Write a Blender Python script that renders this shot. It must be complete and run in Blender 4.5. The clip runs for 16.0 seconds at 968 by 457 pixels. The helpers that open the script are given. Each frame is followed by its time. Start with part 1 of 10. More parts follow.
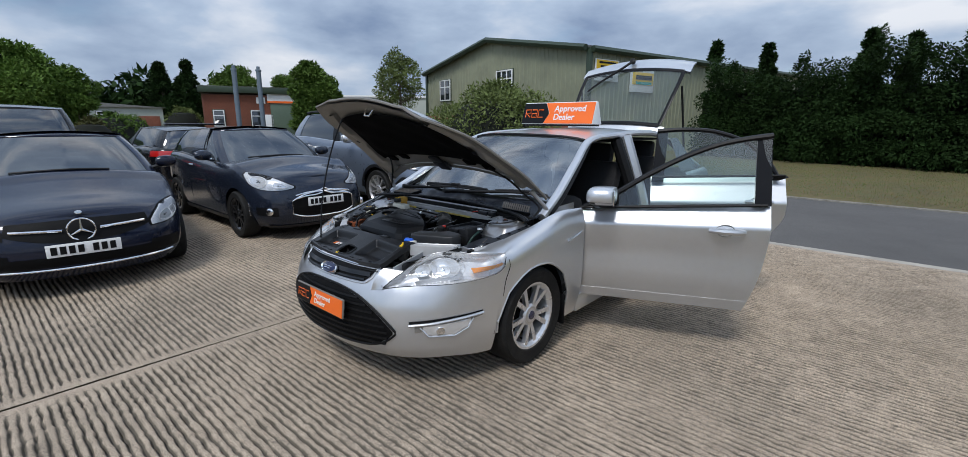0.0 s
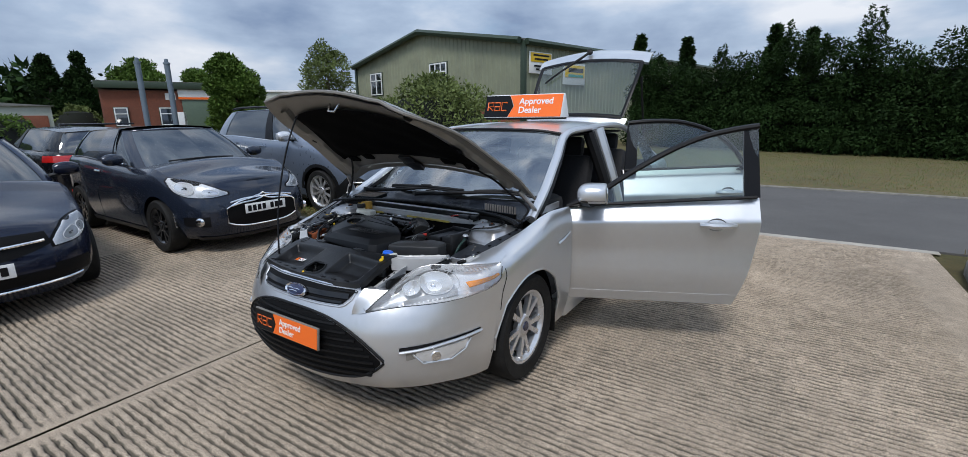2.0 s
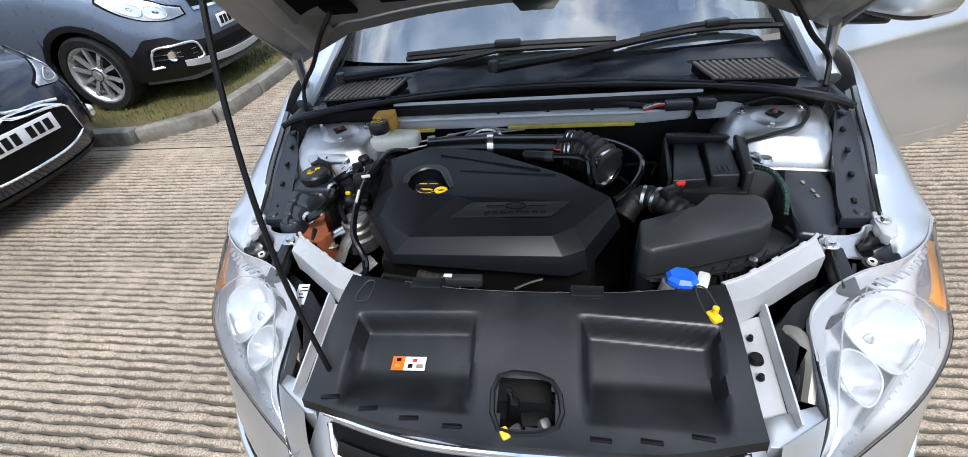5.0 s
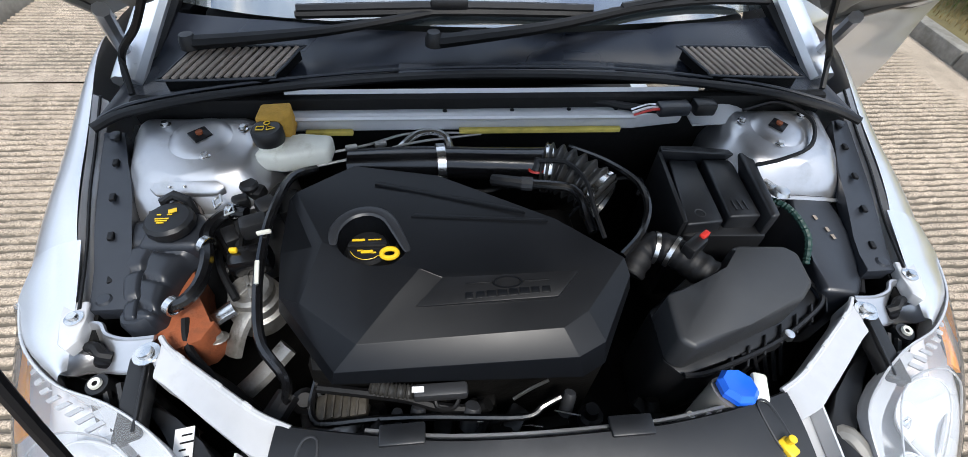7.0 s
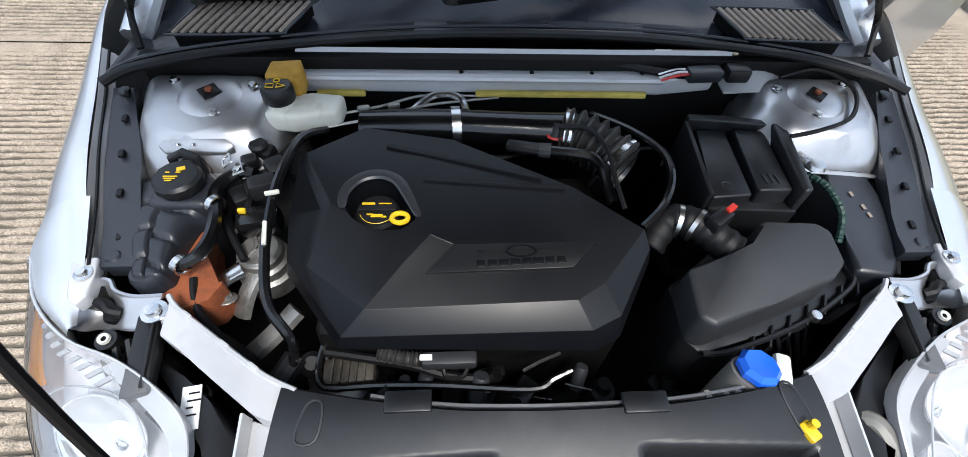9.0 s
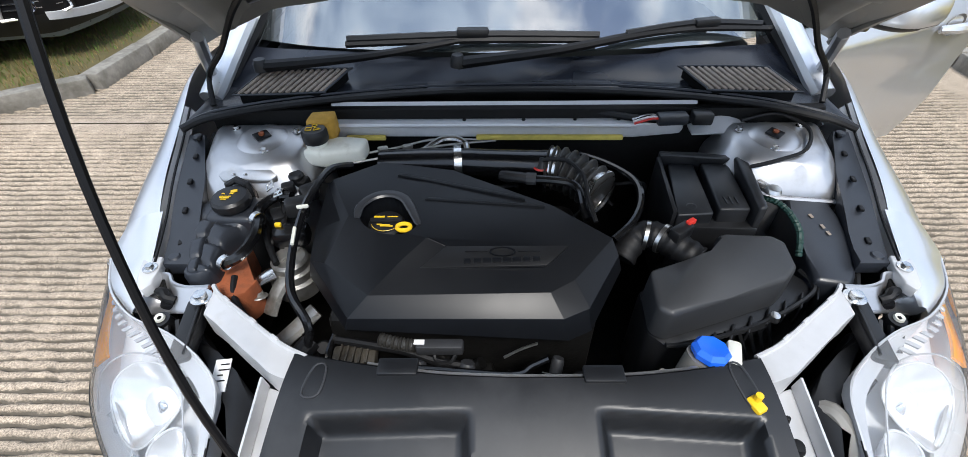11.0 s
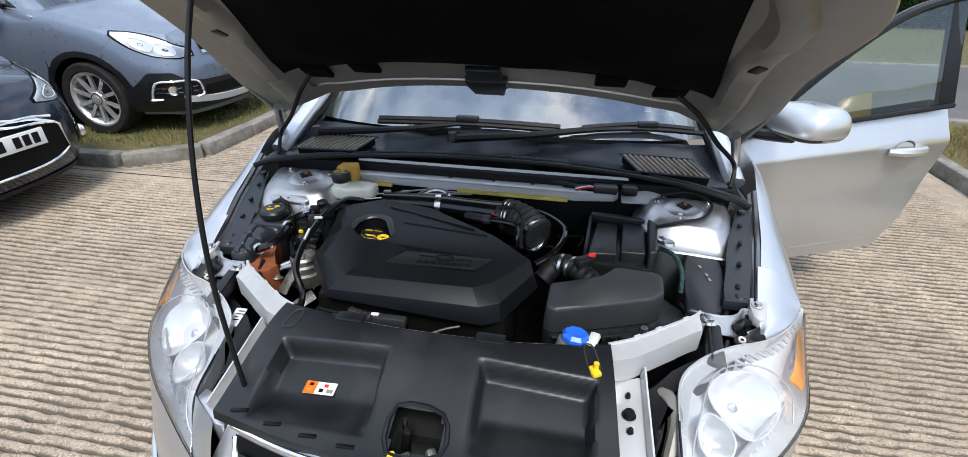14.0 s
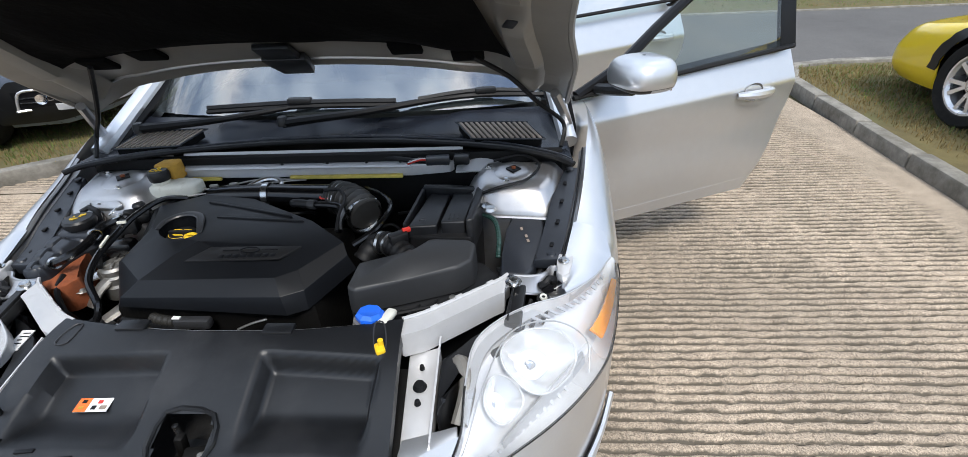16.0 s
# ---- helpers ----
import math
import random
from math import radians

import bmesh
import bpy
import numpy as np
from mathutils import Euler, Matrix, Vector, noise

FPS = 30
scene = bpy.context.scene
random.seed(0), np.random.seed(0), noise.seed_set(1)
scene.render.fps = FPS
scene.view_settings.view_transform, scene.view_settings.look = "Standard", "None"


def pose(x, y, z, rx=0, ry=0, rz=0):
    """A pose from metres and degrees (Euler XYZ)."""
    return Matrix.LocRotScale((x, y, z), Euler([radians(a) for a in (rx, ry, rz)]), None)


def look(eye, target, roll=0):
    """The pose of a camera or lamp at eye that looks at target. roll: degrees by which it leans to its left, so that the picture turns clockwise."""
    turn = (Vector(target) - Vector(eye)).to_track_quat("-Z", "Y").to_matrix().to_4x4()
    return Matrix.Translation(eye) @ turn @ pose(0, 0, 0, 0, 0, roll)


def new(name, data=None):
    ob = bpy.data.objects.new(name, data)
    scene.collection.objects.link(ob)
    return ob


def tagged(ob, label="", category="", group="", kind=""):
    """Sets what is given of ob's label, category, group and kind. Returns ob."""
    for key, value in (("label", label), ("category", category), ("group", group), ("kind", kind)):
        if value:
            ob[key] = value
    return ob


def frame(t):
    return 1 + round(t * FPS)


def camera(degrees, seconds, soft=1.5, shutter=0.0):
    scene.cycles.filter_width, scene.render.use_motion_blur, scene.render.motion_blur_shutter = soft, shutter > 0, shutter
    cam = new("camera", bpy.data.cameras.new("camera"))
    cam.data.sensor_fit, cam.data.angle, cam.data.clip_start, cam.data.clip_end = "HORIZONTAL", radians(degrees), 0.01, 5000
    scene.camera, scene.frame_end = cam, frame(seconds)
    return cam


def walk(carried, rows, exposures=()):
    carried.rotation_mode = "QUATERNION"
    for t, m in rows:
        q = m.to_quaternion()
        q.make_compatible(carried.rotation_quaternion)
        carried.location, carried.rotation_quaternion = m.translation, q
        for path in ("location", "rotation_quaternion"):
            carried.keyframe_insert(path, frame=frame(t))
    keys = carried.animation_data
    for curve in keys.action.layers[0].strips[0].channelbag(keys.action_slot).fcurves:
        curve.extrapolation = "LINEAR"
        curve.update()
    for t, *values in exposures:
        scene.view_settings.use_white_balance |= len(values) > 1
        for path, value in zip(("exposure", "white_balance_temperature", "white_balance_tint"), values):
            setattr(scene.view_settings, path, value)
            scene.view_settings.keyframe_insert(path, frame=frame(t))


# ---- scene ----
cam = camera(92.1, 16.0, 0.8)
PATH = [
    (0, (2.516, -1.349, 1.543), (1.225, 0.113, 1.1), 0.3),
    (0.5, (2.539, -1.324, 1.55), (1.201, 0.099, 1.122), -1.1),
    (1, (2.563, -1.295, 1.555), (1.306, 0.204, 1.138), -1.2),
    (1.5, (2.408, -1.266, 1.541), (1.231, 0.293, 1.11), -1.3),
    (2, (2.089, -1.303, 1.547), (1.019, 0.32, 1.079), -0.6),
    (2.5, (1.719, -1.181, 1.519), (0.703, 0.456, 0.985), -1.6),
    (3, (1.307, -1.048, 1.515), (0.451, 0.651, 0.897), -2.9),
    (3.5, (0.919, -0.969, 1.523), (0.347, 0.827, 0.853), -4.1),
    (4, (0.538, -0.708, 1.505), (0.021, 1.031, 0.663), -5.8),
    (4.2, (0.405, -0.62, 1.5), (-0.106, 1.091, 0.599), -6.5),
    (6.3, (-0.155, 0.159, 1.5), (-0.011, 1.449, -0.021), 0.4),
    (6.5, (-0.183, 0.172, 1.513), (0.016, 1.467, 0.002), 1.8),
    (7, (-0.155, 0.197, 1.512), (0.042, 1.516, 0.021), 4.2),
    (7.5, (-0.128, 0.224, 1.489), (0.036, 1.502, -0.041), 3.8),
    (8, (-0.118, 0.226, 1.49), (0.026, 1.487, -0.056), 3.2),
    (8.5, (-0.136, 0.224, 1.475), (-0.002, 1.474, -0.082), 3.6),
    (9, (-0.149, 0.208, 1.48), (-0.022, 1.446, -0.085), 3.8),
    (9.2, (-0.162, 0.202, 1.486), (-0.033, 1.437, -0.082), 4.0),
    (11.3, (-0.043, -0.033, 1.494), (-0.081, 1.516, 0.23), -0.8),
    (11.5, (-0.028, -0.066, 1.492), (-0.065, 1.52, 0.276), -0.3),
    (12, (0.016, -0.24, 1.523), (-0.092, 1.461, 0.477), 1.2),
    (12.5, (0.077, -0.377, 1.547), (-0.085, 1.339, 0.532), 2.0),
    (13, (0.177, -0.39, 1.568), (-0.018, 1.356, 0.612), 1.0),
    (13.5, (0.241, -0.362, 1.552), (-0.019, 1.382, 0.608), 0.8),
    (14, (0.221, -0.362, 1.538), (-0.057, 1.363, 0.566), 0.9),
    (14.5, (0.183, -0.371, 1.527), (-0.056, 1.314, 0.475), -2.4),
    (15, (0.228, -0.369, 1.521), (0.103, 1.305, 0.433), -2.0),
    (15.5, (0.373, -0.341, 1.533), (0.238, 1.333, 0.447), -3.9),
    (16, (0.604, -0.3, 1.51), (0.499, 1.398, 0.458), -2.7),
]
walk(cam, [(t, look(eye, target, roll)) for t, eye, target, roll in PATH], [(0, 0.3, 6220, 10), (2, 0.35, 6220, 10), (3, 0.55, 6220, 10), (3.5, 0.7, 6220, 10), (4.2, 0.9, 6220, 10), (6.3, 1.3, 6450, 10), (9.2, 1.3, 6450, 10), (11.3, 1.2, 6450, 10), (14.5, 1.08, 6450, 10), (16, 1.05, 6550, 10)])

# ---- light: high broken cloud, a veiled sun ----
SUN_UP, SUN_TURN = 56.0, 163.0
world = bpy.data.worlds.new("cloudy_sky")
scene.world = world
world.use_nodes = True
wn, wl = world.node_tree.nodes, world.node_tree.links
wn.clear()


def wnode(kind, **values):
    n = wn.new(kind)
    for k, v in values.items():
        n.inputs[k].default_value = v
    return n


w_out = wn.new("ShaderNodeOutputWorld")
w_bg = wn.new("ShaderNodeBackground")
w_sky = wn.new("ShaderNodeTexSky")
w_sky.sky_type = "NISHITA"
w_sky.sun_disc = False
w_sky.sun_elevation, w_sky.sun_rotation = radians(SUN_UP), radians(SUN_TURN)
w_co = wn.new("ShaderNodeTexCoord")
w_flat = wn.new("ShaderNodeMapping")
w_flat.inputs["Scale"].default_value = (1.0, 1.0, 2.6)
w_big = wnode("ShaderNodeTexNoise", Scale=1.9, Detail=8.0, Roughness=0.58, Distortion=0.25)
w_fine = wnode("ShaderNodeTexNoise", Scale=3.4, Detail=6.0, Roughness=0.5, Distortion=0.1)
w_gap = wn.new("ShaderNodeValToRGB")
w_gap.color_ramp.elements[0].position, w_gap.color_ramp.elements[1].position = 0.34, 0.50
w_tone = wn.new("ShaderNodeValToRGB")
w_tone.color_ramp.elements[0].position, w_tone.color_ramp.elements[0].color = 0.30, (0.27, 0.36, 0.53, 1)
w_tone.color_ramp.elements[1].position, w_tone.color_ramp.elements[1].color = 0.68, (0.98, 1.0, 1.04, 1)
e = w_tone.color_ramp.elements.new(0.50)
e.color = (0.53, 0.64, 0.80, 1)
w_dim = wn.new("ShaderNodeMixRGB")
w_dim.blend_type = "MULTIPLY"
w_dim.inputs["Fac"].default_value = 1.0
w_dim.inputs["Color2"].default_value = (0.11, 0.115, 0.12, 1)
w_mix = wn.new("ShaderNodeMixRGB")
wl.new(w_co.outputs["Generated"], w_flat.inputs["Vector"])
wl.new(w_flat.outputs["Vector"], w_big.inputs["Vector"])
wl.new(w_flat.outputs["Vector"], w_fine.inputs["Vector"])
wl.new(w_big.outputs["Fac"], w_gap.inputs["Fac"])
wl.new(w_fine.outputs["Fac"], w_tone.inputs["Fac"])
wl.new(w_sky.outputs["Color"], w_dim.inputs["Color1"])
wl.new(w_gap.outputs["Color"], w_mix.inputs["Fac"])
wl.new(w_dim.outputs["Color"], w_mix.inputs["Color1"])
wl.new(w_tone.outputs["Color"], w_mix.inputs["Color2"])
wl.new(w_mix.outputs["Color"], w_bg.inputs["Color"])
w_up, w_rise = wn.new("ShaderNodeSeparateXYZ"), wn.new("ShaderNodeMapRange")
w_rise.inputs["To Min"].default_value, w_rise.inputs["To Max"].default_value = 0.60, 1.05
wl.new(w_co.outputs["Generated"], w_up.inputs[0])
wl.new(w_up.outputs["Z"], w_rise.inputs["Value"])
wl.new(w_rise.outputs["Result"], w_bg.inputs["Strength"])
wl.new(w_bg.outputs["Background"], w_out.inputs["Surface"])

sun_data = bpy.data.lights.new("sun", "SUN")
sun_data.energy, sun_data.angle, sun_data.color = 1.7, radians(16), (1.0, 0.96, 0.90)
sun = new("sun", sun_data)
a, b = radians(SUN_UP), radians(SUN_TURN)
sun_from = Vector((math.sin(b) * math.cos(a), math.cos(b) * math.cos(a), math.sin(a)))
sun.matrix_world = look(sun_from * 60, (0, 0, 0))

# ---- materials ----
def mat(name, colour, rough=0.5, metal=0.0, spread=0.12, grain=30.0, bump=0.0, bump_scale=120.0, coat=0.0, spec=0.5, dirt=None, dirt_scale=5.0, dirt_at=(0.5, 0.7), flake=0.0, rough_spread=0.08, shift=0.0):
    """A surface with colour variation at two scales, a fine relief and, if given, dirt patches."""
    m = bpy.data.materials.new(name)
    m.use_nodes = True
    n, l = m.node_tree.nodes, m.node_tree.links
    p = n["Principled BSDF"]
    co = n.new("ShaderNodeTexCoord")
    fine, broad = n.new("ShaderNodeTexNoise"), n.new("ShaderNodeTexNoise")
    fine.inputs["Scale"].default_value, fine.inputs["Detail"].default_value = grain, 5
    broad.inputs["Scale"].default_value, broad.inputs["Detail"].default_value = grain / 11, 3
    l.new(co.outputs["Object"], fine.inputs["Vector"])
    l.new(co.outputs["Object"], broad.inputs["Vector"])
    add = n.new("ShaderNodeMath")
    add.operation = "ADD"
    l.new(fine.outputs["Fac"], add.inputs[0])
    l.new(broad.outputs["Fac"], add.inputs[1])
    span = n.new("ShaderNodeMapRange")
    span.inputs["From Min"].default_value, span.inputs["From Max"].default_value = 0.6, 1.4
    span.inputs["To Min"].default_value, span.inputs["To Max"].default_value = 1 - spread, 1 + spread
    l.new(add.outputs[0], span.inputs["Value"])
    tint = n.new("ShaderNodeVectorMath")
    tint.operation = "SCALE"
    tint.inputs[0].default_value = colour
    l.new(span.outputs["Result"], tint.inputs["Scale"])
    last = tint.outputs[0]
    if shift:
        info, hue = n.new("ShaderNodeObjectInfo"), n.new("ShaderNodeHueSaturation")
        r = n.new("ShaderNodeMapRange")
        r.inputs["To Min"].default_value, r.inputs["To Max"].default_value = 1 - shift, 1 + shift
        l.new(info.outputs["Random"], r.inputs["Value"])
        l.new(r.outputs["Result"], hue.inputs["Value"])
        l.new(last, hue.inputs["Color"])
        last = hue.outputs["Color"]
    if dirt:
        spot, ramp, mix = n.new("ShaderNodeTexNoise"), n.new("ShaderNodeValToRGB"), n.new("ShaderNodeMixRGB")
        spot.inputs["Scale"].default_value, spot.inputs["Detail"].default_value, spot.inputs["Roughness"].default_value = dirt_scale, 6, 0.65
        ramp.color_ramp.elements[0].position, ramp.color_ramp.elements[1].position = dirt_at
        l.new(co.outputs["Object"], spot.inputs["Vector"])
        l.new(spot.outputs["Fac"], ramp.inputs["Fac"])
        l.new(ramp.outputs["Color"], mix.inputs["Fac"])
        l.new(last, mix.inputs["Color1"])
        mix.inputs["Color2"].default_value = (*dirt, 1)
        last = mix.outputs["Color"]
    l.new(last, p.inputs["Base Color"])
    rr = n.new("ShaderNodeMapRange")
    rr.inputs["From Min"].default_value, rr.inputs["From Max"].default_value = 0.3, 0.7
    rr.inputs["To Min"].default_value, rr.inputs["To Max"].default_value = max(rough - rough_spread, 0.02), min(rough + rough_spread, 1)
    l.new(broad.outputs["Fac"], rr.inputs["Value"])
    l.new(rr.outputs["Result"], p.inputs["Roughness"])
    p.inputs["Metallic"].default_value, p.inputs["Coat Weight"].default_value = metal, coat
    p.inputs["Coat Roughness"].default_value, p.inputs["Specular IOR Level"].default_value = 0.04, spec
    if bump:
        relief, bn = n.new("ShaderNodeTexNoise"), n.new("ShaderNodeBump")
        relief.inputs["Scale"].default_value, relief.inputs["Detail"].default_value = bump_scale, 4
        bn.inputs["Strength"].default_value, bn.inputs["Distance"].default_value = bump, 0.004
        l.new(co.outputs["Object"], relief.inputs["Vector"])
        l.new(relief.outputs["Fac"], bn.inputs["Height"])
        l.new(bn.outputs["Normal"], p.inputs["Normal"])
    return m


def glass(name, tint, clear, rough=0.02, ior=1.5, haze=0.25):
    """Thin clear or tinted pane: see-through, with a mirror gloss that grows at flat angles."""
    m = bpy.data.materials.new(name)
    m.use_nodes = True
    n, l = m.node_tree.nodes, m.node_tree.links
    n.clear()
    out, see, body, mirror, fres = (n.new("ShaderNode" + k) for k in ("OutputMaterial", "BsdfTransparent", "BsdfDiffuse", "BsdfGlossy", "Fresnel"))
    see.inputs["Color"].default_value = (*tint, 1)
    body.inputs["Color"].default_value = (*[c * haze for c in tint], 1)
    mirror.inputs["Roughness"].default_value = rough
    fres.inputs["IOR"].default_value = ior
    inner, outer = n.new("ShaderNodeMixShader"), n.new("ShaderNodeMixShader")
    inner.inputs["Fac"].default_value = clear
    l.new(body.outputs[0], inner.inputs[1])
    l.new(see.outputs[0], inner.inputs[2])
    l.new(fres.outputs[0], outer.inputs["Fac"])
    l.new(inner.outputs[0], outer.inputs[1])
    l.new(mirror.outputs[0], outer.inputs[2])
    l.new(outer.outputs[0], out.inputs["Surface"])
    return m


SILVER = mat("silver_metallic_paint", (0.68, 0.69, 0.705), 0.34, 0.82, 0.03, 260, coat=0.7, rough_spread=0.03)
SILVER_RAW = mat("silver_painted_inner_steel", (0.50, 0.50, 0.51), 0.38, 0.90, 0.06, 40, dirt=(0.40, 0.39, 0.37), dirt_scale=14, dirt_at=(0.56, 0.8))
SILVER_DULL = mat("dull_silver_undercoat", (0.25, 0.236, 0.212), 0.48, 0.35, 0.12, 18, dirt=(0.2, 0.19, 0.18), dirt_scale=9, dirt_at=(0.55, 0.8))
PLASTIC = mat("black_moulded_plastic", (0.0085, 0.0088, 0.0098), 0.40, 0, 0.2, 60, bump=0.03, bump_scale=900, spec=0.4, dirt=(0.016, 0.0155, 0.015), dirt_scale=7, dirt_at=(0.55, 0.85))
PLASTIC_SATIN = mat("satin_black_plastic_cover", (0.0075, 0.0081, 0.0095), 0.40, 0, 0.15, 45, bump=0.06, bump_scale=1400, spec=0.5, dirt=(0.032, 0.032, 0.034), dirt_scale=4, dirt_at=(0.5, 0.8))
FILTER_GREY = mat("charcoal_plastic_lid", (0.026, 0.027, 0.029), 0.46, 0, 0.10, 50, spec=0.45, bump=0.05, bump_scale=900)
PLASTIC_GREY = mat("dark_grey_plastic", (0.030, 0.031, 0.034), 0.48, 0, 0.14, 50, spec=0.4, bump=0.08, bump_scale=800)
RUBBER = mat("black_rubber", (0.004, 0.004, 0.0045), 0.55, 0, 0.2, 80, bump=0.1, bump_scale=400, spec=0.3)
TYRE = mat("tyre_rubber", (0.009, 0.0088, 0.0085), 0.75, 0, 0.25, 50, bump=0.2, bump_scale=300, spec=0.3, dirt=(0.026, 0.024, 0.021), dirt_scale=12, dirt_at=(0.5, 0.8))
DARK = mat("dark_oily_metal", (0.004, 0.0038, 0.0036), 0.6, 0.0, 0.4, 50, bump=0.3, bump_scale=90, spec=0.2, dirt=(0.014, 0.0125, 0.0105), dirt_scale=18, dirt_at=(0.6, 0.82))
OILY_ALLOY = mat("oily_cast_alloy", (0.075, 0.066, 0.052), 0.55, 0.4, 0.4, 45, bump=0.3, bump_scale=160, dirt=(0.02, 0.018, 0.015), dirt_scale=22, dirt_at=(0.45, 0.7))
ALLOY = mat("cast_aluminium", (0.33, 0.32, 0.30), 0.45, 0.8, 0.2, 45, bump=0.25, bump_scale=200, dirt=(0.12, 0.11, 0.09), dirt_scale=16, dirt_at=(0.5, 0.75))
STEEL = mat("bright_steel", (0.62, 0.62, 0.61), 0.24, 1.0, 0.1, 40)
CHROME = mat("chrome", (0.86, 0.86, 0.87), 0.07, 1.0, 0.03, 30, rough_spread=0.03)
RIM = mat("silver_alloy_wheel", (0.72, 0.72, 0.73), 0.27, 0.7, 0.08, 40, coat=0.4)
RIM_BLACK = mat("gloss_black_wheel", (0.015, 0.015, 0.016), 0.25, 0.2, 0.2, 40, coat=0.6)
RUST = mat("rusted_brown_steel", (0.235, 0.062, 0.020), 0.85, 0.0, 0.35, 40, bump=0.4, bump_scale=120, dirt=(0.08, 0.035, 0.02), dirt_scale=14, dirt_at=(0.5, 0.75))
COVER_BLACK = mat("satin_black_engine_cover", (0.0046, 0.0053, 0.0068), 0.41, 0, 0.15, 45, spec=0.27)
BELLOWS = mat("grey_black_bellows_rubber", (0.034, 0.033, 0.031), 0.42, 0, 0.2, 40, spec=0.5)
COLLAR_GREY = mat("grey_plastic_collar", (0.020, 0.0215, 0.025), 0.38, 0, 0.14, 50, spec=0.5)
NAVY_PLASTIC = mat("blue_black_plastic", (0.017, 0.0195, 0.025), 0.38, 0, 0.15, 50, spec=0.5, bump=0.05, bump_scale=900)
SCUTTLE = mat("blue_black_scuttle_plastic", (0.0095, 0.0115, 0.017), 0.30, 0, 0.12, 30, spec=0.5, bump=0.02, bump_scale=700)
GLOSS_BLACK = mat("glossy_black_moulding", (0.004, 0.004, 0.0045), 0.2, 0, 0.2, 60, spec=0.6)
SILVER_FLAT = mat("bright_silver_painted_steel", (0.53, 0.53, 0.535), 0.36, 0.2, 0.06, 40, dirt=(0.42, 0.41, 0.39), dirt_scale=14, dirt_at=(0.58, 0.85))
GRILLE = mat("black_grille_recess", (0.003, 0.003, 0.0033), 0.6, 0, 0.3, 60, spec=0.15, bump=0.3, bump_scale=300)
LAMP_BOWL = mat("silvered_lamp_housing", (0.74, 0.75, 0.77), 0.30, 0.30, 0.08, 60)
BLUE_CAP = mat("blue_plastic", (0.012, 0.13, 0.72), 0.38, 0, 0.06, 40)
YELLOW = mat("yellow_plastic", (0.80, 0.52, 0.02), 0.42, 0, 0.08, 40)
OCHRE = mat("ochre_foam_pad", (0.48, 0.27, 0.04), 0.85, 0, 0.25, 60, bump=0.5, bump_scale=200)
TAPE = mat("yellow_adhesive_strip", (0.66, 0.52, 0.11), 0.7, 0, 0.3, 40)
RESERVOIR = mat("milky_white_plastic", (0.62, 0.62, 0.55), 0.45, 0, 0.1, 25, dirt=(0.42, 0.40, 0.32), dirt_scale=20, dirt_at=(0.55, 0.8))
RED = mat("red_plastic", (0.55, 0.03, 0.02), 0.4, 0, 0.06, 40)
GREEN_HOSE = mat("green_ribbed_hose", (0.008, 0.035, 0.028), 0.5, 0, 0.1, 40)
ORANGE = mat("orange_print", (0.90, 0.155, 0.010), 0.4, 0, 0.02, 40, coat=0.3)
WHITE = mat("white_print", (0.80, 0.80, 0.79), 0.4, 0, 0.03, 40)
BLACK_PRINT = mat("black_print", (0.006, 0.006, 0.007), 0.35, 0, 0.1, 40, spec=0.22)
BLUE_OVAL = mat("dark_blue_enamel", (0.006, 0.012, 0.06), 0.2, 0.2, 0.1, 30, coat=0.8)
AMBER = mat("amber_lens", (0.95, 0.33, 0.008), 0.2, 0, 0.1, 200, coat=0.25)
REFLECTOR = mat("bright_reflector", (0.84, 0.85, 0.86), 0.16, 0.62, 0.05, 60, rough_spread=0.03)
LAMP_SHADE = mat("smoky_lamp_shroud", (0.50, 0.51, 0.53), 0.3, 0.3, 0.1, 60)
LAMP_WHITE = mat("pale_lamp_housing", (0.62, 0.63, 0.65), 0.36, 0.1, 0.08, 45)
# Colour of the dim interior behind the tower's arch, for a stuck-on panel.
TOWER_SHADE = mat("brown_grey_arch_shade", (0.055, 0.045, 0.04), 0.7, 0, 0.3, 30)
SLAT = mat("dusty_grey_brown_grille", (0.25, 0.205, 0.165), 0.8, 0, 0.25, 60, bump=0.3, bump_scale=300)
FELT = mat("black_felt_bonnet_liner", (0.0035, 0.0035, 0.0038), 0.95, 0, 0.3, 12, bump=0.6, bump_scale=40, spec=0.06)
CABIN = mat("black_cabin_trim", (0.007, 0.007, 0.0075), 0.8, 0, 0.3, 30, bump=0.2, bump_scale=200)
SEAT = mat("charcoal_seat_cloth", (0.02, 0.02, 0.022), 0.9, 0, 0.3, 60, bump=0.3, bump_scale=300)
DOOR_TRIM = mat("grey_door_trim", (0.06, 0.06, 0.065), 0.75, 0, 0.2, 40)
PANE = glass("clear_car_glass", (0.74, 0.86, 0.83), 0.95, ior=2.0)
WINDSCREEN = glass("windscreen_glass", (0.55, 0.66, 0.70), 0.82, ior=4.2)
DARKGLASS = glass("dark_car_glass", (0.10, 0.125, 0.145), 0.30, ior=2.7)
REAR_GLASS = glass("tinted_rear_glass", (0.68, 0.76, 0.76), 0.90, ior=1.7)
LENS = glass("clear_lamp_lens", (0.97, 0.98, 0.99), 0.97, 0.03, 1.5)
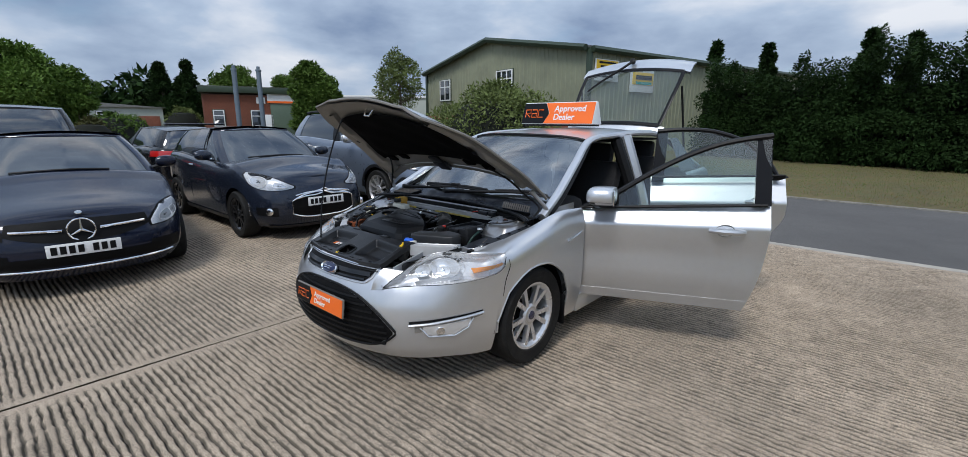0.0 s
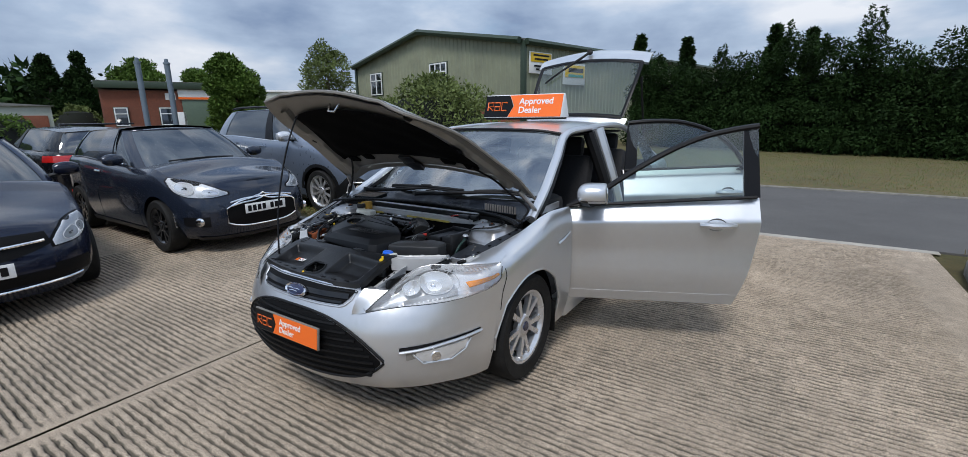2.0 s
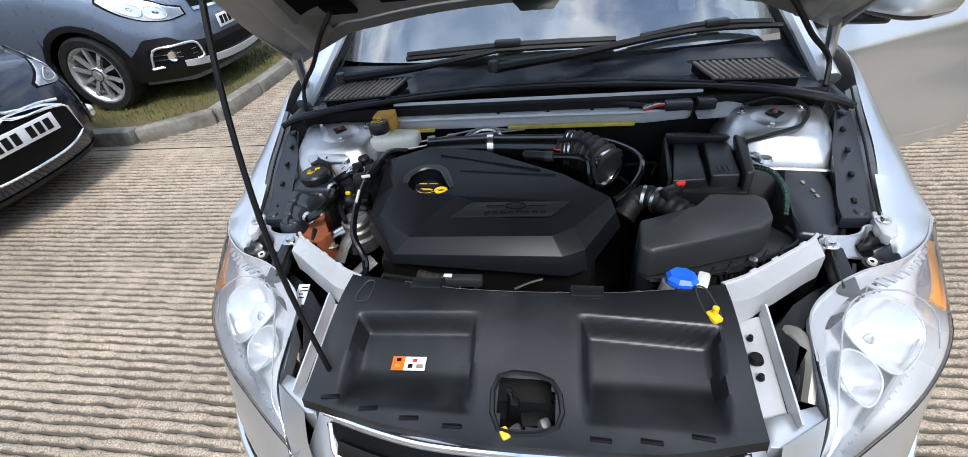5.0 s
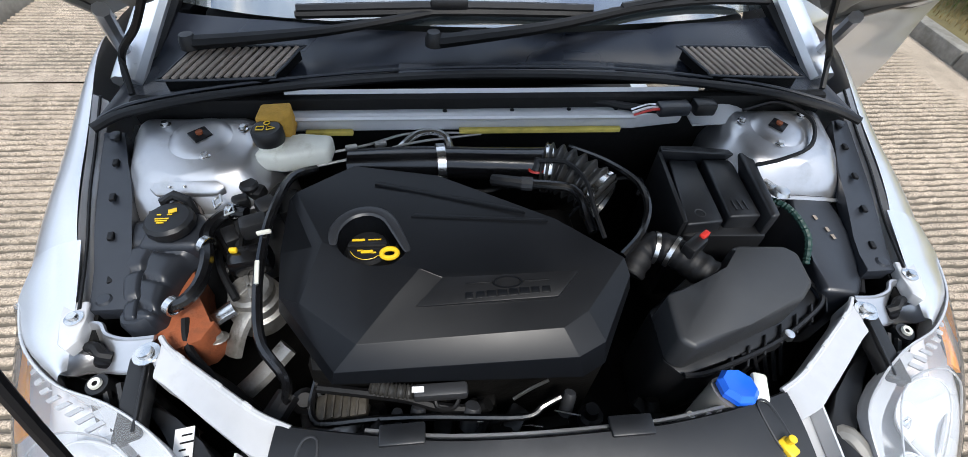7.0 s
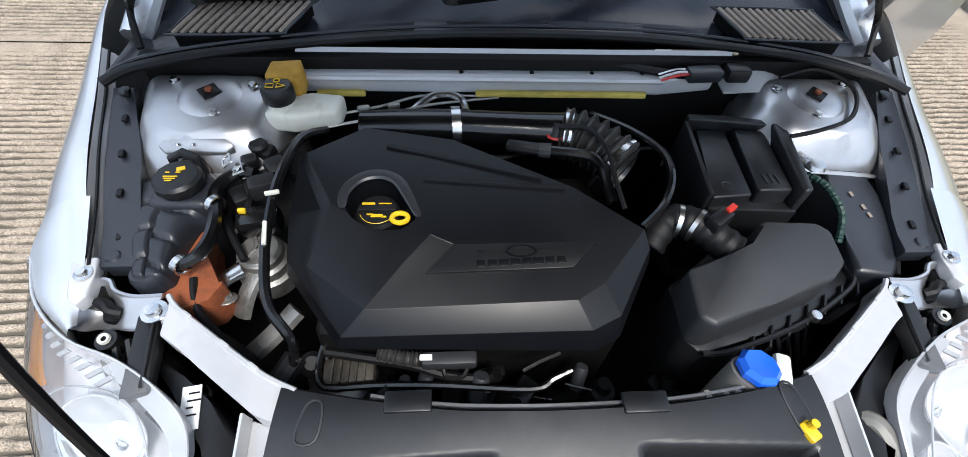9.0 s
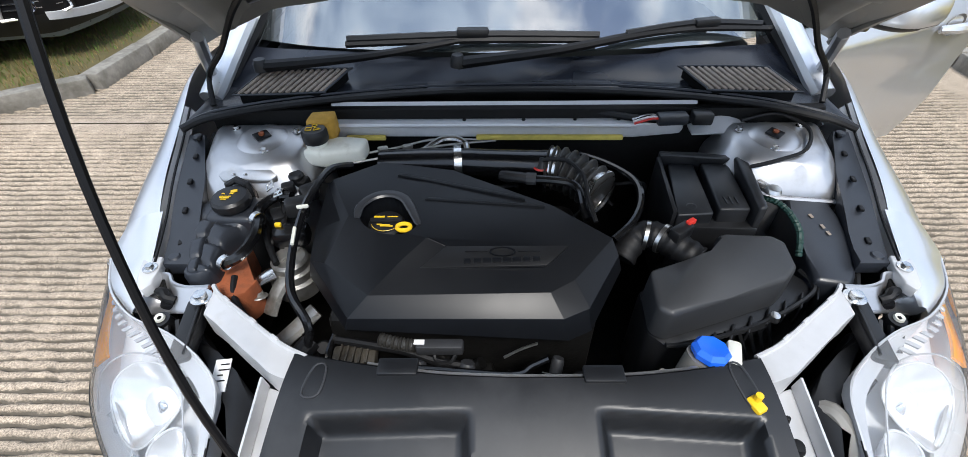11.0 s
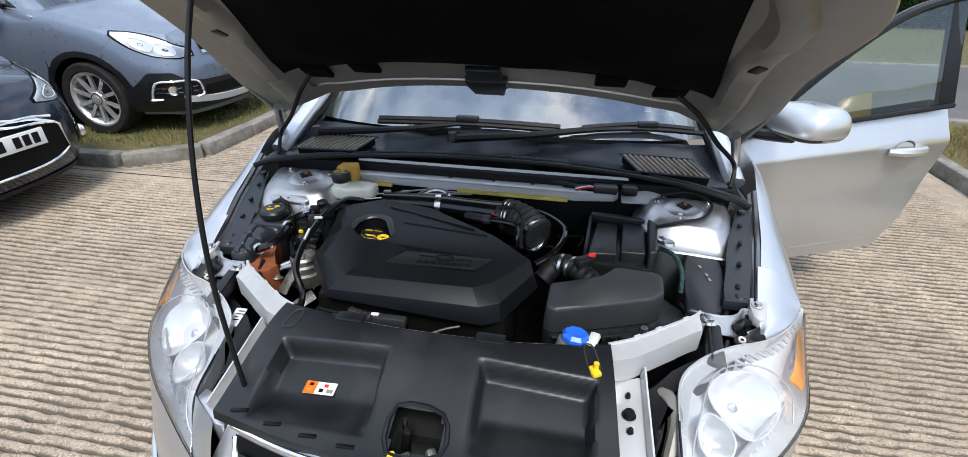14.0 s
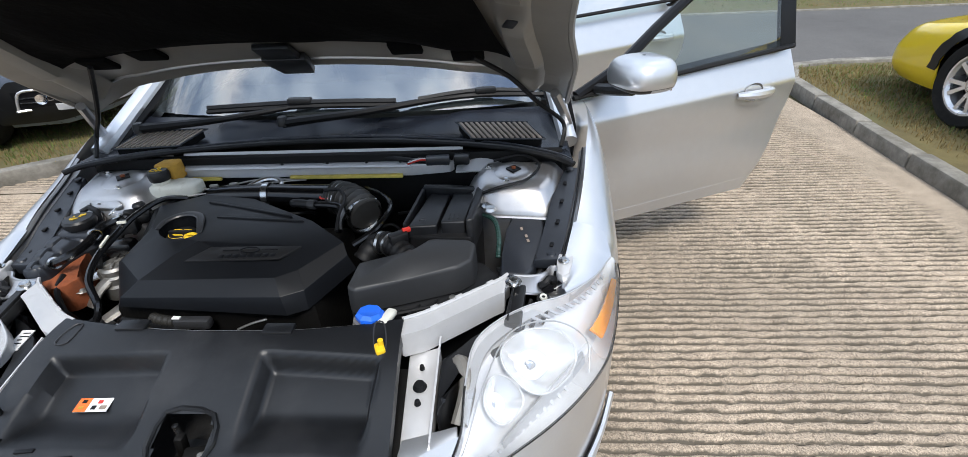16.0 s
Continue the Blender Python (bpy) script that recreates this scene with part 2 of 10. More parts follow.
# Sky glare on the headlamp cover, put into its colour as milky white.
GLARE_LENS = glass("milky_glare_lamp_lens", (0.97, 0.98, 0.99), 0.91, 0.04, 1.5, haze=0.85)
NAVY = mat("black_blue_metallic_paint", (0.008, 0.011, 0.025), 0.22, 0.1, 0.1, 200, coat=0.5, spec=0.2, rough_spread=0.03)
SLATE = mat("dark_slate_metallic_paint", (0.018, 0.024, 0.040), 0.24, 0.35, 0.08, 220, coat=0.8, spec=0.2, rough_spread=0.03)
STEELBLUE = mat("steel_blue_metallic_paint", (0.17, 0.205, 0.265), 0.30, 0.5, 0.06, 220, coat=0.9, spec=0.3, rough_spread=0.03)
BLACKPAINT = mat("black_car_paint", (0.006, 0.0065, 0.009), 0.26, 0.1, 0.1, 200, coat=0.7, spec=0.2, rough_spread=0.03)
YELLOWPAINT = mat("bright_yellow_car_paint", (0.78, 0.56, 0.015), 0.35, 0.05, 0.05, 100, coat=0.9)
WHITEPAINT = mat("white_car_paint", (0.75, 0.75, 0.75), 0.35, 0, 0.04, 100, coat=0.8)
REDLENS = mat("red_tail_lens", (0.45, 0.012, 0.010), 0.15, 0, 0.15, 120, coat=0.9)

# ---- building helpers ----
def thing(name, label, category, at=None, group="", kind=""):
    ob = new(name)
    ob.empty_display_size = 0.2
    if at is not None:
        ob.matrix_basis = at
    return tagged(ob, label, category, group, kind)


def part(name, bm, material, parent=None, label="", sharp=35, flat=False):
    """Links a bmesh as one mesh object under a thing or a part."""
    bmesh.ops.recalc_face_normals(bm, faces=bm.faces)
    if material in (PANE, WINDSCREEN, DARKGLASS, LENS, REAR_GLASS):
        # panes face away from the middle of the car
        middle = Vector((0, 6.0, 1.0)) if material == REAR_GLASS else Vector((0, 2.2, 0.7))
        bm.normal_update()
        wrong = [f for f in bm.faces if (f.calc_center_median() - middle).dot(f.normal) < 0]
        bmesh.ops.reverse_faces(bm, faces=wrong)
    me = bpy.data.meshes.new(name)
    bm.to_mesh(me)
    bm.free()
    me.materials.append(material)
    if not flat:
        me.shade_smooth()
        me.set_sharp_from_angle(angle=radians(sharp))
    ob = new(name, me)
    ob.parent = parent
    if label:
        ob["label"] = label
    return ob


def block(bm, at, size, bevel=0.0, turn=None, seg=2):
    """A bevelled box, centred at `at`; turn: Euler degrees."""
    m = pose(*at, *(turn or (0, 0, 0))) @ Matrix.Diagonal((*size, 1))
    got = bmesh.ops.create_cube(bm, size=1.0, matrix=m)["verts"]
    if bevel:
        edges = list({e for v in got for e in v.link_edges})
        bmesh.ops.bevel(bm, geom=edges, offset=bevel, segments=seg, affect="EDGES", profile=0.5)
    return bm


def prism(bm, pts, z0, z1, bevel=0.0, seg=2, m=None, top=None):
    """An upright prism over a polygon; z0 and z1 are numbers or functions of (x, y); top: another outline for the upper face."""
    m = m or Matrix()
    low, high = (z0 if callable(z0) else lambda x, y: z0), (z1 if callable(z1) else lambda x, y: z1)
    a = [bm.verts.new(m @ Vector((x, y, low(x, y)))) for x, y in pts]
    b = [bm.verts.new(m @ Vector((x, y, high(x, y)))) for x, y in (top or pts)]
    faces = [bm.faces.new(a[::-1]), bm.faces.new(b)]
    k = len(pts)
    faces += [bm.faces.new((a[i], a[(i + 1) % k], b[(i + 1) % k], b[i])) for i in range(k)]
    if bevel:
        edges = list({e for f in faces for e in f.edges})
        bmesh.ops.bevel(bm, geom=edges, offset=bevel, segments=seg, affect="EDGES", profile=0.5)
    return bm


def spline(pts, steps=6, closed=False):
    """Points along a smooth curve through pts."""
    p = [Vector(q) for q in pts]
    k = len(p)
    if k < 3:
        return p
    out = []
    for i in range(k if closed else k - 1):
        if closed:
            a, b, c, d = p[i - 1], p[i], p[(i + 1) % k], p[(i + 2) % k]
        else:
            a, b, c, d = p[max(i - 1, 0)], p[i], p[i + 1], p[min(i + 2, k - 1)]
        for j in range(steps):
            t = j / steps
            out.append(0.5 * ((2 * b) + (c - a) * t + (2 * a - 5 * b + 4 * c - d) * t * t + (3 * b - a - 3 * c + d) * t ** 3))
    if not closed:
        out.append(p[-1].copy())
    return out


def tube(bm, pts, r, sides=8, steps=5, flat=1.0, straight=False, closed=False):
    """A round rod or hose along pts; r: a radius or a function of 0..1; flat squashes it upright."""
    path = [Vector(q) for q in pts] if straight else spline(pts, steps, closed)
    k = len(path)
    rad = r if callable(r) else lambda u: r
    rings, up = [], Vector((0.03, 0.05, 1)).normalized()
    for i, q in enumerate(path):
        if closed:
            way = path[(i + 1) % k] - path[i - 1]
        else:
            way = path[min(i + 1, k - 1)] - path[max(i - 1, 0)]
        way.normalize()
        side = way.cross(up)
        side = side.normalized() if side.length > 1e-3 else Vector((1, 0, 0))
        top = side.cross(way).normalized()
        w = rad(i / max(k - 1, 1))
        rings.append([bm.verts.new(q + w * (math.cos(a) * side + flat * math.sin(a) * top)) for a in (2 * math.pi * j / sides for j in range(sides))])
    for i in range(k if closed else k - 1):
        a, b = rings[i], rings[(i + 1) % k]
        for j in range(sides):
            bm.faces.new((a[j], a[(j + 1) % sides], b[(j + 1) % sides], b[j]))
    if not closed:
        bm.faces.new(rings[0][::-1])
        bm.faces.new(rings[-1])
    return bm


def lathe(bm, prof, sides=24, m=None):
    """A turned body round z from (radius, height) pairs; m places it."""
    m = m or Matrix()
    rings = []
    for r, z in prof:
        if r < 1e-6:
            rings.append([bm.verts.new(m @ Vector((0, 0, z)))])
        else:
            rings.append([bm.verts.new(m @ Vector((r * math.cos(2 * math.pi * j / sides), r * math.sin(2 * math.pi * j / sides), z))) for j in range(sides)])
    for a, b in zip(rings, rings[1:]):
        for j in range(sides):
            k = (j + 1) % sides
            if len(a) == 1 and len(b) == 1:
                continue
            if len(a) == 1:
                bm.faces.new((a[0], b[j], b[k]))
            elif len(b) == 1:
                bm.faces.new((a[j], a[k], b[0]))
            else:
                bm.faces.new((a[j], a[k], b[k], b[j]))
    return bm


def sheet(bm, fn, nu, nv, thick=0.0, skip=None):
    """A surface fn(u, v) over the unit square, with a thickness along its normals if asked."""
    v = [[bm.verts.new(fn(i / nu, j / nv)) for j in range(nv + 1)] for i in range(nu + 1)]
    got = []
    for i in range(nu):
        for j in range(nv):
            if skip and skip((i + 0.5) / nu, (j + 0.5) / nv):
                continue
            try:
                got.append(bm.faces.new((v[i][j], v[i + 1][j], v[i + 1][j + 1], v[i][j + 1])))
            except ValueError:
                pass
    bmesh.ops.remove_doubles(bm, verts=[x for row in v for x in row], dist=1e-5)
    got = [f for f in got if f.is_valid]
    if thick:
        bmesh.ops.recalc_face_normals(bm, faces=got)
        bmesh.ops.solidify(bm, geom=got, thickness=thick)
    return bm


def loft(bm, loops, bevel=0.0, seg=3, cap=True):
    """A closed skin through rings of points, all of one length, with a lid on the last."""
    rings = [[bm.verts.new(p) for p in ring] for ring in loops]
    k = len(rings[0])
    faces = []
    for a, b in zip(rings, rings[1:]):
        faces += [bm.faces.new((a[i], a[(i + 1) % k], b[(i + 1) % k], b[i])) for i in range(k)]
    if cap:
        faces.append(bm.faces.new(rings[-1]))
    if bevel:
        edges = list({e for f in faces for e in f.edges if len(e.link_faces) == 2})
        bmesh.ops.bevel(bm, geom=edges, offset=bevel, segments=seg, affect="EDGES", profile=0.5, clamp_overlap=True)
    return bm


def rows_sheet(bm, rows, thick=0.0):
    """A surface through rows of points, all of one length."""
    nu, nv = len(rows) - 1, len(rows[0]) - 1
    return sheet(bm, lambda u, v: rows[round(u * nu)][round(v * nv)], nu, nv, thick)


def lerp(xs, ys):
    """A smooth function through the points (xs, ys), level beyond the ends."""
    xs, ys = list(xs), list(ys)
    d = [(ys[i + 1] - ys[i]) / (xs[i + 1] - xs[i]) for i in range(len(xs) - 1)]
    s = [d[0]] + [0.0 if a * b <= 0 else 2 * a * b / (a + b) for a, b in zip(d, d[1:])] + [d[-1]]

    def f(x):
        if x <= xs[0]:
            return ys[0]
        if x >= xs[-1]:
            return ys[-1]
        i = max(k for k in range(len(xs) - 1) if xs[k] <= x)
        h = xs[i + 1] - xs[i]
        t = (x - xs[i]) / h
        return (2 * t**3 - 3 * t * t + 1) * ys[i] + (t**3 - 2 * t * t + t) * h * s[i] + (3 * t * t - 2 * t**3) * ys[i + 1] + (t**3 - t * t) * h * s[i + 1]

    return f


def smooth(x, a, b):
    t = min(max((x - a) / (b - a), 0), 1)
    return t * t * (3 - 2 * t)


def letters(text, size, material, parent, m, name="lettering", deep=0.002, bold=0.0):
    """Raised words in the built-in font, standing at the pose m."""
    cu = bpy.data.curves.new("text", "FONT")
    cu.body, cu.size, cu.extrude, cu.offset = text, size, deep, bold
    cu.align_x, cu.align_y = "LEFT", "CENTER"
    tmp = new("text", cu)
    deps = bpy.context.evaluated_depsgraph_get()
    me = bpy.data.meshes.new_from_object(tmp.evaluated_get(deps))
    me.transform(m)
    bpy.data.objects.remove(tmp)
    ob = new(name, me)
    me.materials.clear()
    me.materials.append(material)
    ob.parent = parent
    return ob

# ---- ground, road, kerbs and verges ----
def concrete(name, grooves):
    m = mat(name, (0.425, 0.345, 0.262), 0.92, 0, 0.34, 9, bump=1.0, bump_scale=130, dirt=(0.30, 0.25, 0.19), dirt_scale=1.1, dirt_at=(0.48, 0.85), spec=0.25)
    n, l = m.node_tree.nodes, m.node_tree.links
    p = n["Principled BSDF"]
    speck, ramp, mix = n.new("ShaderNodeTexVoronoi"), n.new("ShaderNodeValToRGB"), n.new("ShaderNodeMixRGB")
    speck.inputs["Scale"].default_value = 55
    ramp.color_ramp.elements[0].position, ramp.color_ramp.elements[0].color = 0.10, (0.45, 0.43, 0.42, 1)
    ramp.color_ramp.elements[1].position, ramp.color_ramp.elements[1].color = 0.35, (1, 1, 1, 1)
    mix.blend_type = "MULTIPLY"
    mix.inputs["Fac"].default_value = 0.6
    co = n.new("ShaderNodeTexCoord")
    l.new(co.outputs["Object"], speck.inputs["Vector"])
    l.new(speck.outputs["Distance"], ramp.inputs["Fac"])
    old = p.inputs["Base Color"].links[0].from_socket
    l.new(old, mix.inputs["Color1"])
    l.new(ramp.outputs["Color"], mix.inputs["Color2"])
    grain, spread, fine = n.new("ShaderNodeTexNoise"), n.new("ShaderNodeMapRange"), n.new("ShaderNodeMixRGB")
    grain.inputs["Scale"].default_value, grain.inputs["Detail"].default_value, grain.inputs["Roughness"].default_value = 170, 3, 0.7
    spread.inputs["From Min"].default_value, spread.inputs["From Max"].default_value, spread.inputs["To Min"].default_value, spread.inputs["To Max"].default_value = 0.36, 0.64, 0.50, 1.30
    fine.blend_type = "MULTIPLY"
    fine.inputs["Fac"].default_value = 1.0
    l.new(co.outputs["Object"], grain.inputs["Vector"])
    l.new(grain.outputs["Fac"], spread.inputs["Value"])
    l.new(mix.outputs["Color"], fine.inputs["Color1"])
    l.new(spread.outputs["Result"], fine.inputs["Color2"])
    last = fine.outputs["Color"]
    if grooves:
        warp, wave = n.new("ShaderNodeTexNoise"), n.new("ShaderNodeTexWave")
        warp.inputs["Scale"].default_value = 3
        add = n.new("ShaderNodeVectorMath")
        add.operation = "MULTIPLY_ADD"
        add.inputs[1].default_value = (0, 0.02, 0)
        l.new(co.outputs["Object"], warp.inputs["Vector"])
        l.new(warp.outputs["Color"], add.inputs[0])
        l.new(co.outputs["Object"], add.inputs[2])
        l.new(add.outputs[0], wave.inputs["Vector"])
        wave.bands_direction = "Y"
        wave.inputs["Scale"].default_value, wave.inputs["Distortion"].default_value, wave.inputs["Detail"].default_value, wave.inputs["Detail Scale"].default_value = 2 * math.pi / (20 * 0.042), 2.2, 3, 6
        bn = n.new("ShaderNodeBump")
        bn.inputs["Strength"].default_value, bn.inputs["Distance"].default_value = 0.9, 0.012
        l.new(wave.outputs["Fac"], bn.inputs["Height"])
        old_n = p.inputs["Normal"].links[0].from_socket
        l.new(old_n, bn.inputs["Normal"])
        l.new(bn.outputs["Normal"], p.inputs["Normal"])
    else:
        # Darkens with groove depth: shade put into the colour together with settled grit.
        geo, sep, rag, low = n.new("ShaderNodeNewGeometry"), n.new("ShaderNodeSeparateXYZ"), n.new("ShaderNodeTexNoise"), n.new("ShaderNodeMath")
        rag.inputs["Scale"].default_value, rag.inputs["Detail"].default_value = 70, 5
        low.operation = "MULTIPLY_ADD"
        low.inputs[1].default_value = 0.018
        span, shaded_grit = n.new("ShaderNodeMapRange"), n.new("ShaderNodeMixRGB")
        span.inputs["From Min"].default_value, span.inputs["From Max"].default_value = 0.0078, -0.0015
        shaded_grit.inputs["Color2"].default_value = (0.125, 0.108, 0.085, 1)
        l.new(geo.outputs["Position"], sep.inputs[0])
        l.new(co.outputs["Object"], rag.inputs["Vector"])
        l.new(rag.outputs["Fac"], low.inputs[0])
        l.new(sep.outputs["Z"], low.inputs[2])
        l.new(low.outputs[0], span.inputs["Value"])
        l.new(span.outputs["Result"], shaded_grit.inputs["Fac"])
        l.new(last, shaded_grit.inputs["Color1"])
        last = shaded_grit.outputs["Color"]
    l.new(last, p.inputs["Base Color"])
    return m


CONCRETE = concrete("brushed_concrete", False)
CONCRETE_FAR = concrete("brushed_concrete_far", True)
CONCRETE_PLAIN = mat("smooth_concrete_edge", (0.40, 0.37, 0.32), 0.9, 0, 0.25, 12, bump=0.5, bump_scale=140, dirt=(0.25, 0.23, 0.19), dirt_scale=3, dirt_at=(0.45, 0.75))
KERB = mat("weathered_kerb_concrete", (0.25, 0.235, 0.205), 0.92, 0, 0.3, 26, bump=0.8, bump_scale=110, dirt=(0.12, 0.11, 0.09), dirt_scale=6, dirt_at=(0.42, 0.7))
ASPHALT = mat("worn_asphalt", (0.118, 0.113, 0.108), 0.9, 0, 0.2, 40, bump=0.7, bump_scale=180, spec=0.3, dirt=(0.092, 0.088, 0.085), dirt_scale=0.5, dirt_at=(0.4, 0.7))
SOIL = mat("dry_grass_soil", (0.115, 0.092, 0.036), 0.95, 0, 0.45, 6, bump=0.6, bump_scale=60, dirt=(0.095, 0.098, 0.035), dirt_scale=2.2, dirt_at=(0.45, 0.7))
GRASS = mat("dry_summer_grass", (0.21, 0.155, 0.060), 0.9, 0, 0.35, 14)
GRASS_GREEN = mat("green_grass", (0.105, 0.155, 0.032), 0.9, 0, 0.3, 14)
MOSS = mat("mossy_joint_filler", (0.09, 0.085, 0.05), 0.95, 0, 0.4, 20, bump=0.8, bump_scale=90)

ground = tagged(part("ground", sheet(bmesh.new(), lambda u, v: Vector((-300 + 600 * u, -300 + 600 * v, -0.03)), 8, 8), SOIL), "dry grassy ground reaching the horizon", "ground", kind="structure")


def wobble(x, y, seed, cell):
    """Smooth value noise on numpy arrays, -1..1."""
    rng = np.random.RandomState(seed)
    table = rng.rand(64, 64)
    gx, gy = x / cell, y / cell
    ix, iy = np.floor(gx).astype(int), np.floor(gy).astype(int)
    fx, fy = gx - ix, gy - iy
    fx, fy = fx * fx * (3 - 2 * fx), fy * fy * (3 - 2 * fy)
    t = lambda a, b: table[a % 64, b % 64]
    return 2 * ((t(ix, iy) * (1 - fx) + t(ix + 1, iy) * fx) * (1 - fy) + (t(ix, iy + 1) * (1 - fx) + t(ix + 1, iy + 1) * fx) * fy) - 1


def brushed_slab(name, x0, x1, y0, y1, dx, dy, parent, seed, rim=0.0):
    """Concrete with ragged ridges raked across it along x, and smooth trowelled rims."""
    nx, ny = int((x1 - x0) / dx), int((y1 - y0) / dy)
    gx, gy = np.meshgrid(np.linspace(x0, x1, nx + 1), np.linspace(y0, y1, ny + 1), indexing="ij")
    phase = gy / 0.042 + 0.12 * wobble(gx, gy, seed, 0.45) + 0.12 * wobble(gx, gy, seed + 1, 0.042)
    gap = np.exp(-((phase - np.round(phase)) / (0.145 + 0.045 * wobble(gx, gy, seed + 6, 0.12))) ** 2)
    rag = np.clip(0.88 + 0.55 * wobble(gx, gy, seed + 2, 0.05) + 0.25 * wobble(gx, gy, seed + 3, 0.45), 0.05, 1.3)
    fade = np.clip(np.minimum.reduce([(gx - x0) / 0.1, (x1 - gx - rim + rim * 0.3 * wobble(gx, gy, seed + 7, 0.25)) / (0.1 + rim * 0.4), (gy - y0) / 0.1, (y1 - gy) / 0.1]) - 0.4, 0, 1)
    z = -gap * rag * 0.025 * fade + 0.0030 * wobble(gx, gy, seed + 4, 0.022) * (0.3 + 0.7 * fade) + 0.002 * wobble(gx, gy, seed + 5, 0.9)
    co = np.stack([gx, gy, z], -1).reshape(-1, 3)
    a = np.arange((nx + 1) * (ny + 1)).reshape(nx + 1, ny + 1)
    quads = np.stack([a[:-1, :-1], a[1:, :-1], a[1:, 1:], a[:-1, 1:]], -1).reshape(-1, 4)
    me = bpy.data.meshes.new(name)
    me.vertices.add(len(co))
    me.vertices.foreach_set("co", co.ravel())
    me.loops.add(quads.size)
    me.loops.foreach_set("vertex_index", quads.ravel())
    me.polygons.add(len(quads))
    me.polygons.foreach_set("loop_start", np.arange(0, quads.size, 4))
    me.update(calc_edges=True)
    me.shade_smooth()
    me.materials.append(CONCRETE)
    ob = new(name, me)
    ob.parent = parent
    return ob


yard = tagged(part("pavement", block(bmesh.new(), (-8, -7, -0.045), (24, 26, 0.03)), MOSS), "concrete yard of raked slabs with mossy joints", "pavement", kind="structure")
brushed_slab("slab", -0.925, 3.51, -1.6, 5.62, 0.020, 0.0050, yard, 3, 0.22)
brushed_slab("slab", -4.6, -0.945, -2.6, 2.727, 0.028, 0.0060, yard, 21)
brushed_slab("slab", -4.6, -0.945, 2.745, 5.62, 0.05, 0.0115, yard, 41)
for x0, x1, y0, y1 in ((-12.5, -4.615, -2.6, 2.737), (-12.5, -4.615, 2.757, 5.62), (-20, -12.515, -7, 5.62), (-12.5, -4.615, -8, -2.615), (-4.6, -0.945, -8, -2.615), (-0.925, 3.2, -8, -1.61)):
    part("slab", block(bmesh.new(), ((x0 + x1) / 2, (y0 + y1) / 2, -0.006), (x1 - x0, y1 - y0, 0.012), 0.004), CONCRETE_FAR, yard)
part("slab_edge", block(bmesh.new(), (3.36, -4.81, -0.006), (0.31, 6.38, 0.012), 0.004), CONCRETE_PLAIN, yard)
part("slab_edge", block(bmesh.new(), (-8.4, 5.70, -0.006), (24, 0.14, 0.012), 0.004), CONCRETE_PLAIN, yard)

road = tagged(part("road", block(bmesh.new(), (0, 8.12, -0.02), (260, 4.66, 0.03)), ASPHALT), "grey worn asphalt estate road", "road", kind="structure")
tagged(part("road", block(bmesh.new(), (-27, -20, -0.027), (10, 76, 0.02)), ASPHALT), "grey asphalt lane beyond the parked cars", "road", kind="structure")
for y in (10.5,):
    bm = bmesh.new()
    block(bm, (0, y, -0.02), (260, 0.1, 0.09), 0.02)
    tagged(part("kerb", bm, KERB), "low flush concrete kerb along the verge", "kerb", kind="structure")


def stones(parent, pts, high=0.115, wide=0.13, long=0.9):
    """Kerb stones laid end to end along a line."""
    path = spline([(x, y, 0) for x, y in pts], 10)
    acc, last = 0.0, path[0]
    cut = [path[0]]
    for q in path[1:]:
        acc += (q - last).length
        last = q
        if acc >= long:
            cut.append(q)
            acc = 0.0
    for i, (p, q) in enumerate(zip(cut, cut[1:])):
        d = q - p
        turn = math.degrees(math.atan2(d.y, d.x))
        mid = (p + q) / 2
        bm = block(bmesh.new(), (mid.x, mid.y, high / 2 - 0.02 + 0.004 * math.sin(i * 2.7)), (d.length - 0.012, wide, high + 0.04), 0.016, (0, 0.5 * math.sin(i * 1.9), turn))
        for v in bm.verts:
            v.co += Vector((0, 0, 0.006)) * noise.noise(v.co * 7)
        part("kerb_stone", bm, KERB, parent)


kerb_a = tagged(new("kerb"), "worn concrete kerb round the planted island", "kerb", kind="structure")
stones(kerb_a, [(-12.0, 2.86), (-8, 2.86), (-5, 2.86), (-3.75, 2.87), (-3.25, 2.95), (-2.99, 3.2), (-2.94, 3.8), (-2.95, 4.6), (-3.0, 5.5)], long=0.62)
kerb_b = tagged(new("kerb"), "worn concrete kerb beside the dry verge", "kerb", kind="structure")
stones(kerb_b, [(3.30, -8), (3.32, -3), (3.36, 0), (3.46, 2.3), (3.60, 4.0), (3.74, 5.15), (3.95, 5.5), (4.6, 5.72), (8, 5.74), (14, 5.74)], long=0.62)


def turf(name, outline, z, label):
    bm = bmesh.new()
    prism(bm, outline, -0.05, z)
    return tagged(part(name, bm, SOIL), label, "grass verge", kind="structure")


turf("verge", [(-12, 2.92), (-3.8, 2.94), (-3.25, 3.04), (-3.05, 3.3), (-3.0, 3.9), (-3.03, 5.5), (-12, 5.5)], 0.085, "dry grass island with bare soil patches")
turf("verge", [(3.36, -8), (3.42, 0), (3.52, 2.3), (3.67, 4.0), (3.80, 5.05), (4.1, 5.6), (14, 5.68), (14, -8)], 0.085, "dry grass verge with bare soil")
turf("verge", [(-120, 10.55), (130, 10.55), (130, 60), (-120, 60)], 0.02, "wide dry grass verge in front of the hedge")


